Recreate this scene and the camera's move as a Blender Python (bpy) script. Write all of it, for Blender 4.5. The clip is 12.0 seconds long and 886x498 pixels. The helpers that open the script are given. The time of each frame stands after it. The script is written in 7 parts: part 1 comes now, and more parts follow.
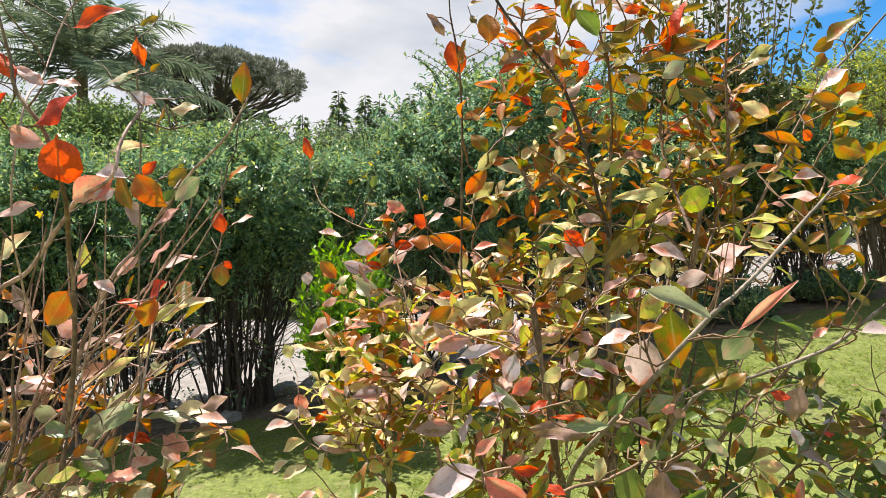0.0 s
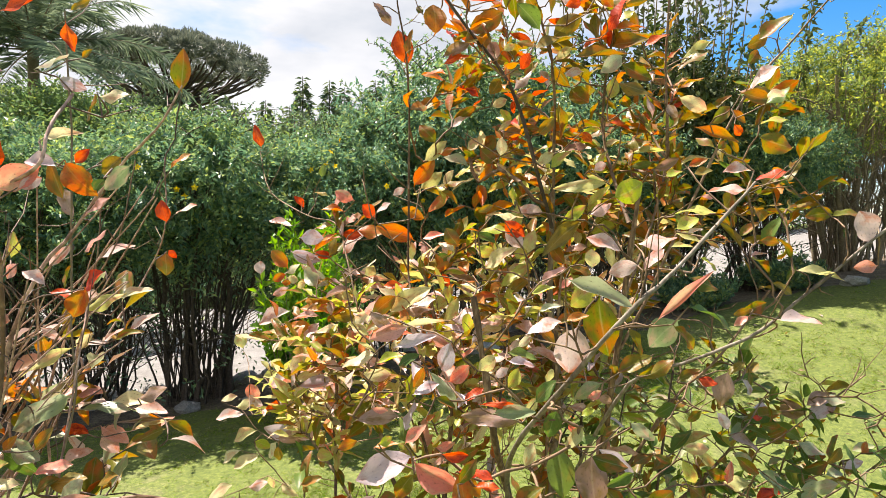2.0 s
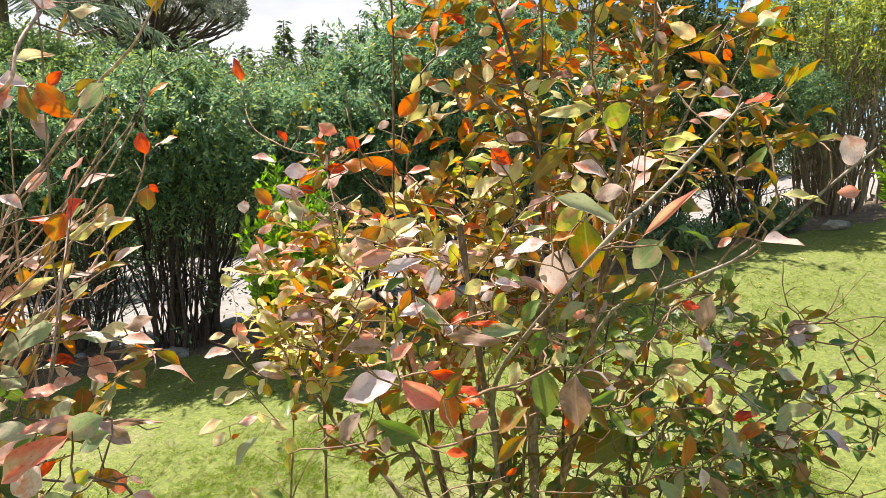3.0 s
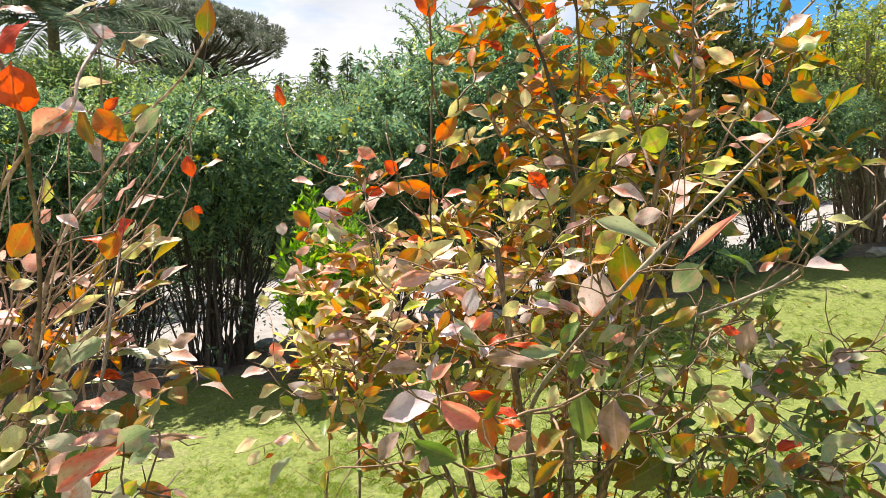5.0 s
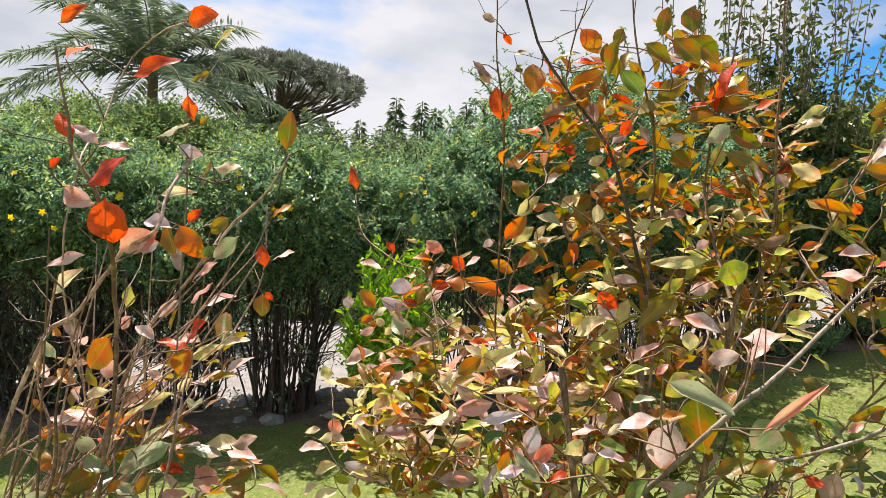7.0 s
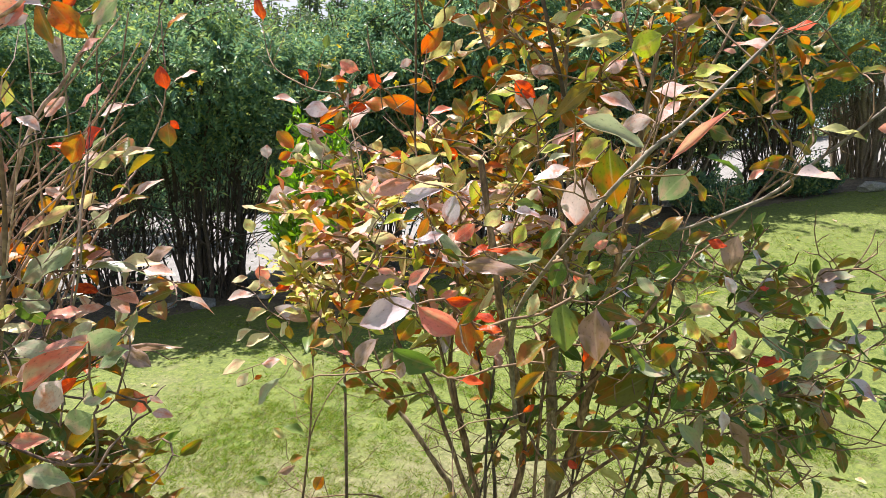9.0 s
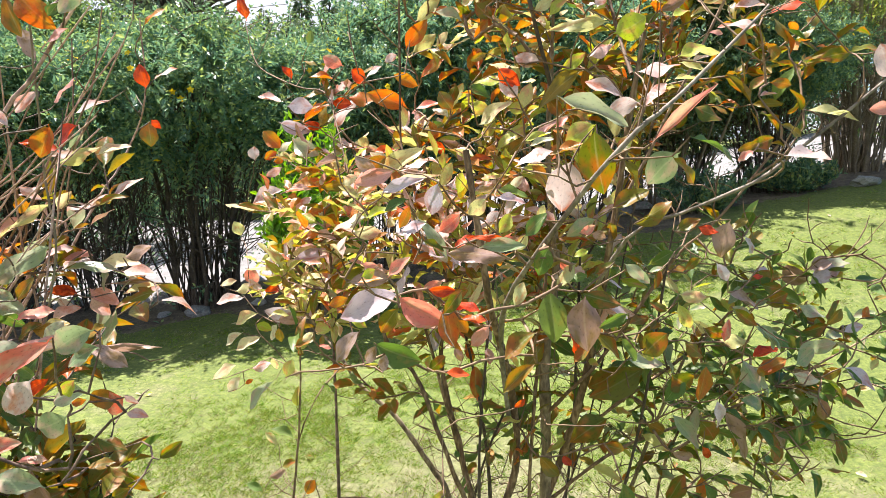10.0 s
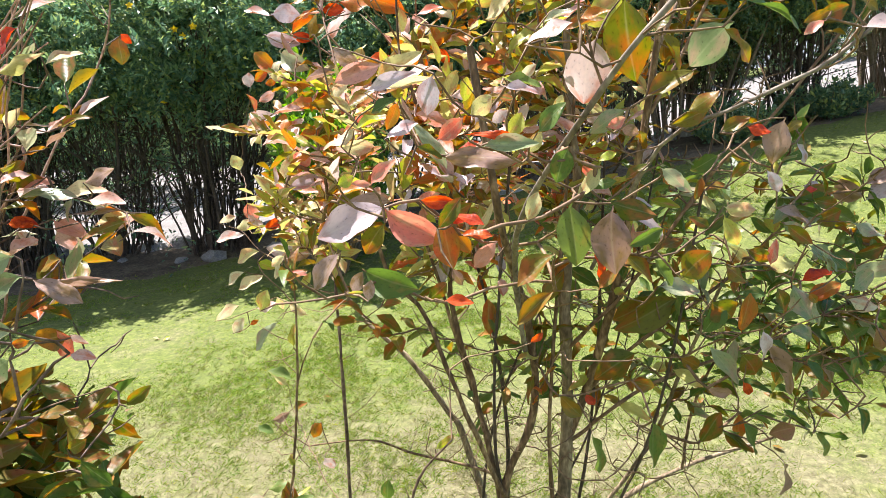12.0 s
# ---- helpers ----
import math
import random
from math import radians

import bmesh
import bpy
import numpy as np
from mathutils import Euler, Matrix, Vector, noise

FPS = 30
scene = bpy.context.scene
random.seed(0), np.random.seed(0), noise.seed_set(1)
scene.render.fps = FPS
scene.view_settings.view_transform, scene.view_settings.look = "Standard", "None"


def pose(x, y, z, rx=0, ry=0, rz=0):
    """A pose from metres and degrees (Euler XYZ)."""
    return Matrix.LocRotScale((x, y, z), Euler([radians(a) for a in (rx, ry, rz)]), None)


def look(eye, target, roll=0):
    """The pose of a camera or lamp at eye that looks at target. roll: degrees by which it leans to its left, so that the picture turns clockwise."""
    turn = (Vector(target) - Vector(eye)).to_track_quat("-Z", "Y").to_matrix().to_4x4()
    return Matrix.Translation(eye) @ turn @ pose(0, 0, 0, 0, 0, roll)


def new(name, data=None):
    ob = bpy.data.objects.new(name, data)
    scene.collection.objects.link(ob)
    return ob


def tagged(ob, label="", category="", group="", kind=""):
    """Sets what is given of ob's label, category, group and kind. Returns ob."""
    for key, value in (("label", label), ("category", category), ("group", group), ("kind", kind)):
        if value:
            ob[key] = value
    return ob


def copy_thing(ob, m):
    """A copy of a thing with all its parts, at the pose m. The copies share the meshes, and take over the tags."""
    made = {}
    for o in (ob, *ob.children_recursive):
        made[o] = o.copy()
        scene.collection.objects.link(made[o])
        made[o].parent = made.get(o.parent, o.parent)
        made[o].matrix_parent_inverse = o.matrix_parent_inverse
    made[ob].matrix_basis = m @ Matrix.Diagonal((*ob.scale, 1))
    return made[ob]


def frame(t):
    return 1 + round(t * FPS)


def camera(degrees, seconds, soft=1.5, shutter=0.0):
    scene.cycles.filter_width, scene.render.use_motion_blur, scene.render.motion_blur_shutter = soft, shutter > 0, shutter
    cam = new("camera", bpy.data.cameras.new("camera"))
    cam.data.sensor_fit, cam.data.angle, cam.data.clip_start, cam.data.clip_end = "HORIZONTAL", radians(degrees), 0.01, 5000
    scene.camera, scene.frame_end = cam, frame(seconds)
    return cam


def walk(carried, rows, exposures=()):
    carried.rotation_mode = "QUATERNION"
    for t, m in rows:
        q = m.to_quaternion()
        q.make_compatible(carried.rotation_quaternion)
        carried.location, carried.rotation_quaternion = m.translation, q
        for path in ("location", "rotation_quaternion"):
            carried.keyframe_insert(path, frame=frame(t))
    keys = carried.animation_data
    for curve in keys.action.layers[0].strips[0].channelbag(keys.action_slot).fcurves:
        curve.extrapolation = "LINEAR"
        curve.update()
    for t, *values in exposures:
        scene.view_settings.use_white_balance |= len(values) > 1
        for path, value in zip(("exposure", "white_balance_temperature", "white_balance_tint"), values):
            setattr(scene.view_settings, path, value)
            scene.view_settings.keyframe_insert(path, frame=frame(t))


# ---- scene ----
cam = camera(68.5, 12.0, soft=0.65)
PATH = [
    (0, (0.133, 0.298, 1.638), (-0.025, 2.292, 1.622), 0.5),
    (0.5, (0.145, 0.332, 1.639), (0.028, 2.328, 1.592), 1.9),
    (1, (0.158, 0.334, 1.639), (0.039, 2.328, 1.554), 0.8),
    (1.5, (0.16, 0.316, 1.635), (0.1, 2.312, 1.54), 1.5),
    (2, (0.17, 0.291, 1.641), (0.118, 2.29, 1.591), 0.7),
    (2.5, (0.182, 0.289, 1.626), (0.155, 2.284, 1.483), -0.3),
    (3, (0.171, 0.294, 1.609), (0.163, 2.283, 1.403), 0.5),
    (3.2, (0.166, 0.308, 1.609), (0.153, 2.298, 1.417), 0.7),
    (5, (0.162, 0.283, 1.607), (0.057, 2.275, 1.473), 0.8),
    (5.5, (0.175, 0.294, 1.621), (-0.057, 2.274, 1.472), 0.7),
    (6, (0.175, 0.294, 1.665), (-0.079, 2.278, 1.661), 1.5),
    (6.5, (0.174, 0.299, 1.693), (-0.065, 2.284, 1.708), 1.9),
    (7, (0.157, 0.294, 1.71), (-0.153, 2.27, 1.713), 3.4),
    (7.5, (0.163, 0.284, 1.67), (-0.062, 2.271, 1.615), 2.0),
    (7.7, (0.166, 0.285, 1.638), (-0.011, 2.273, 1.515), 1.7),
    (9.3, (0.181, 0.309, 1.569), (0.113, 2.279, 1.234), 0.8),
    (9.5, (0.184, 0.312, 1.568), (0.121, 2.282, 1.232), 0.4),
    (10, (0.193, 0.324, 1.55), (0.123, 2.297, 1.235), 0.0),
    (10.5, (0.169, 0.315, 1.473), (0.074, 2.26, 1.019), 1.8),
    (11, (0.159, 0.313, 1.444), (-0.002, 2.224, 0.877), 0.4),
    (11.5, (0.178, 0.351, 1.462), (0.048, 2.272, 0.921), 0.7),
    (12, (0.209, 0.44, 1.496), (0.078, 2.376, 1.008), -1.7),
]
walk(cam, [(t, look(eye, target, roll)) for t, eye, target, roll in PATH], [(0, 1.29, 6750, 15), (2.5, 1.49, 6850, 15), (5.5, 1.52, 6800, 15), (6, 1.44, 6750, 15), (6.5, 1.28, 6750, 17), (7.5, 1.26, 6800, 17), (9.4, 1.48, 6250, 15), (10.4, 1.75, 6220, 18), (11, 1.64, 6200, 19), (12, 1.64, 6250, 18)])

# ---------- world, sun ----------
SUN_EL, SUN_AZ = 66.0, -50.0          # degrees; azimuth clockwise from +y
world = bpy.data.worlds.new("sky")
scene.world = world
world.use_nodes = True
wn, wl = world.node_tree.nodes, world.node_tree.links
wn.clear()
w_out = wn.new("ShaderNodeOutputWorld")
w_bg = wn.new("ShaderNodeBackground")
w_bg.inputs["Strength"].default_value = 0.05
w_sky = wn.new("ShaderNodeTexSky")
w_sky.sky_type = "NISHITA"
w_sky.sun_disc = False
w_sky.sun_elevation, w_sky.sun_rotation = radians(SUN_EL), radians(SUN_AZ)
w_sky.air_density, w_sky.dust_density, w_sky.ozone_density = 1.0, 0.3, 1.6
w_co = wn.new("ShaderNodeTexCoord")
w_map = wn.new("ShaderNodeMapping")
w_map.inputs["Scale"].default_value = (1.0, 1.0, 2.6)
w_map.inputs["Location"].default_value = (0.35, 0.1, 0.2)
w_noise = wn.new("ShaderNodeTexNoise")
w_noise.inputs["Scale"].default_value = 1.9
w_noise.inputs["Detail"].default_value = 7.0
w_noise.inputs["Roughness"].default_value = 0.52
w_ramp = wn.new("ShaderNodeValToRGB")
w_ramp.color_ramp.elements[0].position = 0.37
w_ramp.color_ramp.elements[1].position = 0.5
w_shade = wn.new("ShaderNodeTexNoise")
w_shade.inputs["Scale"].default_value = 4.5
w_shade.inputs["Detail"].default_value = 5.0
w_white = wn.new("ShaderNodeValToRGB")
w_white.color_ramp.elements[0].position, w_white.color_ramp.elements[0].color = 0.35, (4.9, 5.5, 6.2, 1)
w_white.color_ramp.elements[1].position, w_white.color_ramp.elements[1].color = 0.6, (7.0, 7.4, 7.8, 1)
w_mix = wn.new("ShaderNodeMix")
w_mix.data_type = "RGBA"
wl.new(w_co.outputs["Generated"], w_map.inputs["Vector"])
wl.new(w_map.outputs["Vector"], w_noise.inputs["Vector"])
wl.new(w_map.outputs["Vector"], w_shade.inputs["Vector"])
# the cloud thins out towards +x
w_sep, w_thin, w_range = wn.new("ShaderNodeSeparateXYZ"), wn.new("ShaderNodeMath"), wn.new("ShaderNodeMapRange")
w_thin.operation = "ADD"
for key, value in (("From Min", 0.38), ("From Max", 0.66), ("To Min", 0.015), ("To Max", -0.16)):
    w_range.inputs[key].default_value = value
wl.new(w_co.outputs["Generated"], w_sep.inputs["Vector"])
wl.new(w_sep.outputs["X"], w_range.inputs["Value"])
wl.new(w_range.outputs["Result"], w_thin.inputs[0])
wl.new(w_noise.outputs["Fac"], w_thin.inputs[1])
wl.new(w_thin.outputs[0], w_ramp.inputs["Fac"])
wl.new(w_shade.outputs["Fac"], w_white.inputs["Fac"])
wl.new(w_ramp.outputs["Color"], w_mix.inputs["Factor"])
w_deep = wn.new("ShaderNodeHueSaturation")
w_deep.inputs["Saturation"].default_value, w_deep.inputs["Value"].default_value = 1.5, 1.5
wl.new(w_sky.outputs["Color"], w_deep.inputs["Color"])
wl.new(w_deep.outputs["Color"], w_mix.inputs["A"])
wl.new(w_white.outputs["Color"], w_mix.inputs["B"])
wl.new(w_mix.outputs["Result"], w_bg.inputs["Color"])
wl.new(w_bg.outputs["Background"], w_out.inputs["Surface"])

sun_data = bpy.data.lights.new("sun", "SUN")
sun_data.energy, sun_data.angle, sun_data.color = 4.9, radians(0.55), (1.0, 0.95, 0.87)
sun = new("sun", sun_data)
SUN_DIR = Vector((math.sin(radians(SUN_AZ)) * math.cos(radians(SUN_EL)), math.cos(radians(SUN_AZ)) * math.cos(radians(SUN_EL)), math.sin(radians(SUN_EL))))
sun.matrix_world = look(SUN_DIR * 30, (0, 0, 0))


# ---------- materials ----------
def base_mat(name):
    m = bpy.data.materials.new(name)
    m.use_nodes = True
    n, l = m.node_tree.nodes, m.node_tree.links
    return m, n, l, n["Principled BSDF"], n["Material Output"]


def node(n, kind, **values):
    made = n.new(kind)
    for key, value in values.items():
        made.inputs[key.replace("_", " ")].default_value = value
    return made


def ramp(n, stops):
    r = n.new("ShaderNodeValToRGB")
    e = r.color_ramp.elements
    while len(e) < len(stops):
        e.new(0.5)
    for i, (p, c) in enumerate(stops):
        e[i].position, e[i].color = p, (*c, 1)
    return r


def rand_value(n, l):
    """A number from 0 to 1 that differs from piece to piece, joined or not."""
    info, geo = n.new("ShaderNodeObjectInfo"), n.new("ShaderNodeNewGeometry")
    add, fract = n.new("ShaderNodeMath"), n.new("ShaderNodeMath")
    add.operation, fract.operation = "ADD", "FRACT"
    l.new(info.outputs["Random"], add.inputs[0])
    l.new(geo.outputs["Random Per Island"], add.inputs[1])
    l.new(add.outputs[0], fract.inputs[0])
    return fract.outputs[0]


def leaf_mat(name, stops, blotch=None, amount=0.0, gloss=0.42, through_light=0.36, veins=True, tip_tint=0.12):
    """A leaf: colour by piece, blotches, paler midrib, light that comes through."""
    m, n, l, bsdf, out = base_mat(name)
    rnd = rand_value(n, l)
    r = ramp(n, stops)
    l.new(rnd, r.inputs["Fac"])
    colour = r.outputs["Color"]
    co = n.new("ShaderNodeTexCoord")
    if blotch:
        noise_1 = node(n, "ShaderNodeTexNoise", Scale=2.2, Detail=4.0)
        noise_1.noise_dimensions = "4D"
        shift = n.new("ShaderNodeMath")
        shift.operation = "MULTIPLY"
        shift.inputs[1].default_value = 40.0
        l.new(rnd, shift.inputs[0])
        l.new(shift.outputs[0], noise_1.inputs["W"])
        l.new(co.outputs["UV"], noise_1.inputs["Vector"])
        step = ramp(n, [(0.56 - amount * 0.25, (0, 0, 0)), (0.74 - amount * 0.2, (1, 1, 1))])
        tip_uv, tip_sep, tip = n.new("ShaderNodeUVMap"), n.new("ShaderNodeSeparateXYZ"), n.new("ShaderNodeMath")
        tip.operation = "MULTIPLY_ADD"
        tip.inputs[1].default_value = tip_tint
        l.new(tip_uv.outputs["UV"], tip_sep.inputs["Vector"])
        l.new(tip_sep.outputs["Y"], tip.inputs[0])
        l.new(noise_1.outputs["Fac"], tip.inputs[2])
        l.new(tip.outputs[0], step.inputs["Fac"])
        mix = n.new("ShaderNodeMix")
        mix.data_type = "RGBA"
        l.new(step.outputs["Color"], mix.inputs["Factor"])
        l.new(colour, mix.inputs["A"])
        mix.inputs["B"].default_value = (*blotch, 1)
        colour = mix.outputs["Result"]
    fine = node(n, "ShaderNodeTexNoise", Scale=13.0 if veins else 160.0, Detail=3.0)
    l.new(co.outputs["UV" if veins else "Object"], fine.inputs["Vector"])
    spots = ramp(n, [(0.29, (0.36, 0.29, 0.24)), (0.38, (0.95, 0.95, 0.95)), (0.62, (1.1, 1.08, 1.05))])
    l.new(fine.outputs["Fac"], spots.inputs["Fac"])
    mul = n.new("ShaderNodeMix")
    mul.data_type, mul.blend_type = "RGBA", "MULTIPLY"
    mul.inputs["Factor"].default_value = 0.65
    l.new(colour, mul.inputs["A"])
    l.new(spots.outputs["Color"], mul.inputs["B"])
    colour = mul.outputs["Result"]
    if veins:
        uv = n.new("ShaderNodeUVMap")
        sep = n.new("ShaderNodeSeparateXYZ")
        l.new(uv.outputs["UV"], sep.inputs["Vector"])
        rib = ramp(n, [(0.455, (0, 0, 0)), (0.492, (1, 1, 1)), (0.508, (1, 1, 1)), (0.545, (0, 0, 0))])
        l.new(sep.outputs["X"], rib.inputs["Fac"])
        lighten = n.new("ShaderNodeMix")
        lighten.data_type, lighten.blend_type = "RGBA", "SCREEN"
        fac = n.new("ShaderNodeMath")
        fac.operation = "MULTIPLY"
        fac.inputs[1].default_value = 0.09
        l.new(rib.outputs["Color"], fac.inputs[0])
        l.new(fac.outputs[0], lighten.inputs["Factor"])
        l.new(colour, lighten.inputs["A"])
        lighten.inputs["B"].default_value = (0.8, 0.7, 0.45, 1)
        colour = lighten.outputs["Result"]
        wave = node(n, "ShaderNodeTexWave", Scale=2.6, Distortion=5.0, Detail=2.0)
        wave.bands_direction = "Y"
        l.new(uv.outputs["UV"], wave.inputs["Vector"])
        bump = node(n, "ShaderNodeBump", Strength=0.12, Distance=0.001)
        l.new(wave.outputs["Fac"], bump.inputs["Height"])
        l.new(bump.outputs["Normal"], bsdf.inputs["Normal"])
    l.new(colour, bsdf.inputs["Base Color"])
    bsdf.inputs["Roughness"].default_value = gloss
    bsdf.inputs["IOR"].default_value = 1.38
    trans = n.new("ShaderNodeBsdfTranslucent")
    gamma = n.new("ShaderNodeHueSaturation")
    gamma.inputs["Saturation"].default_value, gamma.inputs["Value"].default_value = 1.15, 1.4
    l.new(colour, gamma.inputs["Color"])
    l.new(gamma.outputs["Color"], trans.inputs["Color"])
    mixs = n.new("ShaderNodeMixShader")
    mixs.inputs["Fac"].default_value = through_light
    l.new(bsdf.outputs["BSDF"], mixs.inputs[1])
    l.new(trans.outputs["BSDF"], mixs.inputs[2])
    l.new(mixs.outputs["Shader"], out.inputs["Surface"])
    return m


def rough_mat(name, stops, scale=8.0, fine=60.0, bump_depth=0.004, roughness=0.9, per_piece=0.0, stretch=(1, 1, 1)):
    """A matt surface: colour by broad and fine noise, with relief."""
    m, n, l, bsdf, out = base_mat(name)
    co = n.new("ShaderNodeTexCoord")
    mp = node(n, "ShaderNodeMapping", Scale=stretch)
    l.new(co.outputs["Object"], mp.inputs["Vector"])
    a = node(n, "ShaderNodeTexNoise", Scale=scale, Detail=6.0, Roughness=0.6)
    b = node(n, "ShaderNodeTexNoise", Scale=fine, Detail=4.0)
    for t in (a, b):
        l.new(mp.outputs["Vector"], t.inputs["Vector"])
    mix = n.new("ShaderNodeMath")
    mix.operation = "MULTIPLY_ADD"
    mix.inputs[1].default_value, mix.inputs[2].default_value = 0.5, 0.0
    l.new(b.outputs["Fac"], mix.inputs[0])
    half = n.new("ShaderNodeMath")
    half.operation = "MULTIPLY_ADD"
    half.inputs[1].default_value = 0.5
    l.new(a.outputs["Fac"], half.inputs[0])
    l.new(mix.outputs[0], half.inputs[2])
    fac = half.outputs[0]
    if per_piece:
        shift = n.new("ShaderNodeMath")
        shift.operation = "MULTIPLY_ADD"
        shift.inputs[1].default_value = per_piece
        l.new(rand_value(n, l), shift.inputs[0])
        l.new(fac, shift.inputs[2])
        back = n.new("ShaderNodeMath")
        back.operation = "SUBTRACT"
        back.inputs[1].default_value = per_piece * 0.5
        l.new(shift.outputs[0], back.inputs[0])
        fac = back.outputs[0]
    r = ramp(n, stops)
    l.new(fac, r.inputs["Fac"])
    l.new(r.outputs["Color"], bsdf.inputs["Base Color"])
    bsdf.inputs["Roughness"].default_value = roughness
    bump = node(n, "ShaderNodeBump", Strength=0.7, Distance=bump_depth)
    l.new(fac, bump.inputs["Height"])
    l.new(bump.outputs["Normal"], bsdf.inputs["Normal"])
    return m


# leaf colours of the autumn shrubs; rose and lilac are paled by painted sky sheen
OLIVE = leaf_mat("leaf_olive", [(0.0, (0.086, 0.107, 0.0138)), (0.5, (0.142, 0.146, 0.0189)), (1.0, (0.206, 0.172, 0.0241))], (0.3, 0.11, 0.03), 0.2, through_light=0.42)
GREEN = leaf_mat("leaf_green", [(0.0, (0.0646, 0.12, 0.0255)), (0.6, (0.105, 0.169, 0.0364)), (1.0, (0.162, 0.219, 0.0581))], (0.247, 0.183, 0.0513), 0.0, through_light=0.36, tip_tint=0.04)
LIME = leaf_mat("leaf_lime", [(0.0, (0.3, 0.36, 0.045)), (0.6, (0.41, 0.42, 0.09)), (1.0, (0.5, 0.48, 0.24))], (0.46, 0.24, 0.1), 0.05, tip_tint=0.1)
OCHRE = leaf_mat("leaf_ochre", [(0.0, (0.28, 0.2, 0.028)), (0.5, (0.33, 0.15, 0.026)), (1.0, (0.31, 0.1, 0.022))], (0.16, 0.14, 0.03), 0.4, through_light=0.34)
ORANGE = leaf_mat("leaf_orange", [(0.0, (0.45, 0.16, 0.03)), (0.5, (0.46, 0.11, 0.025)), (1.0, (0.42, 0.08, 0.02))], (0.34, 0.18, 0.035), 0.35, through_light=0.4)
RED = leaf_mat("leaf_red", [(0.0, (0.66, 0.13, 0.018)), (0.6, (0.62, 0.075, 0.016)), (1.0, (0.52, 0.07, 0.04))], (0.3, 0.03, 0.012), 0.1, through_light=0.42)
ROSE_SHEEN = leaf_mat("leaf_rose_sheen", [(0.0, (0.56, 0.35, 0.31)), (0.4, (0.6, 0.47, 0.43)), (0.75, (0.55, 0.45, 0.43)), (1.0, (0.55, 0.27, 0.22))], (0.5, 0.2, 0.13), 0.06, gloss=0.3, through_light=0.32)
MAROON = leaf_mat("leaf_maroon", [(0.0, (0.25, 0.12, 0.08)), (0.5, (0.33, 0.25, 0.22)), (1.0, (0.38, 0.23, 0.17))], (0.22, 0.14, 0.06), 0.2, gloss=0.32, through_light=0.28)
PALE = leaf_mat("leaf_pale", [(0.0, (0.5, 0.5, 0.2)), (0.5, (0.6, 0.53, 0.29)), (1.0, (0.57, 0.53, 0.36))], (0.52, 0.3, 0.19), 0.12, through_light=0.38)
SAGE = leaf_mat("leaf_sage", [(0.0, (0.17, 0.23, 0.11)), (0.5, (0.25, 0.3, 0.16)), (1.0, (0.34, 0.36, 0.23))], (0.38, 0.28, 0.2), 0.1, gloss=0.34, through_light=0.3)
# the lilac-grey is sky reflection put into the base colour
LILAC_SHEEN = leaf_mat("leaf_lilac_sheen", [(0.0, (0.44, 0.38, 0.43)), (0.5, (0.53, 0.47, 0.51)), (1.0, (0.5, 0.4, 0.41))], (0.4, 0.22, 0.2), 0.0, gloss=0.28, through_light=0.2)
CORAL = leaf_mat("leaf_coral", [(0.0, (0.6, 0.23, 0.17)), (0.5, (0.62, 0.17, 0.12)), (1.0, (0.55, 0.28, 0.24))], (0.5, 0.34, 0.22), 0.15, gloss=0.35, through_light=0.35)
LEAF_MATS = [OLIVE, GREEN, LIME, OCHRE, ORANGE, RED, ROSE_SHEEN, MAROON, PALE, SAGE, LILAC_SHEEN, CORAL]
BARK = rough_mat("bark_grey_brown", [(0.36, (0.0455, 0.0256, 0.0128)), (0.5, (0.138, 0.0824, 0.0406)), (0.63, (0.357, 0.241, 0.134))], 22.0, 160.0, 0.003, 0.85, stretch=(1, 1, 0.35))
TRUNK_BARK = rough_mat("pale_grey_trunk_bark", [(0.35, (0.0706, 0.0498, 0.0295)), (0.5, (0.212, 0.154, 0.0918)), (0.63, (0.447, 0.348, 0.223))], 22.0, 160.0, 0.003, 0.85, stretch=(1, 1, 0.35))
TWIG = rough_mat("twig_bark", [(0.3, (0.0653, 0.0365, 0.0187)), (0.5, (0.16, 0.0936, 0.0479)), (0.72, (0.392, 0.267, 0.146))], 16.0, 120.0, 0.002, 0.7)
ROSY_TWIG = rough_mat("rosy_twig_bark", [(0.36, (0.161, 0.0872, 0.0625)), (0.5, (0.395, 0.249, 0.188)), (0.64, (0.703, 0.496, 0.388))], 16.0, 120.0, 0.002, 0.65)
BROWN_TWIG = rough_mat("brown_twig_bark", [(0.36, (0.042, 0.0242, 0.0159)), (0.5, (0.126, 0.0756, 0.052)), (0.64, (0.277, 0.189, 0.133))], 16.0, 120.0, 0.002, 0.7)
DARK_BARK = rough_mat("hedge_bark", [(0.3, (0.03, 0.022, 0.015)), (0.5, (0.07, 0.05, 0.035)), (0.75, (0.16, 0.125, 0.09))], 9.0, 60.0, 0.006, 0.9)
# sunlight on the front branches is painted in as a paler tan
SUNLIT_TAN_BARK = rough_mat("sunlit_tan_branch_bark", [(0.36, (0.0744, 0.0558, 0.0384)), (0.5, (0.18, 0.146, 0.105)), (0.64, (0.31, 0.267, 0.211))], 18.0, 140.0, 0.0025, 0.75, stretch=(1, 1, 0.4))
PALE_BARK = rough_mat("pale_bark", [(0.3, (0.09, 0.07, 0.045)), (0.55, (0.22, 0.17, 0.11)), (0.75, (0.36, 0.3, 0.2))], 9.0, 60.0, 0.006, 0.9)
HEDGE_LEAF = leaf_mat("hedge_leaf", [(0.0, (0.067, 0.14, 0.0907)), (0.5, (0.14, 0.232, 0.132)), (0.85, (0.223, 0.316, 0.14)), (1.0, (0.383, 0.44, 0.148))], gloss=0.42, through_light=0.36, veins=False)
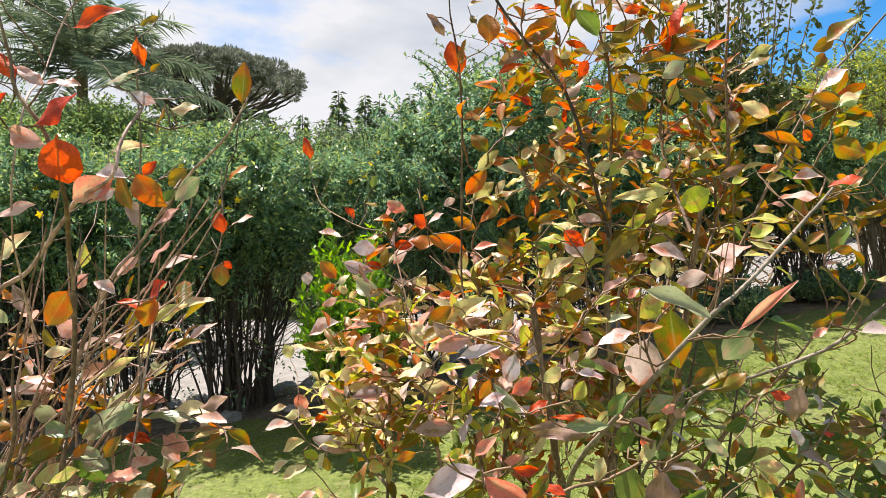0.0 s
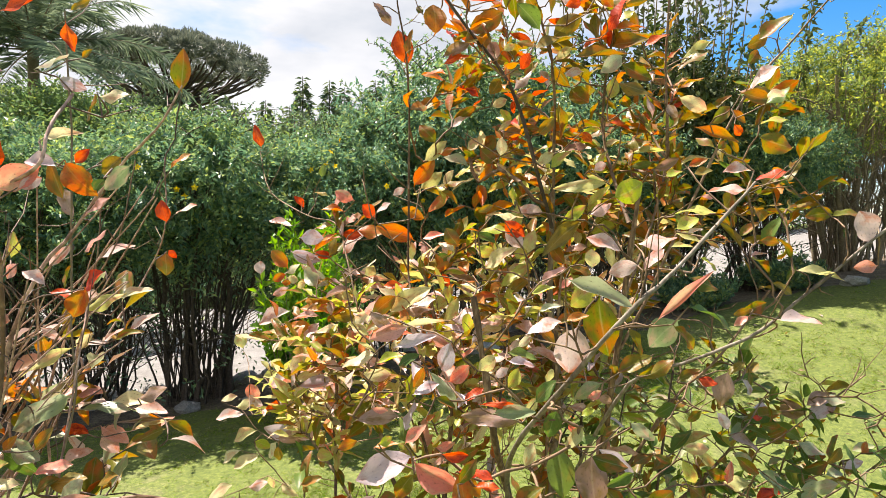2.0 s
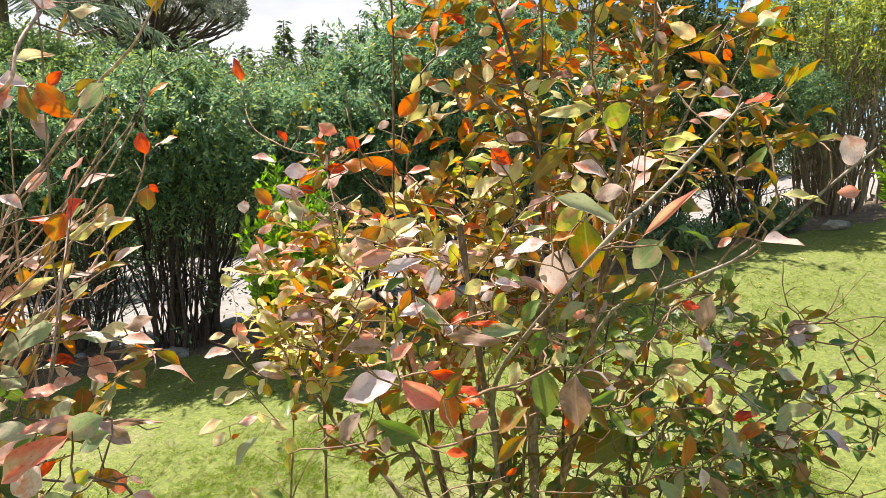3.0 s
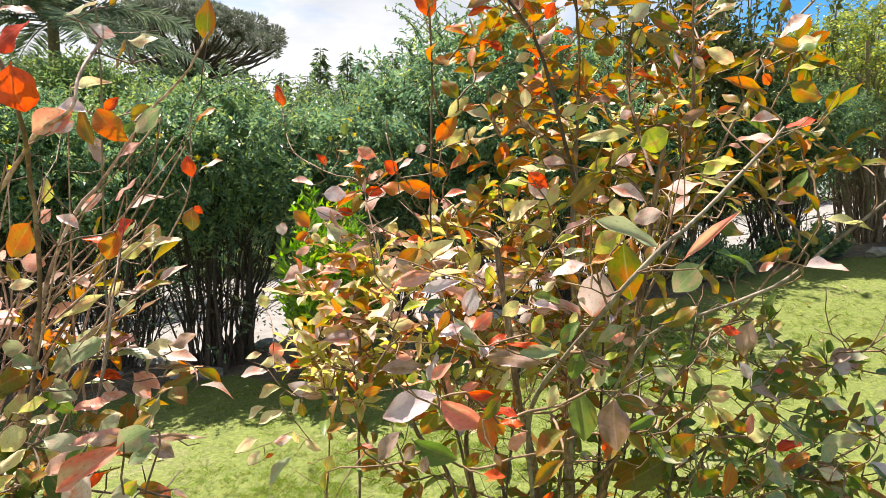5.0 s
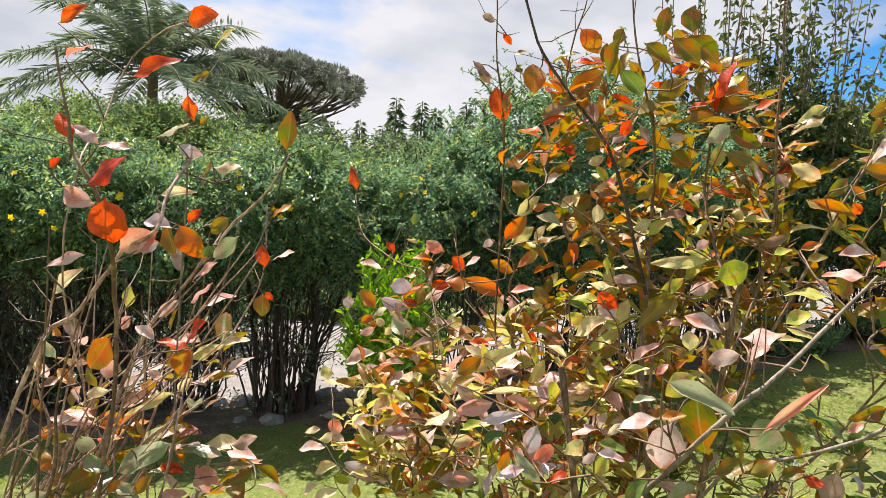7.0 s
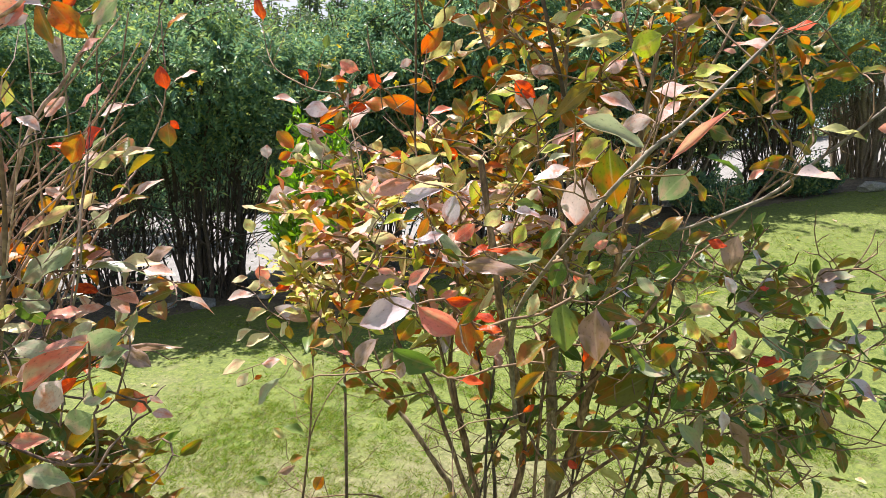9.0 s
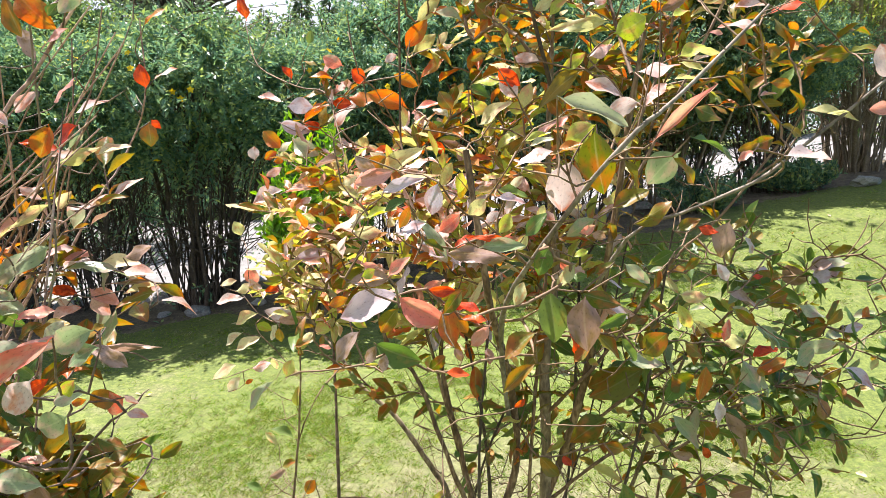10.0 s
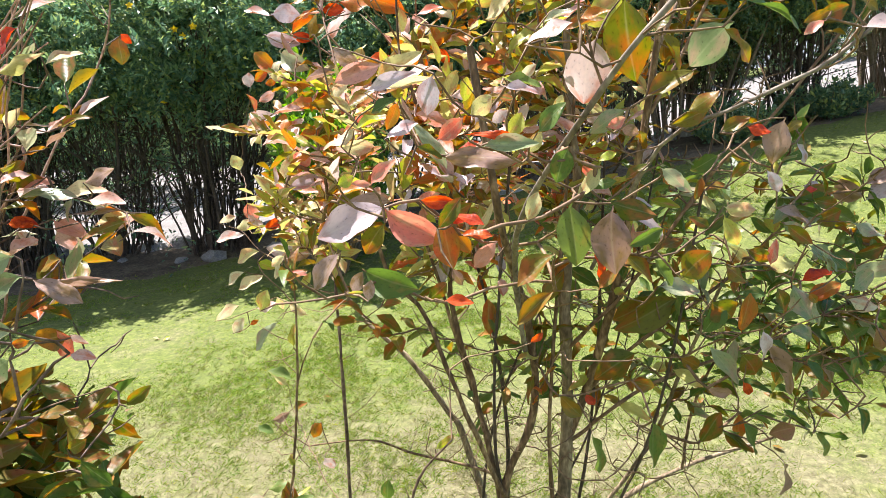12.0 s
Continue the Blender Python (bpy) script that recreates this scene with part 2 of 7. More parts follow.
# hedge leaf again, with the tone of its brightly lit stretch painted in
LIT_HEDGE_LEAF = leaf_mat("lit_blue_green_hedge_leaf", [(0.0, (0.0734, 0.15, 0.103)), (0.5, (0.147, 0.251, 0.154)), (0.85, (0.22, 0.311, 0.148)), (1.0, (0.315, 0.372, 0.138))], gloss=0.4, through_light=0.38, veins=False)
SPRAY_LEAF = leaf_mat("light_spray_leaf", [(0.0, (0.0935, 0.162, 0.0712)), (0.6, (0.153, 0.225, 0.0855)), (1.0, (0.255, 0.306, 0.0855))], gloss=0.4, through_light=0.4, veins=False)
FRESH_LEAF = leaf_mat("fresh_leaf", [(0.0, (0.11, 0.24, 0.03)), (0.6, (0.19, 0.34, 0.04)), (1.0, (0.31, 0.42, 0.055))], gloss=0.42, through_light=0.4, veins=False)
LOW_GREEN_LEAF = leaf_mat("low_green_leaf", [(0.0, (0.06, 0.13, 0.03)), (0.6, (0.11, 0.2, 0.05)), (1.0, (0.18, 0.27, 0.07))], gloss=0.4, through_light=0.35, veins=False)
GOLD_LEAF = leaf_mat("yellowing_leaf", [(0.0, (0.102, 0.154, 0.06)), (0.5, (0.205, 0.261, 0.084)), (0.8, (0.358, 0.396, 0.096)), (1.0, (0.493, 0.483, 0.096))], gloss=0.45, through_light=0.48, veins=False)
SHOOT_LEAF = leaf_mat("shoot_leaf", [(0.0, (0.06, 0.085, 0.03)), (0.6, (0.1, 0.13, 0.045)), (1.0, (0.2, 0.19, 0.08))], gloss=0.4, through_light=0.3, veins=False)
NEEDLE = leaf_mat("araucaria_needle", [(0.0, (0.101, 0.118, 0.0937)), (0.7, (0.164, 0.184, 0.143)), (1.0, (0.265, 0.28, 0.214))], gloss=0.5, through_light=0.18, veins=False)
PALM_LEAF = leaf_mat("palm_leaf", [(0.0, (0.1, 0.145, 0.1)), (0.7, (0.18, 0.235, 0.155)), (1.0, (0.32, 0.37, 0.24))], gloss=0.32, through_light=0.28, veins=False)
FAR_LEAF = leaf_mat("far_leaf", [(0.0, (0.06, 0.095, 0.055)), (0.6, (0.1, 0.14, 0.07)), (1.0, (0.18, 0.22, 0.09))], gloss=0.6, through_light=0.25, veins=False)
PETAL = leaf_mat("yellow_petal", [(0.0, (0.75, 0.5, 0.02)), (1.0, (0.8, 0.62, 0.05))], gloss=0.5, through_light=0.4, veins=False)
BLADE = leaf_mat("grass_blade", [(0.0, (0.0932, 0.143, 0.0183)), (0.5, (0.165, 0.209, 0.0315)), (0.85, (0.243, 0.276, 0.0526)), (1.0, (0.374, 0.363, 0.105))], gloss=0.8, through_light=0.4, veins=False)
FRESH_BLADE = leaf_mat("fresh_grass_blade", [(0.0, (0.0907, 0.186, 0.0199)), (0.5, (0.153, 0.269, 0.0332)), (1.0, (0.235, 0.339, 0.0532))], gloss=0.6, through_light=0.4, veins=False)
DRY_BLADE = leaf_mat("dry_grass_blade", [(0.0, (0.168, 0.154, 0.0765)), (0.5, (0.257, 0.238, 0.131)), (1.0, (0.376, 0.347, 0.216))], gloss=0.8, through_light=0.5, veins=False)
GRAVEL = rough_mat("pale_gravel", [(0.3, (0.1, 0.095, 0.088)), (0.5, (0.185, 0.175, 0.165)), (0.7, (0.28, 0.27, 0.26))], 5.0, 70.0, 0.02, 0.95)
STONE = rough_mat("field_stone", [(0.3, (0.13, 0.12, 0.11)), (0.5, (0.3, 0.29, 0.27)), (0.7, (0.5, 0.49, 0.46))], 7.0, 50.0, 0.01, 0.9, per_piece=0.2)


def ground_mat():
    """Turf: green, thin and straw-coloured patches, soil between."""
    m, n, l, bsdf, out = base_mat("turf")
    co = n.new("ShaderNodeTexCoord")
    broad = node(n, "ShaderNodeTexNoise", Scale=0.9, Detail=4.0)
    mid = node(n, "ShaderNodeTexNoise", Scale=9.0, Detail=6.0, Roughness=0.65)
    fine = node(n, "ShaderNodeTexNoise", Scale=110.0, Detail=6.0, Roughness=0.65)
    for t in (broad, mid, fine):
        l.new(co.outputs["Object"], t.inputs["Vector"])
    tuft = node(n, "ShaderNodeTexNoise", Scale=34.0, Detail=3.0, Roughness=0.6)
    l.new(co.outputs["Object"], tuft.inputs["Vector"])
    both = n.new("ShaderNodeMix")
    both.inputs["Factor"].default_value = 0.5
    l.new(fine.outputs["Fac"], both.inputs["A"])
    l.new(tuft.outputs["Fac"], both.inputs["B"])
    green = ramp(n, [(0.34, (0.042, 0.064, 0.0115)), (0.5, (0.1, 0.128, 0.021)), (0.65, (0.178, 0.206, 0.042))])
    straw = ramp(n, [(0.34, (0.0761, 0.0665, 0.0286)), (0.5, (0.146, 0.136, 0.0639)), (0.65, (0.247, 0.228, 0.121))])
    l.new(both.outputs["Result"], green.inputs["Fac"])
    l.new(both.outputs["Result"], straw.inputs["Fac"])
    add = n.new("ShaderNodeMath")
    add.operation = "ADD"
    l.new(broad.outputs["Fac"], add.inputs[0])
    l.new(mid.outputs["Fac"], add.inputs[1])
    patch = ramp(n, [(0.52, (0, 0, 0)), (0.72, (1, 1, 1))])
    # the turf is worn thin round the shrubs
    worn_at = node(n, "ShaderNodeMapping", Location=(-0.126, -1.9, 0.0), Scale=(0.42, 0.75, 0.3))
    worn = n.new("ShaderNodeTexGradient")
    worn.gradient_type = "SPHERICAL"
    l.new(co.outputs["Object"], worn_at.inputs["Vector"])
    l.new(worn_at.outputs["Vector"], worn.inputs["Vector"])
    halve = n.new("ShaderNodeMath")
    halve.operation = "MULTIPLY"
    halve.inputs[1].default_value = 0.5
    l.new(add.outputs[0], halve.inputs[0])
    thin = n.new("ShaderNodeMath")
    thin.operation = "MULTIPLY_ADD"
    thin.inputs[1].default_value = 0.34
    l.new(worn.outputs["Fac"], thin.inputs[0])
    l.new(halve.outputs[0], thin.inputs[2])
    l.new(thin.outputs[0], patch.inputs["Fac"])
    mix = n.new("ShaderNodeMix")
    mix.data_type = "RGBA"
    l.new(patch.outputs["Color"], mix.inputs["Factor"])
    l.new(green.outputs["Color"], mix.inputs["A"])
    l.new(straw.outputs["Color"], mix.inputs["B"])
    l.new(mix.outputs["Result"], bsdf.inputs["Base Color"])
    bsdf.inputs["Roughness"].default_value = 0.95
    bump = node(n, "ShaderNodeBump", Strength=0.5, Distance=0.01)
    l.new(both.outputs["Result"], bump.inputs["Height"])
    l.new(bump.outputs["Normal"], bsdf.inputs["Normal"])
    return m


TURF = ground_mat()


# ---------- mesh helpers ----------
def mesh_from(name, verts, faces, mats, index=None, uvs=None, smooth=True):
    """A mesh from numpy arrays: verts (n, 3), faces (m, k) all of one size."""
    verts, faces = np.asarray(verts, np.float32), np.asarray(faces, np.int32)
    me = bpy.data.meshes.new(name)
    me.vertices.add(len(verts))
    me.vertices.foreach_set("co", verts.ravel())
    k = faces.shape[1]
    me.loops.add(faces.size)
    me.loops.foreach_set("vertex_index", faces.ravel())
    me.polygons.add(len(faces))
    me.polygons.foreach_set("loop_start", np.arange(0, faces.size, k, dtype=np.int32))
    for m in mats:
        me.materials.append(m)
    if index is not None:
        me.polygons.foreach_set("material_index", np.asarray(index, np.int32))
    me.polygons.foreach_set("use_smooth", np.full(len(faces), smooth))
    if uvs is not None:
        layer = me.uv_layers.new(name="UVMap")
        layer.data.foreach_set("uv", np.asarray(uvs, np.float32)[faces.ravel()].ravel())
    me.update(calc_edges=True)
    me.validate()
    return me


def child(name, me, parent, label="", kind=""):
    ob = new(name, me)
    ob.parent = parent
    return tagged(ob, label, kind=kind)


def thing(name, label, category, group="", at=(0, 0, 0)):
    ob = new(name)
    ob.empty_display_size = 0.1
    ob.location = at
    return tagged(ob, label, category, group)


def unit(v):
    v = np.asarray(v, float)
    return v / np.maximum(np.linalg.norm(v, axis=-1, keepdims=True), 1e-9)


def smooth_line(points, n):
    """n points on a Catmull-Rom line through points."""
    p = np.asarray(points, float)
    p = np.vstack([2 * p[0] - p[1], p, 2 * p[-1] - p[-2]])
    seg = len(p) - 3
    u = np.linspace(0, seg - 1e-6, n)
    i = u.astype(int)
    f = (u - i)[:, None]
    a, b, c, d = p[i], p[i + 1], p[i + 2], p[i + 3]
    return 0.5 * (2 * b + (c - a) * f + (2 * a - 5 * b + 4 * c - d) * f ** 2 + (3 * b - a - 3 * c + d) * f ** 3)


def tube(line, radii, sides=6):
    """Verts and quads of a tube along a line, closed to a point at its end."""
    line, radii = np.asarray(line, float), np.broadcast_to(np.asarray(radii, float), (len(line),))
    t = unit(np.gradient(line, axis=0))
    ref = np.where(np.abs(t[:, 2:3]) > 0.9, [[1.0, 0, 0]], [[0, 0, 1.0]])
    a = unit(np.cross(t, ref))
    for i in range(1, len(a)):
        a[i] = unit(a[i - 1] - t[i] * np.dot(a[i - 1], t[i]))
    b = np.cross(t, a)
    ang = np.linspace(0, 2 * np.pi, sides, endpoint=False)
    ring = a[:, None] * np.cos(ang)[None, :, None] + b[:, None] * np.sin(ang)[None, :, None]
    verts = (line[:, None] + ring * radii[:, None, None]).reshape(-1, 3)
    i, j = np.meshgrid(np.arange(len(line) - 1), np.arange(sides), indexing="ij")
    k = (j + 1) % sides
    faces = np.stack([i * sides + j, i * sides + k, (i + 1) * sides + k, (i + 1) * sides + j], -1).reshape(-1, 4)
    return verts, faces


def joined(pieces):
    """One pair of verts and faces out of many."""
    vs, fs, n = [], [], 0
    for v, f in pieces:
        vs.append(v)
        fs.append(f + n)
        n += len(v)
    return np.vstack(vs), np.vstack(fs)


def small_leaves(base, axis, normal, length, width, fold=0.25):
    """Many small folded leaves at once: four corners and two triangles each."""
    axis, normal = unit(axis), unit(normal)
    side = unit(np.cross(axis, normal))
    normal = np.cross(side, axis)
    length, width = np.reshape(length, (-1, 1)), np.reshape(width, (-1, 1))
    mid = base + axis * length * 0.45
    left = mid + side * width * 0.5 + normal * width * fold
    right = mid - side * width * 0.5 + normal * width * fold
    tip = base + axis * length - normal * length * 0.08
    verts = np.stack([base, left, tip, right], 1).reshape(-1, 3)
    n = np.arange(len(base))[:, None] * 4
    faces = np.concatenate([n + [[0, 2, 1]], n + [[0, 3, 2]]], 1).reshape(-1, 3)
    return verts, faces


def rand_dirs(rng, n):
    return unit(rng.normal(size=(n, 3)))


# ---------- ground ----------
def smoothstep(v):
    v = np.clip(v, 0, 1)
    return v * v * (3 - 2 * v)


def ground_z(x, y):
    """The lawn is level by the shrubs and climbs towards the hedge on its +x side."""
    x, y = np.asarray(x, float), np.asarray(y, float)
    rise = 0.159 * np.clip(x + 2.5, 0, 14)
    up = smoothstep((y - 2.9) / 4.8) * (1 - 0.6 * smoothstep((y - 14) / 40))
    return rise * up


def spaced(near, far, step, growth):
    out, v, s = [], near, step
    while v < far:
        out.append(v)
        v += s
        s *= growth
    return out + [far]


xs = np.array([-v for v in spaced(8, 1500, 0.4, 1.25)][::-1] + list(np.arange(-7.8, 7.9, 0.2)) + spaced(8, 1500, 0.4, 1.25))
ys = np.array([-v for v in spaced(0.2, 1500, 0.3, 1.3)][::-1] + list(np.arange(0, 12, 0.2)) + spaced(12, 1500, 0.4, 1.22))
gx, gy = np.meshgrid(xs, ys, indexing="ij")
bumps = np.array([noise.noise((a * 0.8, b * 0.8, 0)) * 0.02 + noise.noise((a * 3, b * 3, 2)) * 0.006 for a, b in zip(gx.ravel(), gy.ravel())])
gz = ground_z(gx, gy).ravel() + bumps
ni, nj = len(xs), len(ys)
ii, jj = np.meshgrid(np.arange(ni - 1), np.arange(nj - 1), indexing="ij")
quads = np.stack([ii * nj + jj, (ii + 1) * nj + jj, (ii + 1) * nj + jj + 1, ii * nj + jj + 1], -1).reshape(-1, 4)
ground = tagged(new("ground", mesh_from("ground", np.stack([gx.ravel(), gy.ravel(), gz], 1), quads, [TURF])),
                "lawn of short green grass with thin straw-coloured patches", "lawn", kind="structure")


def hedge_y(x):
    """The line on which the hedge stands."""
    return 6.35 + 0.33 * np.maximum(np.asarray(x, float) + 2.2, -2.0)


SOIL = rough_mat("soil_and_litter", [(0.3, (0.045, 0.032, 0.022)), (0.48, (0.1, 0.075, 0.05)), (0.62, (0.2, 0.16, 0.1)), (0.75, (0.32, 0.27, 0.18))], 6.0, 45.0, 0.03, 0.95)
bed_x = np.linspace(-12, 12, 121)
bed_a = np.linspace(-0.85, 0.5, 10)
bx_, ba_ = np.meshgrid(bed_x, bed_a, indexing="ij")
wobble = np.array([0.35 * noise.noise((a * 1.1, 0, 5)) + 0.15 * noise.noise((a * 4.0, 0, 8)) for a in bed_x])
by_ = hedge_y(bx_) + ba_ + wobble[:, None] * np.linspace(1, 0, 10)[None]
bz_ = ground_z(bx_, by_) + np.linspace(-0.012, 0.024, 10)[None] + 0.012
ii, jj = np.meshgrid(np.arange(120), np.arange(9), indexing="ij")
quads = np.stack([ii * 10 + jj, (ii + 1) * 10 + jj, (ii + 1) * 10 + jj + 1, ii * 10 + jj + 1], -1).reshape(-1, 4)
tagged(new("soil_bed", mesh_from("soil_bed", np.stack([bx_.ravel(), by_.ravel(), bz_.ravel()], 1), quads, [SOIL])),
       "bare brown soil with dry litter under the hedge", "soil", kind="structure")

# pale gravel drive behind the hedge
rx = np.linspace(-14, 16, 76)
ra = np.linspace(0.0, 7.2, 9)
px, pa = np.meshgrid(rx, ra, indexing="ij")
py = hedge_y(px) + 0.45 + pa
pz = ground_z(px, py) + 0.035
ii, jj = np.meshgrid(np.arange(75), np.arange(8), indexing="ij")
quads = np.stack([ii * 9 + jj, (ii + 1) * 9 + jj, (ii + 1) * 9 + jj + 1, ii * 9 + jj + 1], -1).reshape(-1, 4)
tagged(new("road", mesh_from("road", np.stack([px.ravel(), py.ravel(), pz.ravel()], 1), quads, [GRAVEL])),
       "pale gravel drive behind the hedge", "drive", kind="structure")


# ---------- hedge shrubs ----------
def sprays(rng, tips, outward, count, length, leaf, wide, droop=0.3):
    """Leafy twigs: from each tip, count leaves along a line that leans outward. Returns leaf verts, faces and twig lines."""
    n = len(tips)
    way = unit(outward + rng.normal(size=(n, 3)) * 0.45 + [[0, 0, 0.25]])
    ln = length * rng.uniform(0.6, 1.4, n)[:, None]
    f = np.linspace(0.05, 1.0, count)
    pos = tips[:, None] + way[:, None] * (ln * f[None])[..., None] - np.array([0, 0, 1.0]) * (droop * ln * f[None] ** 2)[..., None]
    side = unit(np.cross(way, rand_dirs(rng, n)))
    sign = np.where(np.arange(count) % 2 == 0, 1.0, -1.0)
    ax = way[:, None] * 0.6 + side[:, None] * sign[None, :, None] + rng.normal(size=(n, count, 3)) * 0.35
    nrm = np.array([0, 0, 1.0]) + rng.normal(size=(n, count, 3)) * 0.5
    m = n * count
    size = rng.uniform(0.65, 1.25, m)
    v, fc = small_leaves(pos.reshape(-1, 3), ax.reshape(-1, 3), nrm.reshape(-1, 3), leaf * size, wide * size)
    return v, fc, pos


def lumpy_shell(rng, n, rx_, ry_, rz_, lumps=0.22, inner=0.55):
    """Points in the outer part of an uneven mound, with outward ways."""
    d = rand_dirs(rng, n)
    off = rng.uniform(0, 50, 3)
    r = np.array([1 + lumps * 2 * noise.noise(Vector(v) * 1.7 + Vector(off)) + lumps * noise.noise(Vector(v) * 4.5 + Vector(off)) for v in d])
    r = r * rng.uniform(inner ** 3, 1, n) ** (1 / 3)
    return d * r[:, None] * [[rx_, ry_, rz_]], unit(d / [[rx_, ry_, rz_]])


def hedge_shrub(seed, name, label, rx_, ry_, low, high, leaf_material, twigs=1500, per=16, leaf=0.034, stems=12, bark=DARK_BARK, flowers=0, wands=10, spread=0.85, inner=0.55, twig_len=0.2, sprig=None, thick=1.0, low_growth=26, lumps=0.22, slim=0.36, wand_len=0.7, core=0.0, bright=0.45):
    rng = np.random.default_rng(seed)
    top = thing(name, label, "shrub", "hedge shrubs")
    mid, rz_ = (low + high) / 2, (high - low) / 2
    # the twigs stand in tufts, with gaps between them
    p, d = lumpy_shell(rng, twigs // 7, rx_, ry_, rz_, lumps, inner)
    p, d = np.repeat(p, 7, 0) + rng.normal(size=(twigs // 7 * 7, 3)) * [[0.085, 0.085, 0.04]], np.repeat(d, 7, 0)
    tips = p + [[0, 0, mid]]
    v, f, lines = sprays(rng, tips, d, per, twig_len, leaf, leaf * slim, 0.15)
    parts = [(v, f)]
    # long loose shoots over the top
    shoot_tubes = []
    for _ in range(wands):
        a, r = rng.uniform(0, 2 * np.pi), rng.uniform(0.1, 0.8)
        b = np.array([rx_ * r * np.cos(a), ry_ * r * np.sin(a), mid + rz_ * 0.75])
        lean = np.array([rng.normal() * 0.5, rng.normal() * 0.4, 1.0])
        ln = rng.uniform(0.2, wand_len)
        u = np.linspace(0, 1, 12)[:, None]
        line = b + lean * ln * u + np.array([lean[0], lean[1], -0.55]) * ln * 0.6 * u ** 2
        shoot_tubes.append(tube(line, np.linspace(0.006, 0.002, 12), 4))
        k = np.repeat(line, 4, 0)
        vv, ff = small_leaves(k, rand_dirs(rng, len(k)) + [[0, 0, 0.3]], rand_dirs(rng, len(k)) + [[0, 0, 1]], leaf * rng.uniform(0.4, 0.9, len(k)), leaf * 0.4 * rng.uniform(0.6, 1.0, len(k)))
        parts.append((vv, ff))
    if low > 0.6:
        # sparse leafy twigs low down among the stems
        m = twigs // low_growth
        a, r = rng.uniform(0, 2 * np.pi, m), rng.uniform(0.2, 1.0, m) ** 0.5
        q = np.stack([rx_ * 0.8 * r * np.cos(a), ry_ * 0.7 * r * np.sin(a), rng.uniform(0.15, low + 0.2, m)], 1)
        parts.append(sprays(rng, q, np.stack([np.cos(a), np.sin(a), 0 * a], 1), per // 2, twig_len, leaf, leaf * slim)[:2])
    v, f = joined(parts)
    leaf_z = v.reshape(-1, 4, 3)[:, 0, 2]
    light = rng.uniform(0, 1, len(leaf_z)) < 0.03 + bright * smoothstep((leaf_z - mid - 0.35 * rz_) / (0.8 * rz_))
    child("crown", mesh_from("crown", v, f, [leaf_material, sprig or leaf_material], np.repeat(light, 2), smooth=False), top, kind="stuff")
    # stems that fan out from the base
    for k in range(stems):
        a = 2 * np.pi * (k + rng.uniform(-0.3, 0.3)) / stems
        r0, r1 = rng.uniform(0.03, 0.36), rng.uniform(0.2, 1.0) * spread * (0.3 if rng.uniform() < core else 1.0)
        b = [r0 * np.cos(a), r0 * np.sin(a), -0.08]
        e = [rx_ * r1 * np.cos(a), ry_ * r1 * np.sin(a), mid + rz_ * rng.uniform(-0.2, 0.5)]
        w = [b[0] * 0.55 + e[0] * 0.45 + rng.normal() * 0.05, b[1] * 0.55 + e[1] * 0.45 + rng.normal() * 0.05, e[2] * 0.42]
        line = smooth_line([b, w, e], 12)
        line[1:-1] += rng.normal(size=(10, 3)) * 0.015
        fat = thick * rng.uniform(0.006, 0.016) * (2.6 if k % 7 == 0 else 1.0)
        pieces = [tube(line, np.linspace(fat, fat * 0.35, 12), 6)]
        for _ in range(5):
            i = rng.integers(3, 10)
            q = line[i] + np.array([rng.normal() * 0.35, rng.normal() * 0.35, rng.uniform(0.2, 0.6)])
            pieces.append(tube(smooth_line([line[i], (line[i] + q) / 2 + rng.normal(size=3) * 0.04, q], 6), np.linspace(fat * 0.4, 0.003, 6), 4))
        vv, ff = joined(pieces)
        child("stem", mesh_from("stem", vv, ff, [bark]), top)
    vv, ff = joined(shoot_tubes)
    child("shoot", mesh_from("shoot", vv, ff, [bark]), top, kind="stuff")
    if flowers:
        p, d = lumpy_shell(rng, flowers, rx_ * 1.08, ry_ * 1.08, rz_ * 1.06, inner=0.95)
        c = np.repeat(p + [[0, 0, mid]], 5, 0)
        ang = np.tile(np.arange(5) * 2 * np.pi / 5, flowers)
        dd = np.repeat(d, 5, 0)
        s = unit(np.cross(dd, [[0.3, 0.2, 1.0]]))
        t = np.cross(dd, s)
        ax = s * np.cos(ang)[:, None] + t * np.sin(ang)[:, None] + dd * 0.3
        vv, ff = small_leaves(c, ax, dd, np.full(len(c), 0.034), np.full(len(c), 0.027))
        child("blossom", mesh_from("blossom", vv, ff, [PETAL], smooth=False), top, "small bright yellow flowers", "stuff")
    return top


def stand(ob, x, y, turn=0.0, scale=1.0, sink=0.0):
    ob.location = (x, y, float(ground_z(x, y)) - sink)
    ob.rotation_euler = (0, 0, radians(turn))
    ob.scale = (scale, scale, scale)
    return ob


DARK_LABEL = "dense dark green hedge shrub on many thin stems"
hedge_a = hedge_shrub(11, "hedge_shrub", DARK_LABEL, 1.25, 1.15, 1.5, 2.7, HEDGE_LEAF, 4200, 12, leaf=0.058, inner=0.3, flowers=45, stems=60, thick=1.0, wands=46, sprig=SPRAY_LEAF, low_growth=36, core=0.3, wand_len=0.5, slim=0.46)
stand(hedge_a, -2.3, 6.4, 0, 0.94)
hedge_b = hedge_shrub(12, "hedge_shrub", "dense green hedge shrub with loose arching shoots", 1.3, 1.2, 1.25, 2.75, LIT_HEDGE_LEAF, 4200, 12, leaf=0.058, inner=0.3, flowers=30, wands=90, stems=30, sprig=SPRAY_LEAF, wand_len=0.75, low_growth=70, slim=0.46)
stand(hedge_b, 0.35, 7.3, 0, 1.06)
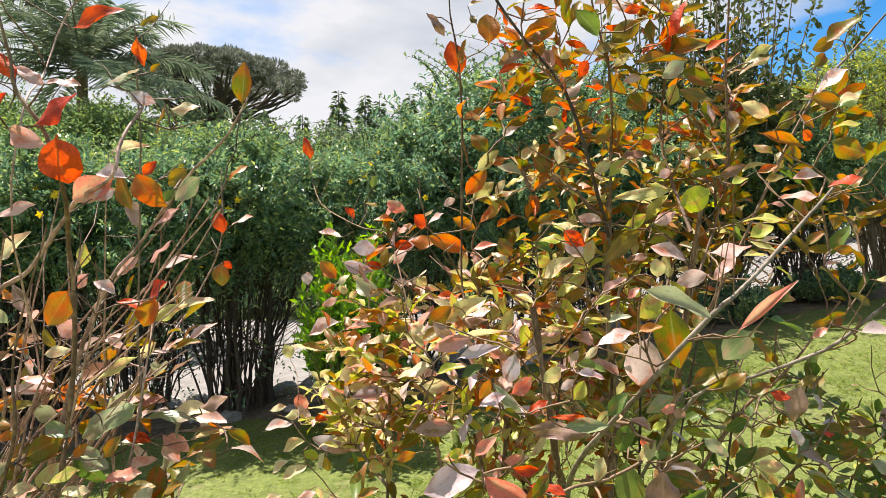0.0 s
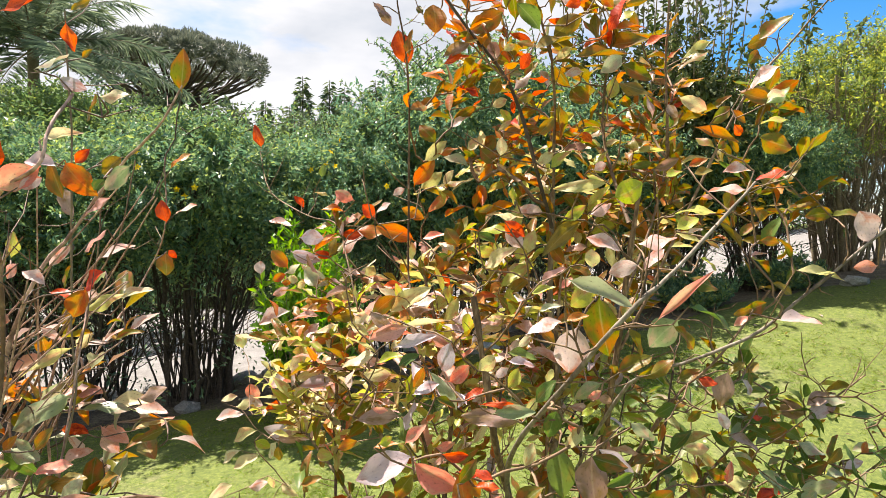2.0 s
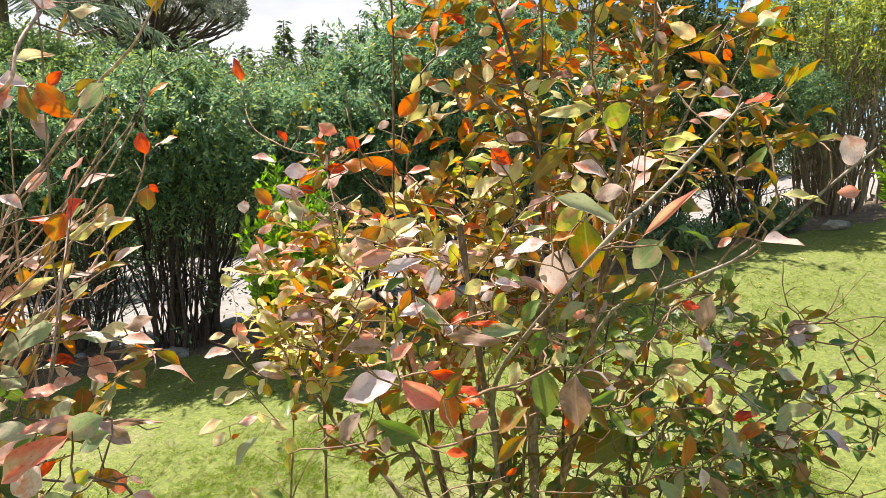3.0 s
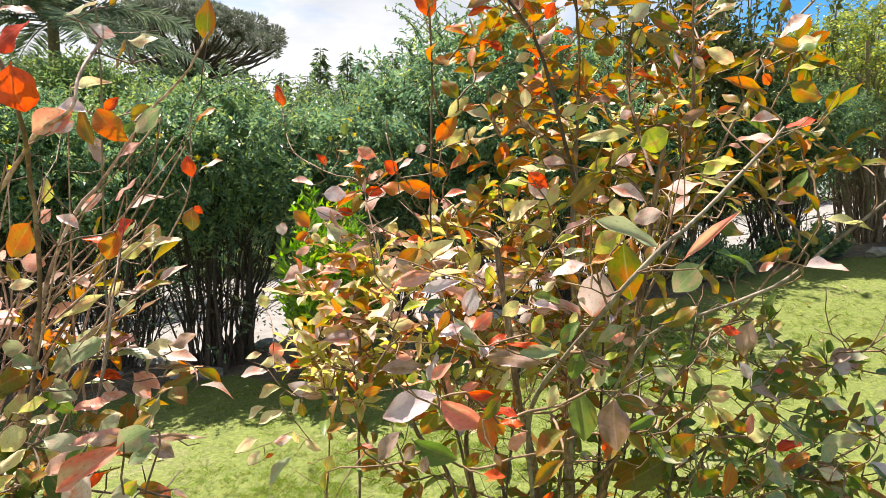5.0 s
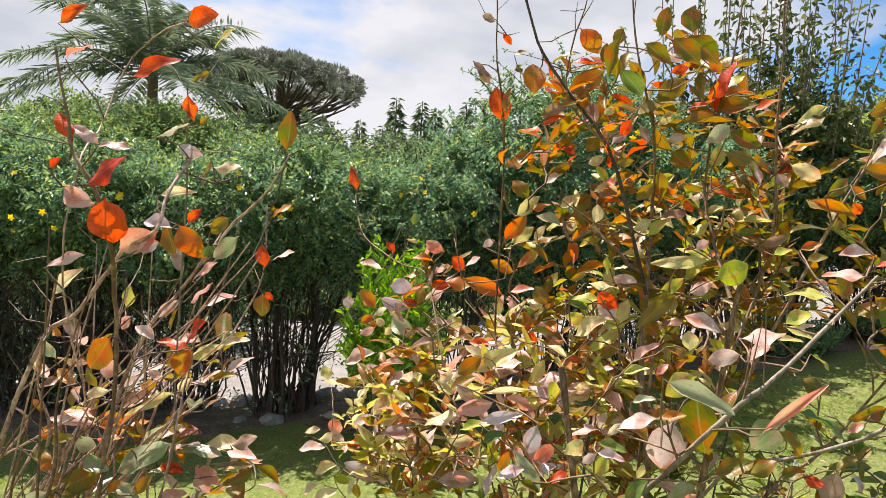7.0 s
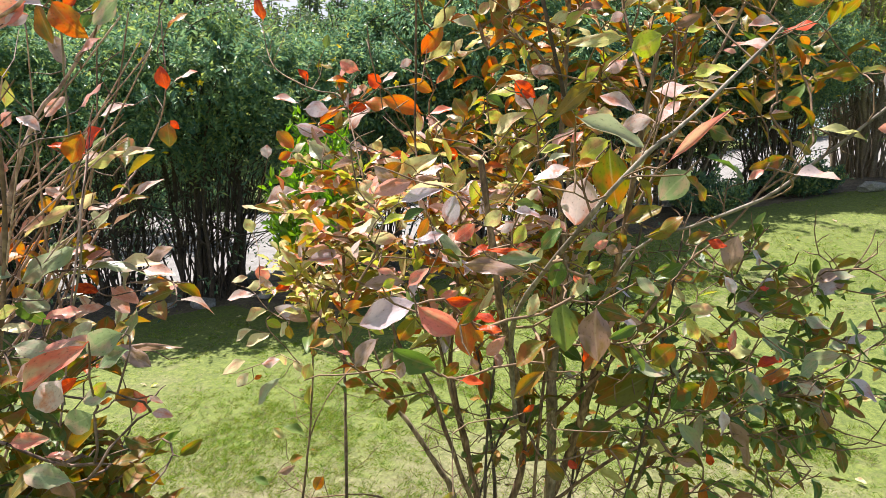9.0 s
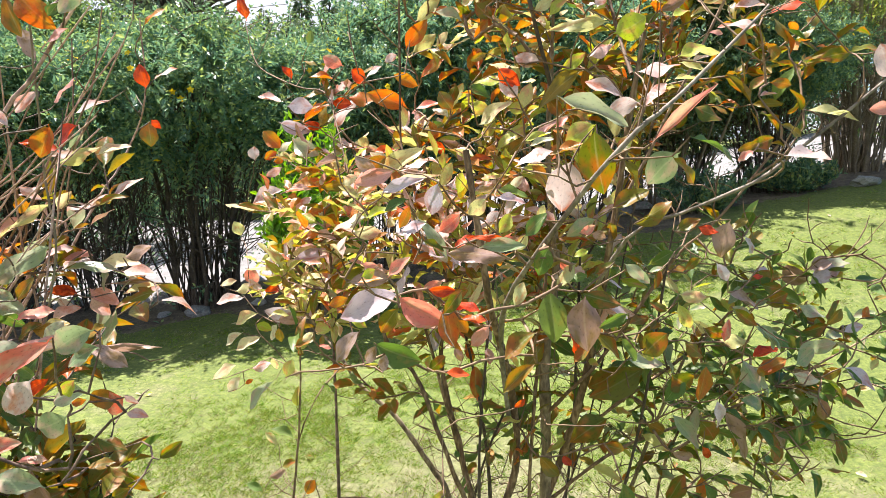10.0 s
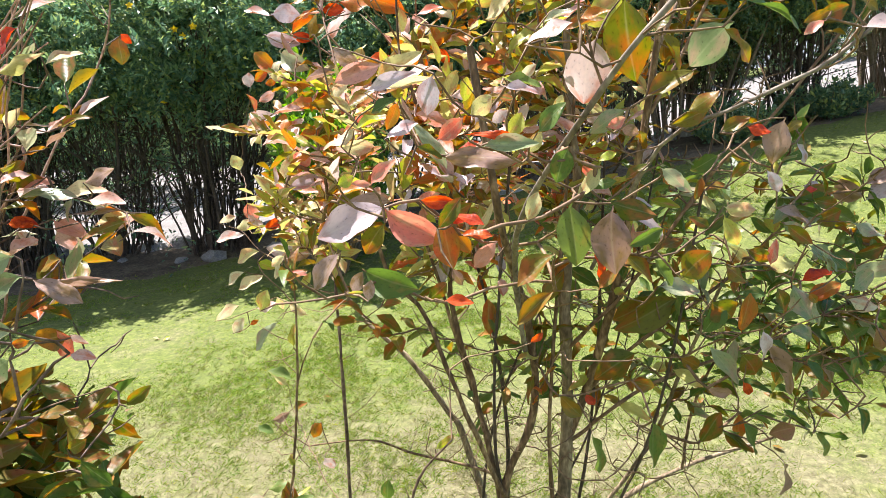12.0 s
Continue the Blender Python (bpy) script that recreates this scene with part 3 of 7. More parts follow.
for sx, turn, sc in ((-3.9, 140, 0.9), (-5.5, 250, 0.98), (3.75, 30, 0.76)):
    stand(copy_thing(hedge_a, Matrix()), sx, float(hedge_y(sx)), turn, sc)
for sx, back, turn, sc in ((-0.75, 0.3, 75, 0.9), (1.7, 0.55, 110, 0.88), (2.9, 0.6, 320, 0.75)):
    stand(copy_thing(hedge_b, Matrix()), sx, float(hedge_y(sx)) + back, turn, sc)
hedge_c = hedge_shrub(13, "hedge_shrub", "thin yellowing hedge shrub on pale bare stems", 1.2, 1.0, 1.65, 2.8, GOLD_LEAF, 1150, 12, leaf=0.06, flowers=0, wands=60, stems=64, bark=PALE_BARK, spread=0.95, inner=0.2, thick=1.2, low_growth=40, slim=0.42)
stand(hedge_c, 5.1, float(hedge_y(5.1)))
for sx, turn, sc in ((6.3, 100, 1.05), (7.8, 220, 0.95), (9.5, 10, 1.0)):
    stand(copy_thing(hedge_c, Matrix()), sx, float(hedge_y(sx)), turn, sc)
# half-bare clumps of suckers between them
bare_clump = hedge_shrub(15, "hedge_shrub", "half-bare clump of thin hedge stems with few leaves", 0.85, 0.7, 0.95, 1.9, HEDGE_LEAF, 210, 10, leaf=0.05, wands=6, stems=50, thick=0.75, spread=1.0, inner=0.2, low_growth=7)
stand(bare_clump, -3.25, 6.3)
for sx, turn, sc in ((-4.6, 200, 1.05), (1.1, 300, 0.8)):
    stand(copy_thing(bare_clump, Matrix()), sx, float(hedge_y(sx)) - 0.05, turn, sc)
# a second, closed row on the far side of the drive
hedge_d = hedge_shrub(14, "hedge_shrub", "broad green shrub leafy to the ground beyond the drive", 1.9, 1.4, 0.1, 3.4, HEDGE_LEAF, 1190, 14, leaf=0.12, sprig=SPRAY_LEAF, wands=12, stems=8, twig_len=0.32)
stand(hedge_d, -3.0, 15.2)
for sx, sy, turn, sc in ((-5.3, 9.7, 20, 0.8), (-8.1, 9.5, 130, 0.85)):
    stand(copy_thing(hedge_d, Matrix()), sx, sy, turn, sc)
for k, sx in enumerate((-15.5, -13.2, -11.0, -9.0, -7.0, -5.0, -1.0, 1.0, 3.0, 5.2, 7.4, 9.8)):
    stand(copy_thing(hedge_d, Matrix()), sx, 15.0 + 0.28 * (sx + 3) * (sx > -3) + 0.3 * (k % 2), 47 * k, 0.95 + 0.06 * (k % 3))


# ---------- the autumn shrubs ----------
STATIONS = np.array([-0.09, 0.0, 0.05, 0.18, 0.38, 0.6, 0.8, 0.93, 1.0])
HALF_WIDTHS = np.array([0.012, 0.02, 0.08, 0.19, 0.268, 0.262, 0.175, 0.078, 0.008])
COLUMNS = np.array([-1.0, -0.5, 0.0, 0.5, 1.0])


def leaf_shape(rng, bend, cup, broad, wave, bites=(), outline=None, rough=0.075):
    """One broad oval leaf of unit length along +y, facing +z, with a short stalk; bites: patches that insects ate."""
    u, w = outline if outline is not None else (STATIONS, HALF_WIDTHS)
    w = broad * w
    g, c = np.meshgrid(u, COLUMNS, indexing="ij")
    ww = np.repeat(w[:, None], 5, 1) * (1 + rng.normal(0, rough, g.shape))
    x = c * ww + 0.035 * np.sin(g * 3 + rng.uniform(0, 6)) * (g > 0)
    z = cup * np.abs(c) * ww - bend * np.clip(g, 0, 1) ** 2 + wave * np.sin(g * 7 + c * 2.2 + rng.uniform(0, 6)) * np.abs(c) * ww
    y = g - 0.25 * bend * np.clip(g, 0, 1) ** 2
    v = np.stack([x, y, z], -1).reshape(-1, 3)
    i, j = np.meshgrid(np.arange(len(u) - 1), np.arange(4), indexing="ij")
    f = np.stack([i * 5 + j, i * 5 + j + 1, (i + 1) * 5 + j + 1, (i + 1) * 5 + j], -1).reshape(-1, 4)
    uv = np.stack([c * 0.5 + 0.5, g], -1).reshape(-1, 2)
    f = np.delete(f, list(bites), 0)
    return v, f, uv


shape_rng = np.random.default_rng(3)
SHAPES = [leaf_shape(shape_rng, *s) for s in ((0.1, 0.35, 1.0, 0.2), (0.22, 0.15, 0.92, 0.3), (-0.08, 0.55, 1.02, 0.2), (0.34, 0.3, 0.8, 0.4, (19,)), (0.14, -0.2, 1.08, 0.35, (16, 20)), (0.05, 0.8, 0.85, 0.3), (0.45, 0.45, 0.75, 0.35), (0.0, 0.2, 0.7, 0.25))]
# the single leaves have a finer outline
FINE = smooth_line(np.stack([STATIONS, HALF_WIDTHS, 0 * STATIONS], 1), 16)[:, :2].T
FINE_SHAPES = [leaf_shape(shape_rng, *s, FINE, 0.03) for s in ((0.1, 0.3, 1.0, 0.25, ()), (0.2, 0.12, 0.95, 0.3, ()), (-0.06, 0.45, 1.02, 0.25, ()), (0.28, 0.25, 0.95, 0.35, ()), (0.12, -0.2, 1.05, 0.35, ()), (0.05, 0.6, 0.95, 0.3, ()))]
COLOURS = dict(zip("OGLCARPMWSVK", LEAF_MATS))
leaf_meshes = {}


def leaf_mesh(shape, colour):
    if (shape, colour) not in leaf_meshes:
        v, f, uv = FINE_SHAPES[shape]
        leaf_meshes[shape, colour] = mesh_from("leaf", v, f, [COLOURS[colour]], uvs=uv)
    return leaf_meshes[shape, colour]


def leaf_frame(axis, normal):
    """Side, axis and normal, square to one another."""
    a = unit(axis)
    s = unit(np.cross(a, normal))
    return s, a, np.cross(s, a)


def leaf_pose(rng, x, y, z, turn, length, tilt, broad):
    """Side, axis and normal of a single leaf. turn: its way in the x-z plane; tilt: of its blade about its length, upper face up."""
    t, k = radians(turn), rng.normal(0.0, 0.12)
    axis = np.array([math.cos(t) * math.cos(k), -math.sin(k), math.sin(t) * math.cos(k)])
    face = np.array([0, -1.0, 0.0])
    across = unit(np.cross(axis, face))
    if across[2] < 0:
        across = -across
    q = radians(tilt)
    face = unit(face - axis * np.dot(face, axis))
    s, a, nrm = leaf_frame(axis, face * math.cos(q) + across * math.sin(q))
    return s * broad, a, nrm


def placed_leaf(parent, shape, colour, base, axes, length):
    """A leaf of its own under its shrub."""
    ob = child("leaf", leaf_mesh(shape, colour), parent)
    m = Matrix.Identity(4)
    for i, col in enumerate(axes):
        for r in range(3):
            m[r][i] = col[r] * length
    m.translation = base
    ob.matrix_basis = m
    return ob


class Growth:
    """The skeleton of a shrub: nodes that know their parent, and lines of nodes."""

    def __init__(self):
        self.pos, self.parent, self.carry, self.lines = [], [], [], []

    def nearest(self, p, below=0.7):
        q = np.array(self.pos)
        d = np.linalg.norm(q - p, axis=1)
        return int(np.argmin(d + below * np.maximum(0, q[:, 2] - p[2] + 0.02)))

    def line(self, points, start=None):
        ids = [] if start is None else [start]
        for p in points:
            self.pos.append(np.asarray(p, float))
            self.parent.append(ids[-1] if ids else -1)
            self.carry.append(0.0)
            ids.append(len(self.pos) - 1)
        self.lines.append(ids)
        return ids

    def reach(self, rng, p, weight=1.0):
        """Grow a twig from the nearest node to p."""
        j = self.nearest(p)
        a = self.pos[j]
        d = np.linalg.norm(p - a)
        if d < 0.006:
            return j
        back = self.pos[self.parent[j]] if self.parent[j] >= 0 else a - [0, 0, 0.03]
        t0 = unit(unit(a - back) * 0.55 + unit(p - a) + [0, 0, 0.15])
        t1 = unit(unit(p - a) + [0, 0, 0.35] + rng.normal(size=3) * 0.2)
        n = max(2, int(d / 0.028) + 1)
        u = np.linspace(0, 1, n + 1)[1:, None]
        h = (2 * u ** 3 - 3 * u ** 2 + 1) * a + (u ** 3 - 2 * u ** 2 + u) * t0 * d + (-2 * u ** 3 + 3 * u ** 2) * p + (u ** 3 - u ** 2) * t1 * d * 0.6
        h[:-1] += rng.normal(size=(n - 1, 3)) * 0.0018
        ids = self.line(h, j)
        k = ids[-1]
        while k >= 0:
            self.carry[k] += weight
            k = self.parent[k]
        return ids[-1]


def twig_radius(load):
    return 0.0008 + 0.0003 * np.sqrt(np.maximum(load, 0))


def autumn_shrub(name, label, seed, stems, leaves, zones, spurs=0.6, sizes=(0.031, 0.063), twig=None):
    """stems: (radius at the base, at the tip, bark, points); leaves: single leaves; zones: (middle, radii, twigs, colours, droop) filled with leafy twigs."""
    rng = np.random.default_rng(seed)
    top = thing(name, label, "shrub", "autumn shrubs")
    g = Growth()
    for r0, r1, bark, points in stems:
        length = np.sum(np.linalg.norm(np.diff(np.array(points), axis=0), axis=1))
        n = max(6, int(length / 0.03))
        line = smooth_line(points, n)
        line[1:] += np.cumsum(rng.normal(size=(n - 1, 3)) * 0.0012, axis=0) * np.linspace(1, 0.2, n - 1)[:, None]
        knots = 1 + 0.09 * rng.normal(size=n)
        v, f = tube(line, np.linspace(r0, r1, n) * knots, 8)
        child("stem", mesh_from("stem", v, f, [bark]), top)
        g.line(line)
    own = len(g.lines)
    # short side spurs along the stems
    for ids in g.lines[:own]:
        for k in ids[2:]:
            if g.pos[k][2] > 0.45 and rng.uniform() < spurs:
                d = unit(rng.normal(size=3) + [0, 0, 0.5])
                ln = rng.uniform(0.015, 0.1)
                p = g.pos[k]
                g.line([p + d * ln * 0.5 + rng.normal(size=3) * 0.004, p + d * ln + [0, 0, ln * 0.2]], k)
    # twigs to the single leaves, the near ones first
    order = sorted(leaves, key=lambda o: np.linalg.norm(g.pos[g.nearest(np.array(o[:3]))] - np.array(o[:3])))
    near = set(sorted(leaves, key=lambda o: o[1])[:285])
    joint = []
    for o in order:
        axes, shape = leaf_pose(rng, *o[:7]), int(rng.integers(6))
        if o in near:
            placed_leaf(top, shape, o[7], o[:3], axes, o[4])
        else:
            joint.append((o, axes, shape))
        axis = np.array([math.cos(radians(o[3])), 0, math.sin(radians(o[3]))])
        g.reach(rng, np.array(o[:3]) - axis * o[4] * 0.08)
    # leafy twigs that fill the crown
    fill = {c: [] for c in COLOURS}
    for mid, radii, count, colours, droop in zones:
        for _ in range(count):
            d = rand_dirs(rng, 1)[0] * rng.uniform(0.25, 1) ** 0.5
            p = np.array(mid) + d * np.array(radii)
            end = g.reach(rng, p, 4.0 if colours else 1.0)
            chain, k = [], end
            while k >= 0 and len(chain) < 6:
                chain.append(k)
                k = g.parent[k]
            way = unit(g.pos[chain[0]] - g.pos[chain[-1]])
            side = unit(np.cross(way, [0, 0, 1]) + rng.normal(size=3) * 0.3)
            for m in range(int(rng.integers(4, 8)) if colours else 0):
                at = g.pos[chain[min(m, len(chain) - 1)]]
                axis = unit(way * (1.0 if m == 0 else 0.55) + side * (1 if m % 2 else -1) * (0.2 if m == 0 else 1.0) + [0, 0, 0.25 - droop] + rng.normal(size=3) * 0.3)
                nrm = np.array([0, -0.05, 1.0]) + rng.normal(size=3) * 0.42
                fill[colours[int(rng.integers(len(colours)))]].append((at, axis, nrm, rng.uniform(*sizes), int(rng.integers(len(SHAPES)))))
    vs, fs, us, ix, n = [], [], [], [], 0
    for c, rows in fill.items():
        for at, axis, nrm, length, shape in rows:
            v, f, uv = SHAPES[shape]
            s, a, w = leaf_frame(axis, nrm)
            vs.append((v @ np.array([s * 0.82, a, w])) * length + at + a * length * 0.09)
            fs.append(f + n)
            us.append(uv)
            ix.append(np.full(len(f), LEAF_MATS.index(COLOURS[c])))
            n += len(v)
    for o, axes, shape in joint:
        v, f, uv = FINE_SHAPES[shape]
        vs.append((v @ np.array(axes)) * o[4] + np.array(o[:3]))
        fs.append(f + n)
        us.append(uv)
        ix.append(np.full(len(f), LEAF_MATS.index(COLOURS[o[7]])))
        n += len(v)
    child("foliage", mesh_from("foliage", np.vstack(vs), np.vstack(fs), LEAF_MATS, np.concatenate(ix), np.vstack(us)), top, kind="stuff")
    # mesh the twigs: stout ones singly, fine ones joined
    fine = []
    for ids in g.lines[own:]:
        line = np.array([g.pos[i] for i in ids])
        load = np.array([g.carry[i] for i in ids[1:]])
        rad = twig_radius(np.concatenate([load[:1], load]))
        rad[-1] *= 0.55
        v, f = tube(line, rad, 5)
        if load[0] > 24:
            child("branch", mesh_from("branch", v, f, [twig or TWIG]), top)
        else:
            fine.append((v, f))
    v, f = joined(fine)
    child("fine_twig", mesh_from("fine_twig", v, f, [twig or TWIG]), top, kind="stuff")
    return top


# leaves that can be told apart: base place, turn in the x-z plane, length, tilt of the blade, breadth, colour
# (some dark M, O and C paint a leaf in shadow, V and P its sheen)
TALL_LEAVES_1 = [
    (0.04, 1.502, 2.141, 156, 0.027, 0, 1.03, "M"),
    (0.052, 1.554, 2.135, -45, 0.028, 0, 0.91, "R"),
    (0.196, 1.42, 2.098, -49, 0.052, 0, 1.3, "A"),
    (0.326, 1.407, 2.084, 80, 0.053, 0, 0.91, "O"),
    (0.081, 1.511, 2.082, 23, 0.028, 50, 0.9, "O"),
    (0.004, 1.516, 2.068, -43, 0.052, 36, 0.9, "M"),
    (0.36, 1.331, 2.065, 92, 0.044, 0, 1.4, "O"),
    (0.361, 1.347, 2.065, -48, 0.061, 0, 1.06, "O"),
    (0.135, 1.475, 2.063, -47, 0.038, 54, 0.9, "R"),
    (0.255, 1.319, 2.054, -107, 0.066, 30, 0.63, "O"),
    (0.245, 1.343, 2.048, 64, 0.032, 0, 1.19, "O"),
    (0.095, 1.511, 2.048, 118, 0.024, 0, 1.03, "O"),
]
TALL_LEAVES_2 = [
    (0.234, 1.423, 2.044, 78, 0.033, 0, 1.09, "C"),
    (0.185, 1.431, 2.044, -4, 0.043, 61, 0.9, "R"),
    (0.405, 1.399, 2.044, -51, 0.028, 0, 1.16, "A"),
    (0.444, 1.399, 2.04, -118, 0.055, 60, 0.9, "R"),
    (0.288, 1.302, 2.036, -39, 0.048, 0, 0.89, "O"),
    (0.183, 1.525, 2.021, 30, 0.076, 0, 1.04, "C"),
    (0.337, 1.363, 2.013, 18, 0.032, 0, 1.07, "R"),
    (0.717, 1.399, 2.01, -138, 0.061, 53, 1, "O"),
    (0.371, 1.409, 2.01, -149, 0.056, 0, 1.1, "C"),
    (0.118, 1.501, 2.009, 92, 0.06, 0, 1.35, "A"),
    (0.361, 1.286, 2.003, 129, 0.054, 0, 1.09, "O"),
    (0.434, 1.423, 2.003, 45, 0.041, 48, 0.9, "L"),
]
TALL_LEAVES_3 = [
    (0.535, 1.47, 1.998, -159, 0.045, 51, 0.9, "R"),
    (0.483, 1.423, 1.996, 176, 0.058, 57, 0.9, "A"),
    (0.622, 1.497, 1.994, -153, 0.066, 30, 0.54, "L"),
    (0.699, 1.443, 1.986, -159, 0.036, 0, 1.21, "C"),
    (0.182, 1.478, 1.985, -152, 0.05, 0, 0.77, "M"),
    (0.317, 1.544, 1.984, 20, 0.045, 50, 1, "A"),
    (0.202, 1.518, 1.982, 69, 0.044, 0, 1.18, "C"),
    (0.263, 1.609, 1.981, 154, 0.05, 0, 0.96, "O"),
    (0.068, 1.546, 1.981, 84, 0.049, 48, 0.9, "C"),
    (0.614, 1.487, 1.975, -158, 0.065, 61, 1, "O"),
    (0.357, 1.399, 1.973, -156, 0.069, 58, 1, "C"),
    (0.406, 1.358, 1.972, 59, 0.031, 0, 1.01, "R"),
]
TALL_LEAVES_4 = [
    (0.427, 1.449, 1.972, 10, 0.066, 30, 0.94, "C"),
    (0.061, 1.565, 1.969, 103, 0.069, 0, 1.07, "R"),
    (0.291, 1.34, 1.967, 132, 0.054, 0, 1.02, "G"),
    (0.183, 1.478, 1.961, -167, 0.05, 46, 0.9, "R"),
    (0.247, 1.628, 1.956, -122, 0.038, 0, 1.36, "C"),
    (0.24, 1.415, 1.955, 29, 0.025, 0, 1.13, "L"),
    (0.353, 1.398, 1.954, -145, 0.033, 0, 0.89, "W"),
    (0.449, 1.406, 1.947, -171, 0.091, 51, 0.45, "C"),
    (0.247, 1.517, 1.947, -13, 0.036, 0, 0.78, "S"),
    (0.136, 1.618, 1.946, 155, 0.052, 60, 1, "A"),
    (0.137, 1.541, 1.944, 162, 0.051, 66, 1, "A"),
    (0.656, 1.419, 1.936, 52, 0.029, 0, 1.27, "O"),
]
TALL_LEAVES_5 = [
    (0.278, 1.347, 1.93, -122, 0.028, 0, 1.19, "R"),
    (0.17, 1.58, 1.93, -22, 0.04, 34, 0.9, "R"),
    (0.443, 1.415, 1.929, -24, 0.054, 0, 0.91, "O"),
    (0.698, 1.395, 1.924, -154, 0.061, 61, 1, "P"),
    (0.424, 1.34, 1.924, -145, 0.044, 0, 1.02, "S"),
    (0.374, 1.412, 1.918, -171, 0.029, 0, 1.03, "P"),
    (0.13, 1.698, 1.918, -177, 0.06, 39, 1, "C"),
    (0.372, 1.498, 1.908, -45, 0.041, 0, 1.69, "O"),
    (0.232, 1.616, 1.899, 25, 0.035, 0, 1.09, "W"),
    (0.49, 1.458, 1.896, -58, 0.052, 55, 0.9, "P"),
    (0.426, 1.375, 1.892, -14, 0.066, 30, 0.63, "C"),
    (0.566, 1.486, 1.891, -24, 0.056, 0, 0.98, "W"),
]
TALL_LEAVES_6 = [
    (0.294, 1.419, 1.878, -171, 0.029, 0, 1.03, "C"),
    (0.418, 1.407, 1.872, 69, 0.04, 0, 1.08, "L"),
    (0.342, 1.456, 1.87, -82, 0.063, 48, 0.9, "O"),
    (0.53, 1.446, 1.869, -51, 0.028, 0, 1.26, "M"),
    (0.616, 1.341, 1.867, -11, 0.05, 0, 0.84, "C"),
    (-0.358, 1.999, 1.862, 98, 0.062, 53, 1, "R"),
    (0.152, 1.626, 1.858, 36, 0.043, 46, 0.9, "P"),
    (0.426, 1.451, 1.849, -28, 0.036, 37, 0.9, "A"),
    (0.634, 1.302, 1.845, 41, 0.044, 58, 1, "G"),
    (0.6, 1.341, 1.841, -44, 0.028, 0, 0.83, "A"),
    (0.605, 1.231, 1.836, 34, 0.038, 43, 1, "W"),
    (0.257, 1.547, 1.833, -21, 0.028, 0, 1.2, "R"),
]
TALL_LEAVES_7 = [
    (0.239, 1.496, 1.832, 38, 0.029, 0, 0.77, "W"),
    (0.42, 1.401, 1.831, -22, 0.038, 72, 0.9, "R"),
    (0.588, 1.394, 1.83, 40, 0.048, 0, 0.83, "O"),
    (0.115, 1.619, 1.824, 129, 0.051, 0, 1.13, "O"),
    (0.566, 1.399, 1.822, -17, 0.076, 16, 0.45, "A"),
    (0.306, 1.429, 1.814, 52, 0.036, 0, 1.02, "C"),
    (0.589, 1.304, 1.812, -52, 0.022, 0, 1.4, "R"),
    (0.373, 1.387, 1.812, -43, 0.025, 0, 1, "R"),
    (0.184, 1.599, 1.806, 47, 0.045, 32, 0.9, "W"),
    (0.121, 1.649, 1.806, 21, 0.048, 58, 0.9, "A"),
    (0.608, 1.259, 1.806, 20, 0.045, 65, 0.9, "L"),
    (0.432, 1.494, 1.804, 18, 0.035, 43, 0.9, "W"),
]
TALL_LEAVES_8 = [
    (0.212, 1.599, 1.801, 62, 0.043, 0, 1.38, "O"),
    (0.456, 1.454, 1.8, 13, 0.051, 51, 0.9, "O"),
    (0.095, 1.649, 1.791, 42, 0.063, 0, 0.78, "L"),
    (0.607, 1.256, 1.787, -16, 0.06, 0, 0.91, "O"),
    (0.349, 1.429, 1.787, 21, 0.044, 33, 0.9, "M"),
    (0.475, 1.455, 1.787, 0, 0.055, 73, 0.9, "L"),
    (0.173, 1.603, 1.778, 39, 0.035, 0, 1.1, "O"),
    (0.238, 1.555, 1.776, 135, 0.046, 0, 1.1, "O"),
    (0.552, 1.274, 1.772, 38, 0.018, 0, 1.3, "O"),
    (0.234, 1.361, 1.769, 86, 0.029, 0, 1.23, "W"),
    (0.183, 1.531, 1.767, 157, 0.051, 43, 0.9, "S"),
    (-0.144, 1.751, 1.764, 76, 0.028, 0, 1.2, "G"),
]
TALL_LEAVES_9 = [
    (0.301, 1.414, 1.764, 29, 0.035, 0, 1, "L"),
    (0.388, 1.387, 1.758, 47, 0.037, 58, 0.9, "L"),
    (0.324, 1.412, 1.755, 42, 0.047, 48, 0.9, "L"),
    (0.478, 1.334, 1.747, 24, 0.039, 0, 0.81, "M"),
    (0.134, 1.663, 1.742, 58, 0.04, 0, 0.78, "W"),
    (0.207, 1.558, 1.742, 52, 0.041, 0, 0.82, "A"),
    (0.075, 1.65, 1.74, 53, 0.065, 0, 0.9, "A"),
    (0.49, 1.214, 1.738, 23, 0.026, 33, 0.9, "A"),
    (0.599, 1.266, 1.737, 180, 0.044, 54, 1, "P"),
    (0.086, 1.667, 1.735, 37, 0.058, 0, 0.87, "L"),
    (0.63, 1.227, 1.733, -174, 0.042, 59, 1, "R"),
    (0.36, 1.224, 1.733, 29, 0.021, 0, 1.27, "P"),
]
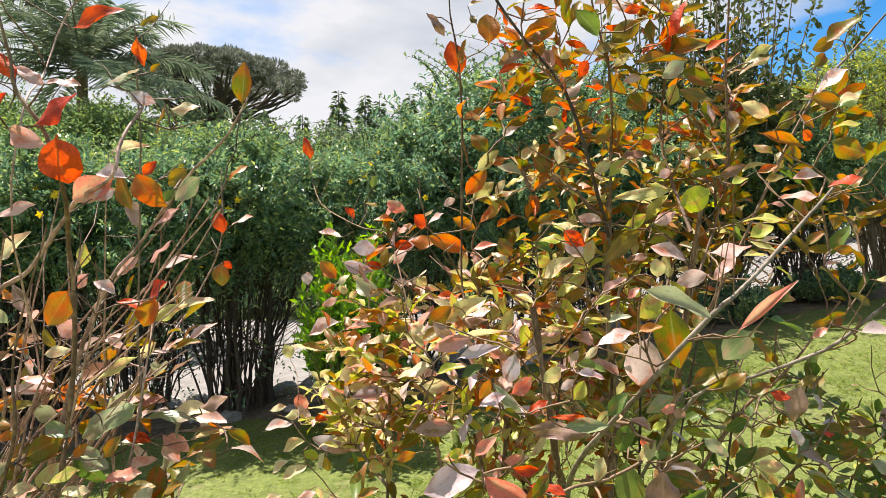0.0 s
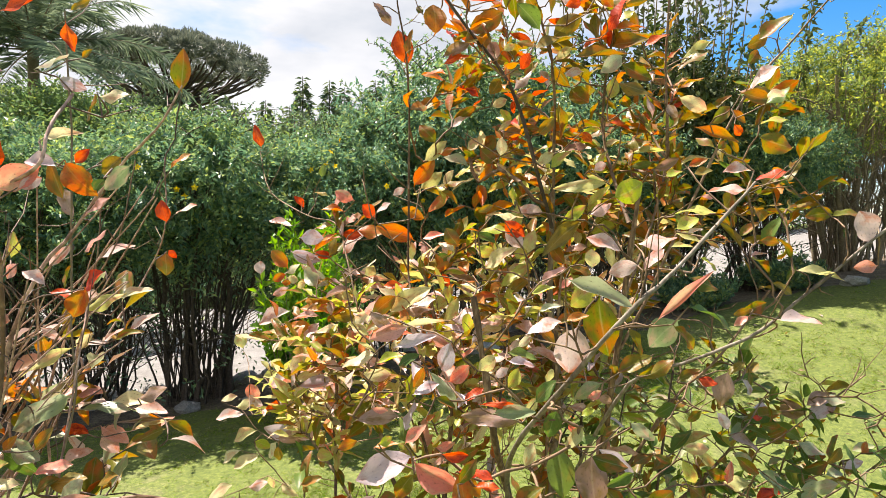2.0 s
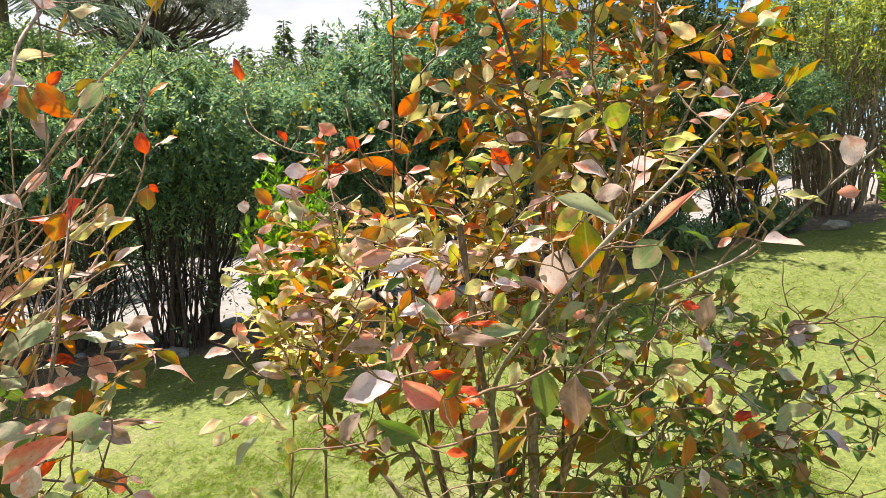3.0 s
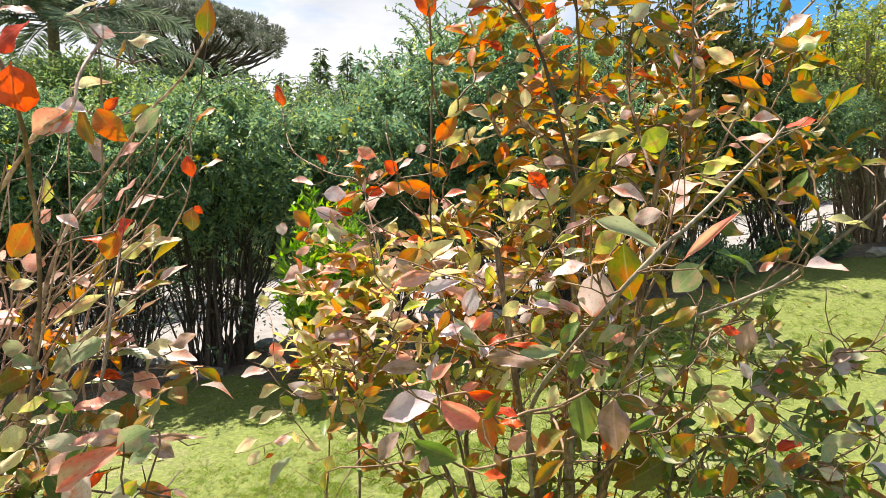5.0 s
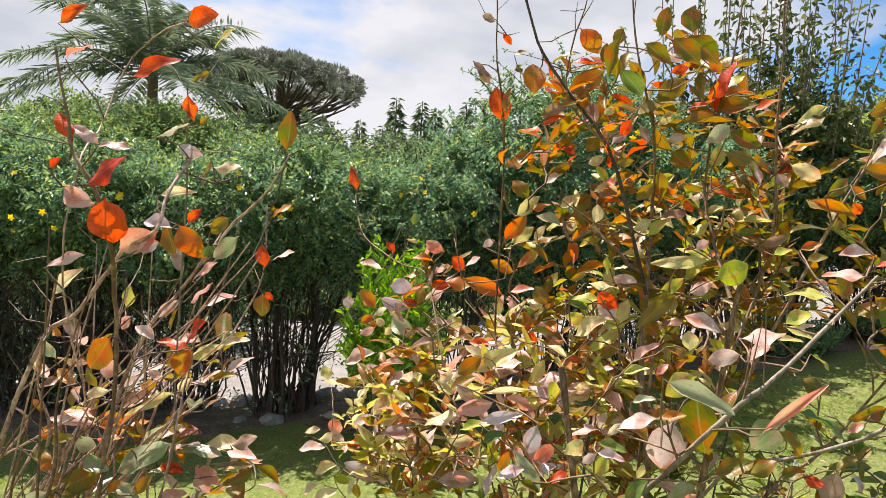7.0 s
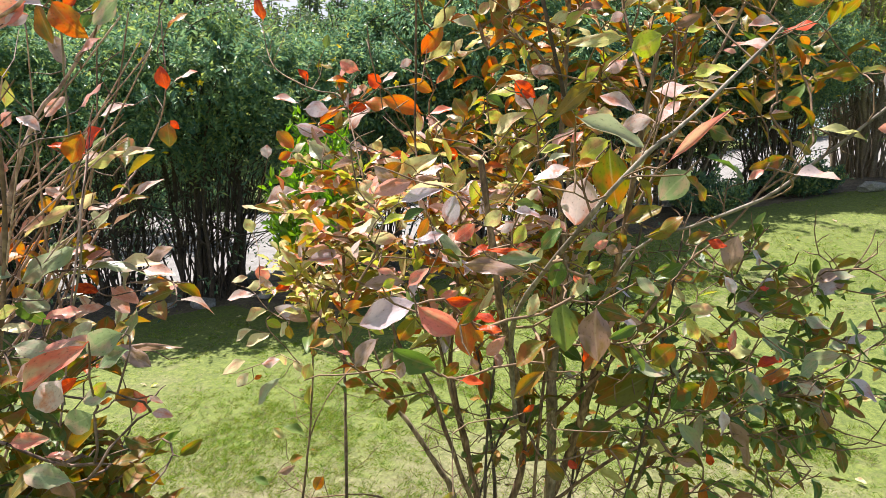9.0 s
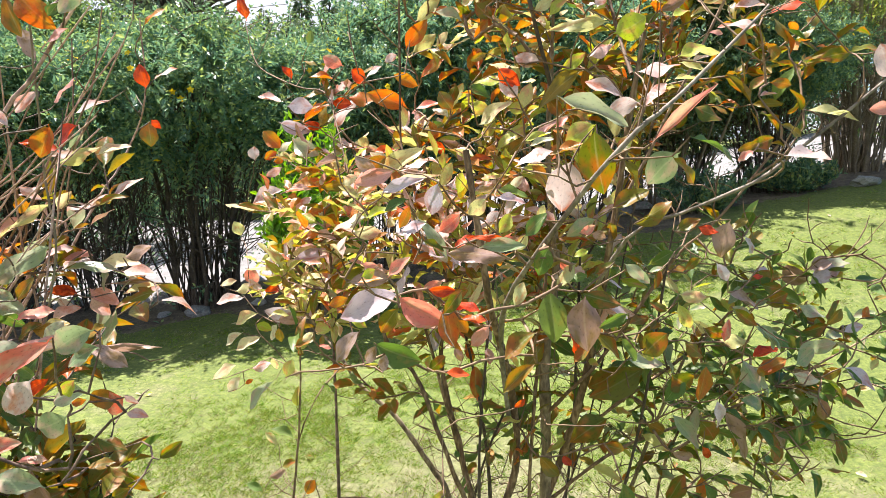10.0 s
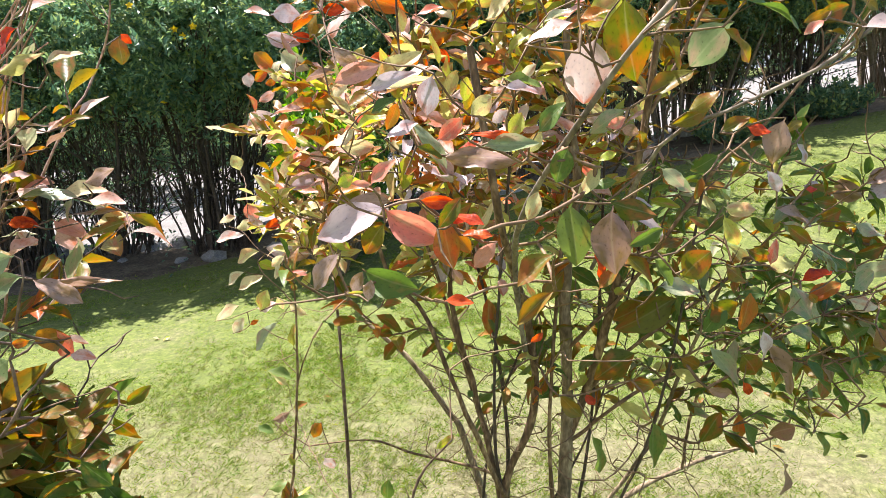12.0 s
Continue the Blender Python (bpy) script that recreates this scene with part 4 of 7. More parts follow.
TALL_LEAVES_10 = [
    (0.485, 1.301, 1.732, 20, 0.032, 51, 0.9, "L"),
    (0.361, 1.289, 1.731, -8, 0.036, 54, 0.9, "L"),
    (-0.165, 1.782, 1.73, -5, 0.033, 59, 0.9, "C"),
    (0.485, 1.179, 1.725, 13, 0.028, 40, 0.9, "C"),
    (0.022, 1.729, 1.724, 30, 0.029, 0, 1.15, "P"),
    (0.383, 1.259, 1.717, -175, 0.079, 7, 0.45, "L"),
    (0.253, 1.326, 1.715, -82, 0.029, 49, 0.9, "L"),
    (0.578, 1.241, 1.708, 173, 0.052, 61, 1, "P"),
    (-0.057, 1.662, 1.708, 155, 0.047, 0, 1.11, "K"),
    (0.513, 1.228, 1.697, 0, 0.019, 33, 0.9, "K"),
    (0.387, 1.212, 1.695, 26, 0.044, 0, 1.4, "L"),
    (-0.196, 1.797, 1.695, 124, 0.034, 37, 1, "R"),
]
TALL_LEAVES_11 = [
    (0.222, 1.335, 1.685, -159, 0.026, 0, 0.8, "C"),
    (0.552, 1.246, 1.684, 52, 0.029, 0, 1.55, "O"),
    (-0.082, 1.689, 1.684, 173, 0.049, 68, 0.9, "A"),
    (0.103, 1.657, 1.684, 44, 0.058, 38, 0.9, "A"),
    (0.59, 1.229, 1.682, -34, 0.04, 0, 0.95, "C"),
    (0, 1.614, 1.68, 44, 0.036, 52, 1, "P"),
    (0.731, 1.289, 1.677, -174, 0.038, 0, 1.12, "O"),
    (0.302, 1.349, 1.676, 170, 0.039, 0, 1.14, "P"),
    (0.492, 1.273, 1.674, 13, 0.064, 72, 1, "L"),
    (0.091, 1.706, 1.673, 159, 0.052, 0, 0.9, "A"),
    (-0.007, 1.638, 1.673, 140, 0.035, 0, 1.39, "R"),
    (0.271, 1.349, 1.673, -11, 0.038, 66, 0.9, "C"),
]
TALL_LEAVES_12 = [
    (0.697, 1.227, 1.672, 18, 0.041, 58, 1, "O"),
    (0.227, 1.345, 1.672, 1, 0.049, 76, 0.9, "W"),
    (0.361, 1.253, 1.671, 31, 0.037, 36, 0.9, "P"),
    (0.337, 1.35, 1.664, 33, 0.045, 0, 0.8, "L"),
    (0.24, 1.303, 1.66, -37, 0.041, 0, 1.02, "R"),
    (0.366, 1.35, 1.66, -147, 0.087, 30, 0.57, "C"),
    (-0.251, 1.904, 1.654, 173, 0.059, 63, 1, "P"),
    (-0.103, 1.674, 1.652, 176, 0.043, 64, 0.9, "C"),
    (-0.048, 1.768, 1.651, -134, 0.079, 45, 0.9, "P"),
    (0.434, 1.093, 1.65, 24, 0.037, 37, 0.9, "L"),
    (-0.043, 1.643, 1.644, 4, 0.065, 45, 0.9, "A"),
    (0.448, 1.093, 1.644, 18, 0.019, 56, 0.9, "P"),
]
TALL_LEAVES_13 = [
    (0.203, 1.355, 1.643, 13, 0.046, 54, 0.9, "L"),
    (0.198, 1.394, 1.643, -27, 0.038, 33, 0.9, "G"),
    (0.438, 1.103, 1.643, -22, 0.031, 51, 0.9, "L"),
    (0.736, 1.203, 1.637, 112, 0.043, 0, 1.55, "P"),
    (0.612, 1.26, 1.635, -6, 0.031, 0, 0.91, "C"),
    (-0.042, 1.675, 1.632, 172, 0.043, 0, 0.98, "R"),
    (0.383, 1.075, 1.631, 16, 0.049, 68, 1, "P"),
    (-0.162, 1.643, 1.627, -2, 0.048, 0, 1.34, "V"),
    (0.438, 1.121, 1.627, 2, 0.026, 70, 0.9, "L"),
    (0.088, 1.729, 1.626, 10, 0.053, 59, 0.9, "K"),
    (0.07, 1.66, 1.625, 159, 0.083, 0, 0.84, "A"),
    (0.197, 1.613, 1.625, -149, 0.035, 34, 0.9, "A"),
]
TALL_LEAVES_14 = [
    (0.319, 1.346, 1.622, 31, 0.039, 0, 0.94, "L"),
    (0.316, 1.355, 1.622, -46, 0.037, 0, 1.01, "C"),
    (0.266, 1.304, 1.62, 135, 0.037, 0, 1.13, "P"),
    (0.407, 1.257, 1.617, 153, 0.055, 45, 1, "P"),
    (0.166, 1.576, 1.617, 126, 0.043, 0, 1.29, "C"),
    (0.199, 1.394, 1.615, -16, 0.035, 0, 1.12, "L"),
    (0.341, 1.346, 1.614, 23, 0.036, 44, 0.9, "M"),
    (0.469, 1.105, 1.614, -27, 0.028, 60, 0.9, "L"),
    (0.579, 1.216, 1.614, 10, 0.022, 74, 0.9, "P"),
    (0.282, 1.383, 1.608, 72, 0.043, 0, 0.99, "W"),
    (0.26, 1.38, 1.608, -6, 0.027, 0, 1.4, "L"),
    (0.402, 1.149, 1.601, -163, 0.039, 0, 1.11, "P"),
]
TALL_LEAVES_15 = [
    (0.774, 1.25, 1.601, -173, 0.033, 0, 1.06, "P"),
    (0.407, 1.134, 1.598, 55, 0.038, 46, 0.9, "P"),
    (-0.192, 1.689, 1.596, -17, 0.067, 0, 0.8, "V"),
    (0.637, 1.206, 1.595, -7, 0.071, 71, 0.45, "W"),
    (-0.143, 1.687, 1.595, -13, 0.039, 0, 0.87, "R"),
    (0.357, 1.217, 1.595, 90, 0.026, 0, 1.51, "W"),
    (0.329, 1.217, 1.595, -12, 0.034, 39, 0.9, "C"),
    (0.284, 0.96, 1.594, -22, 0.069, 30, 0.57, "S"),
    (0.442, 1.062, 1.592, -18, 0.039, 40, 0.9, "O"),
    (-0.112, 1.687, 1.589, 74, 0.045, 33, 0.9, "C"),
    (0.143, 1.69, 1.588, -26, 0.032, 0, 1.29, "P"),
    (0.215, 1.386, 1.584, 37, 0.062, 50, 0.9, "W"),
]
TALL_LEAVES_16 = [
    (0.116, 1.672, 1.578, 27, 0.034, 0, 1.25, "G"),
    (0.606, 1.206, 1.577, -23, 0.033, 32, 0.9, "C"),
    (0.346, 1.126, 1.573, -147, 0.043, 0, 1.16, "L"),
    (0.302, 1.135, 1.572, 41, 0.021, 32, 0.9, "K"),
    (0.336, 1.062, 1.564, -78, 0.076, 0, 0.93, "O"),
    (0.299, 1.309, 1.562, 39, 0.046, 62, 0.9, "P"),
    (-0.156, 1.651, 1.561, -30, 0.067, 0, 1.04, "S"),
    (0.142, 1.744, 1.561, -27, 0.089, 30, 0.73, "M"),
    (0.3, 1.492, 1.56, -147, 0.046, 31, 0.9, "C"),
    (0.439, 1.047, 1.558, -14, 0.058, 70, 1, "G"),
    (0.134, 1.614, 1.557, -57, 0.03, 0, 1.03, "R"),
    (0.372, 0.952, 1.556, 42, 0.072, 30, 0.24, "K"),
]
TALL_LEAVES_17 = [
    (0.272, 1.216, 1.555, 16, 0.036, 68, 0.9, "L"),
    (0.529, 1.097, 1.552, -157, 0.023, 0, 0.84, "C"),
    (0.266, 1.063, 1.55, 18, 0.026, 58, 0.9, "S"),
    (0.522, 1.11, 1.548, 17, 0.034, 0, 1.03, "O"),
    (0.29, 1.013, 1.546, 12, 0.024, 49, 0.9, "A"),
    (0.118, 1.434, 1.545, -144, 0.08, 30, 0.77, "L"),
    (0.248, 1.492, 1.545, 44, 0.071, 30, 0.67, "L"),
    (-0.041, 1.676, 1.544, 3, 0.073, 73, 0.9, "C"),
    (-0.091, 1.73, 1.543, 6, 0.057, 61, 0.9, "P"),
    (0.522, 1.091, 1.543, -152, 0.021, 38, 0.9, "K"),
    (-0.299, 2.044, 1.542, 134, 0.064, 0, 1.22, "A"),
    (0.371, 1.094, 1.54, 57, 0.033, 46, 0.9, "O"),
]
TALL_LEAVES_18 = [
    (0.427, 1.06, 1.54, -130, 0.048, 0, 1.25, "S"),
    (0.281, 1.035, 1.54, 14, 0.033, 57, 0.9, "C"),
    (0.028, 1.51, 1.539, 2, 0.037, 42, 0.9, "R"),
    (0.568, 1.106, 1.538, -3, 0.056, 73, 1, "P"),
    (-0.259, 1.889, 1.537, 39, 0.041, 40, 0.9, "W"),
    (0.056, 1.131, 1.536, -39, 0.033, 0, 0.92, "M"),
    (0.419, 1.046, 1.536, -36, 0.044, 40, 0.9, "O"),
    (-0.259, 1.879, 1.533, -157, 0.036, 0, 1.07, "A"),
    (0.365, 1.041, 1.533, -64, 0.034, 45, 0.9, "O"),
    (-0.165, 1.698, 1.532, -140, 0.025, 0, 1.2, "W"),
    (0.345, 1.119, 1.532, 43, 0.019, 0, 1, "L"),
    (0.062, 1.395, 1.53, -144, 0.054, 0, 0.98, "C"),
]
TALL_LEAVES_19 = [
    (0.31, 1.058, 1.53, -100, 0.057, 0, 1.46, "P"),
    (0.247, 1.019, 1.529, 31, 0.041, 55, 0.9, "P"),
    (-0.244, 1.85, 1.528, -14, 0.025, 0, 1.52, "W"),
    (0.267, 1.06, 1.528, -46, 0.028, 36, 0.9, "C"),
    (0.126, 1.434, 1.523, -169, 0.049, 58, 0.9, "P"),
    (0.101, 1.131, 1.519, -158, 0.048, 0, 0.79, "P"),
    (-0.069, 1.659, 1.518, -124, 0.032, 0, 1.59, "W"),
    (0.297, 1.429, 1.513, -150, 0.043, 54, 0.9, "W"),
    (-0.272, 1.901, 1.511, 16, 0.026, 0, 1.3, "A"),
    (0.241, 1.452, 1.509, 20, 0.047, 63, 0.9, "P"),
    (-0.447, 2.292, 1.507, 97, 0.043, 0, 1.59, "P"),
    (0.07, 1.434, 1.505, 7, 0.056, 62, 0.9, "M"),
]
TALL_LEAVES_20 = [
    (0.16, 1.091, 1.504, -104, 0.04, 0, 1.08, "V"),
    (0.392, 1.044, 1.502, -149, 0.042, 39, 0.9, "O"),
    (-0.063, 1.567, 1.5, -66, 0.02, 0, 1.1, "A"),
    (0.245, 1.106, 1.5, 39, 0.021, 0, 0.88, "W"),
    (0.23, 1.062, 1.5, -12, 0.034, 54, 0.9, "G"),
    (-0.109, 1.709, 1.494, -81, 0.051, 57, 0.9, "P"),
    (-0.279, 1.981, 1.493, -152, 0.047, 0, 0.89, "P"),
    (0.229, 1.045, 1.493, -11, 0.031, 57, 0.9, "V"),
    (0.09, 1.128, 1.492, 18, 0.055, 30, 0.51, "V"),
    (0.078, 1.302, 1.492, 9, 0.081, 30, 0.2, "W"),
    (-0.01, 1.389, 1.488, 25, 0.029, 0, 1.04, "W"),
    (0.12, 1.119, 1.484, -158, 0.031, 45, 0.9, "G"),
]
TALL_LEAVES_21 = [
    (0.129, 1.054, 1.481, -116, 0.028, 0, 0.83, "A"),
    (0.157, 1.497, 1.48, 26, 0.059, 58, 0.9, "P"),
    (0.146, 1.497, 1.479, 61, 0.048, 0, 0.85, "L"),
    (0.199, 1.3, 1.473, 19, 0.056, 70, 0.9, "O"),
    (0.272, 1.045, 1.47, 62, 0.017, 0, 0.97, "L"),
    (0.334, 1.04, 1.469, -148, 0.036, 0, 0.82, "S"),
    (0.136, 1.497, 1.467, -8, 0.055, 55, 0.9, "V"),
    (0.196, 1.118, 1.467, 39, 0.028, 0, 1.25, "W"),
    (0.415, 1.124, 1.464, 37, 0.035, 40, 0.9, "O"),
    (0.217, 1.117, 1.459, 30, 0.02, 0, 1.11, "P"),
    (0.134, 1.134, 1.458, -49, 0.062, 30, 0.51, "S"),
    (0.317, 1.027, 1.457, 25, 0.017, 0, 1.13, "K"),
]
TALL_LEAVES_22 = [
    (0.256, 1.008, 1.456, 47, 0.033, 30, 0.9, "G"),
    (0.196, 0.994, 1.455, 0, 0.044, 30, 0.33, "R"),
    (-0.12, 1.764, 1.454, 172, 0.081, 55, 0.9, "A"),
    (0.332, 1.038, 1.454, -18, 0.016, 0, 1.3, "M"),
    (0.118, 1.054, 1.45, 31, 0.033, 44, 0.9, "V"),
    (0.052, 1.249, 1.448, 18, 0.045, 65, 0.9, "L"),
    (0.42, 1.195, 1.447, 21, 0.043, 0, 0.81, "O"),
    (0.21, 0.994, 1.445, 1, 0.045, 30, 0.63, "S"),
    (0.559, 1.235, 1.444, -99, 0.053, 0, 1.04, "M"),
    (0.234, 1.128, 1.443, 58, 0.028, 0, 1.19, "L"),
    (-0.249, 1.876, 1.442, -158, 0.081, 37, 0.9, "P"),
    (0.507, 1.208, 1.441, -10, 0.029, 40, 0.9, "R"),
]
TALL_LEAVES_23 = [
    (0.158, 1.173, 1.439, 36, 0.036, 0, 1.08, "K"),
    (0.197, 1.495, 1.438, 55, 0.059, 0, 0.82, "V"),
    (0.144, 1.085, 1.438, -28, 0.027, 50, 0.9, "O"),
    (0.249, 1.035, 1.436, 53, 0.021, 0, 1.04, "L"),
    (0.285, 1.04, 1.436, -110, 0.032, 0, 1.29, "G"),
    (0.482, 1.216, 1.435, 28, 0.034, 39, 0.9, "O"),
    (0.028, 1.386, 1.433, -167, 0.066, 63, 0.9, "W"),
    (0.237, 1.023, 1.428, 171, 0.065, 30, 0.6, "M"),
    (-0.217, 1.755, 1.427, -7, 0.058, 41, 1, "A"),
    (-0.085, 1.591, 1.424, -45, 0.037, 0, 1.57, "A"),
    (0.299, 1.04, 1.423, -51, 0.019, 0, 0.88, "K"),
    (0.026, 1.284, 1.422, -4, 0.042, 0, 0.9, "W"),
]
TALL_LEAVES_24 = [
    (0.179, 1.139, 1.422, 40, 0.03, 40, 0.9, "R"),
    (0.673, 1.447, 1.422, -64, 0.059, 63, 0.9, "O"),
    (0.356, 1.037, 1.422, -142, 0.023, 44, 0.9, "O"),
    (0.32, 1.08, 1.421, 27, 0.02, 32, 0.9, "L"),
    (0.089, 0.963, 1.42, 23, 0.015, 0, 1.33, "L"),
    (0.116, 0.97, 1.419, 42, 0.028, 40, 0.9, "K"),
    (0.314, 1.04, 1.418, -133, 0.033, 39, 0.9, "L"),
    (0.608, 1.356, 1.415, 48, 0.038, 59, 0.9, "C"),
    (0.131, 1.078, 1.412, 30, 0.014, 30, 0.9, "A"),
    (-0.106, 1.762, 1.411, 172, 0.061, 48, 0.9, "W"),
    (-0.129, 1.628, 1.411, 16, 0.051, 0, 0.84, "A"),
    (0.465, 1.177, 1.411, -152, 0.032, 0, 1.06, "G"),
]
TALL_LEAVES_25 = [
    (0.383, 1.089, 1.41, -40, 0.03, 0, 0.95, "S"),
    (0.081, 0.986, 1.408, 7, 0.026, 72, 0.9, "A"),
    (0.047, 1.284, 1.404, 32, 0.034, 56, 0.9, "A"),
    (0.396, 1.103, 1.404, -45, 0.028, 0, 0.86, "S"),
    (0.5, 1.173, 1.403, -144, 0.026, 32, 0.9, "O"),
    (0.643, 1.379, 1.403, -49, 0.037, 33, 0.9, "V"),
    (0.155, 0.99, 1.401, -4, 0.028, 0, 0.83, "R"),
    (0.307, 1.04, 1.4, 24, 0.024, 44, 0.9, "G"),
    (-0.238, 1.911, 1.399, -160, 0.062, 64, 1, "P"),
    (0.146, 1.033, 1.394, 13, 0.023, 0, 0.89, "K"),
    (0.126, 0.981, 1.394, -31, 0.055, 0, 0.97, "K"),
    (0.172, 0.966, 1.391, -7, 0.023, 48, 0.9, "R"),
]
TALL_LEAVES_26 = [
    (0.184, 0.968, 1.391, -7, 0.026, 61, 0.9, "R"),
    (0.443, 1.155, 1.391, -104, 0.025, 0, 0.8, "C"),
    (0.323, 1.025, 1.39, -16, 0.046, 30, 0.75, "O"),
    (0.117, 1.01, 1.389, -163, 0.065, 30, 0.91, "V"),
    (0.172, 0.95, 1.386, 50, 0.03, 0, 0.82, "O"),
    (0.172, 0.974, 1.385, -74, 0.04, 0, 1.01, "A"),
    (0.546, 1.237, 1.385, -53, 0.035, 0, 0.83, "V"),
    (0.123, 0.976, 1.382, -126, 0.032, 0, 1.14, "O"),
    (0.045, 1.237, 1.382, -9, 0.024, 0, 0.78, "K"),
    (0.19, 0.973, 1.374, 11, 0.026, 61, 0.9, "R"),
    (0.163, 1.057, 1.373, 16, 0.037, 0, 0.83, "O"),
    (0.181, 1.003, 1.372, -59, 0.027, 0, 0.98, "A"),
]
TALL_LEAVES_27 = [
    (0.248, 1.041, 1.372, 63, 0.029, 0, 0.94, "L"),
    (0.349, 1.109, 1.371, -36, 0.058, 30, 0.54, "V"),
    (0.299, 1.113, 1.37, -87, 0.066, 0, 0.97, "G"),
    (0.217, 0.959, 1.369, -130, 0.03, 0, 0.93, "P"),
    (0.336, 1.086, 1.369, -87, 0.066, 0, 1.05, "M"),
    (-0.078, 1.57, 1.366, 11, 0.058, 53, 0.9, "A"),
    (-0.175, 1.774, 1.361, 179, 0.044, 0, 0.96, "L"),
    (0.066, 1.018, 1.359, -23, 0.021, 36, 0.9, "L"),
    (0.034, 0.977, 1.356, -143, 0.015, 0, 0.98, "W"),
    (0.706, 1.436, 1.356, -62, 0.054, 58, 0.9, "O"),
    (0.478, 1.174, 1.355, -9, 0.038, 0, 0.85, "W"),
    (0.183, 0.933, 1.355, -63, 0.016, 0, 0.97, "M"),
]
TALL_LEAVES_28 = [
    (0.459, 1.123, 1.354, -61, 0.041, 0, 0.79, "L"),
    (0.079, 0.988, 1.353, -132, 0.04, 33, 0.9, "M"),
    (0.383, 1.076, 1.353, -152, 0.036, 0, 0.78, "G"),
    (0.828, 1.476, 1.353, -5, 0.044, 61, 0.9, "S"),
    (-0.182, 1.774, 1.345, 40, 0.04, 0, 1.68, "K"),
    (0.037, 0.988, 1.339, -4, 0.014, 61, 0.9, "K"),
    (0.661, 1.381, 1.339, 6, 0.019, 54, 0.9, "R"),
    (0.457, 1.165, 1.335, 147, 0.027, 32, 0.9, "O"),
    (-0.06, 1.65, 1.332, -168, 0.105, 30, 0.45, "V"),
    (0.006, 1.355, 1.33, 9, 0.069, 30, 0.8, "M"),
    (0.723, 1.516, 1.321, -17, 0.054, 67, 0.9, "V"),
    (0.087, 0.978, 1.321, 4, 0.015, 0, 0.8, "L"),
]
TALL_LEAVES_29 = [
    (0.108, 0.966, 1.319, 81, 0.018, 0, 1.13, "M"),
    (0.695, 1.421, 1.318, -17, 0.042, 0, 0.92, "O"),
    (0.089, 1.063, 1.318, -17, 0.059, 0, 0.96, "G"),
    (0.323, 1.111, 1.318, -60, 0.038, 56, 0.9, "R"),
    (-0.216, 1.774, 1.317, 63, 0.049, 0, 0.97, "W"),
    (0.613, 1.349, 1.317, -27, 0.053, 60, 0.9, "M"),
    (-0.069, 1.574, 1.317, 36, 0.042, 53, 0.9, "W"),
    (0.845, 1.561, 1.317, 25, 0.061, 59, 0.9, "M"),
    (0.28, 1.117, 1.316, -143, 0.05, 49, 1, "O"),
    (-0.008, 1.255, 1.316, 20, 0.03, 0, 1.03, "A"),
    (0.811, 1.592, 1.315, -29, 0.066, 0, 1.07, "M"),
    (0.583, 1.255, 1.314, -34, 0.036, 0, 0.83, "O"),
]
TALL_LEAVES_30 = [
    (0.589, 1.277, 1.313, -22, 0.029, 0, 0.94, "S"),
    (0.174, 0.982, 1.312, -9, 0.024, 57, 0.9, "R"),
    (0.362, 1.134, 1.312, -45, 0.044, 52, 0.9, "O"),
    (0.082, 1.024, 1.308, 59, 0.023, 0, 1, "M"),
    (0.387, 1.138, 1.308, 104, 0.021, 0, 0.78, "L"),
    (0.413, 1.094, 1.308, 58, 0.019, 0, 1.26, "O"),
    (-0.143, 1.65, 1.307, -5, 0.037, 64, 0.9, "K"),
    (0.393, 1.134, 1.306, -56, 0.041, 36, 0.9, "G"),
    (-0.193, 1.737, 1.305, 30, 0.061, 31, 0.9, "W"),
    (0.405, 1.094, 1.301, -20, 0.023, 34, 0.9, "L"),
    (-0.048, 1.551, 1.3, -144, 0.024, 33, 0.9, "L"),
    (0.411, 1.094, 1.299, 43, 0.038, 0, 1.59, "O"),
]
TALL_LEAVES_31 = [
    (0.851, 1.561, 1.291, 37, 0.076, 30, 0.9, "V"),
    (-0.229, 1.849, 1.29, -159, 0.069, 50, 0.9, "P"),
    (-0.111, 1.65, 1.288, 56, 0.03, 0, 0.79, "L"),
    (-0.014, 1.037, 1.286, 67, 0.021, 0, 1.3, "L"),
    (0.15, 1.069, 1.285, 40, 0.026, 0, 1.06, "O"),
    (-0.323, 1.988, 1.282, 41, 0.037, 0, 1.15, "L"),
    (0.331, 1.115, 1.28, 49, 0.03, 44, 0.9, "C"),
    (0.641, 1.295, 1.277, -44, 0.045, 57, 0.9, "S"),
    (-0.085, 1.611, 1.276, -27, 0.025, 0, 1.25, "C"),
    (-0.504, 2.296, 1.274, 114, 0.049, 0, 1.36, "L"),
    (0.641, 1.311, 1.274, -41, 0.055, 58, 0.9, "S"),
    (0.746, 1.52, 1.265, 20, 0.044, 0, 1.36, "O"),
]
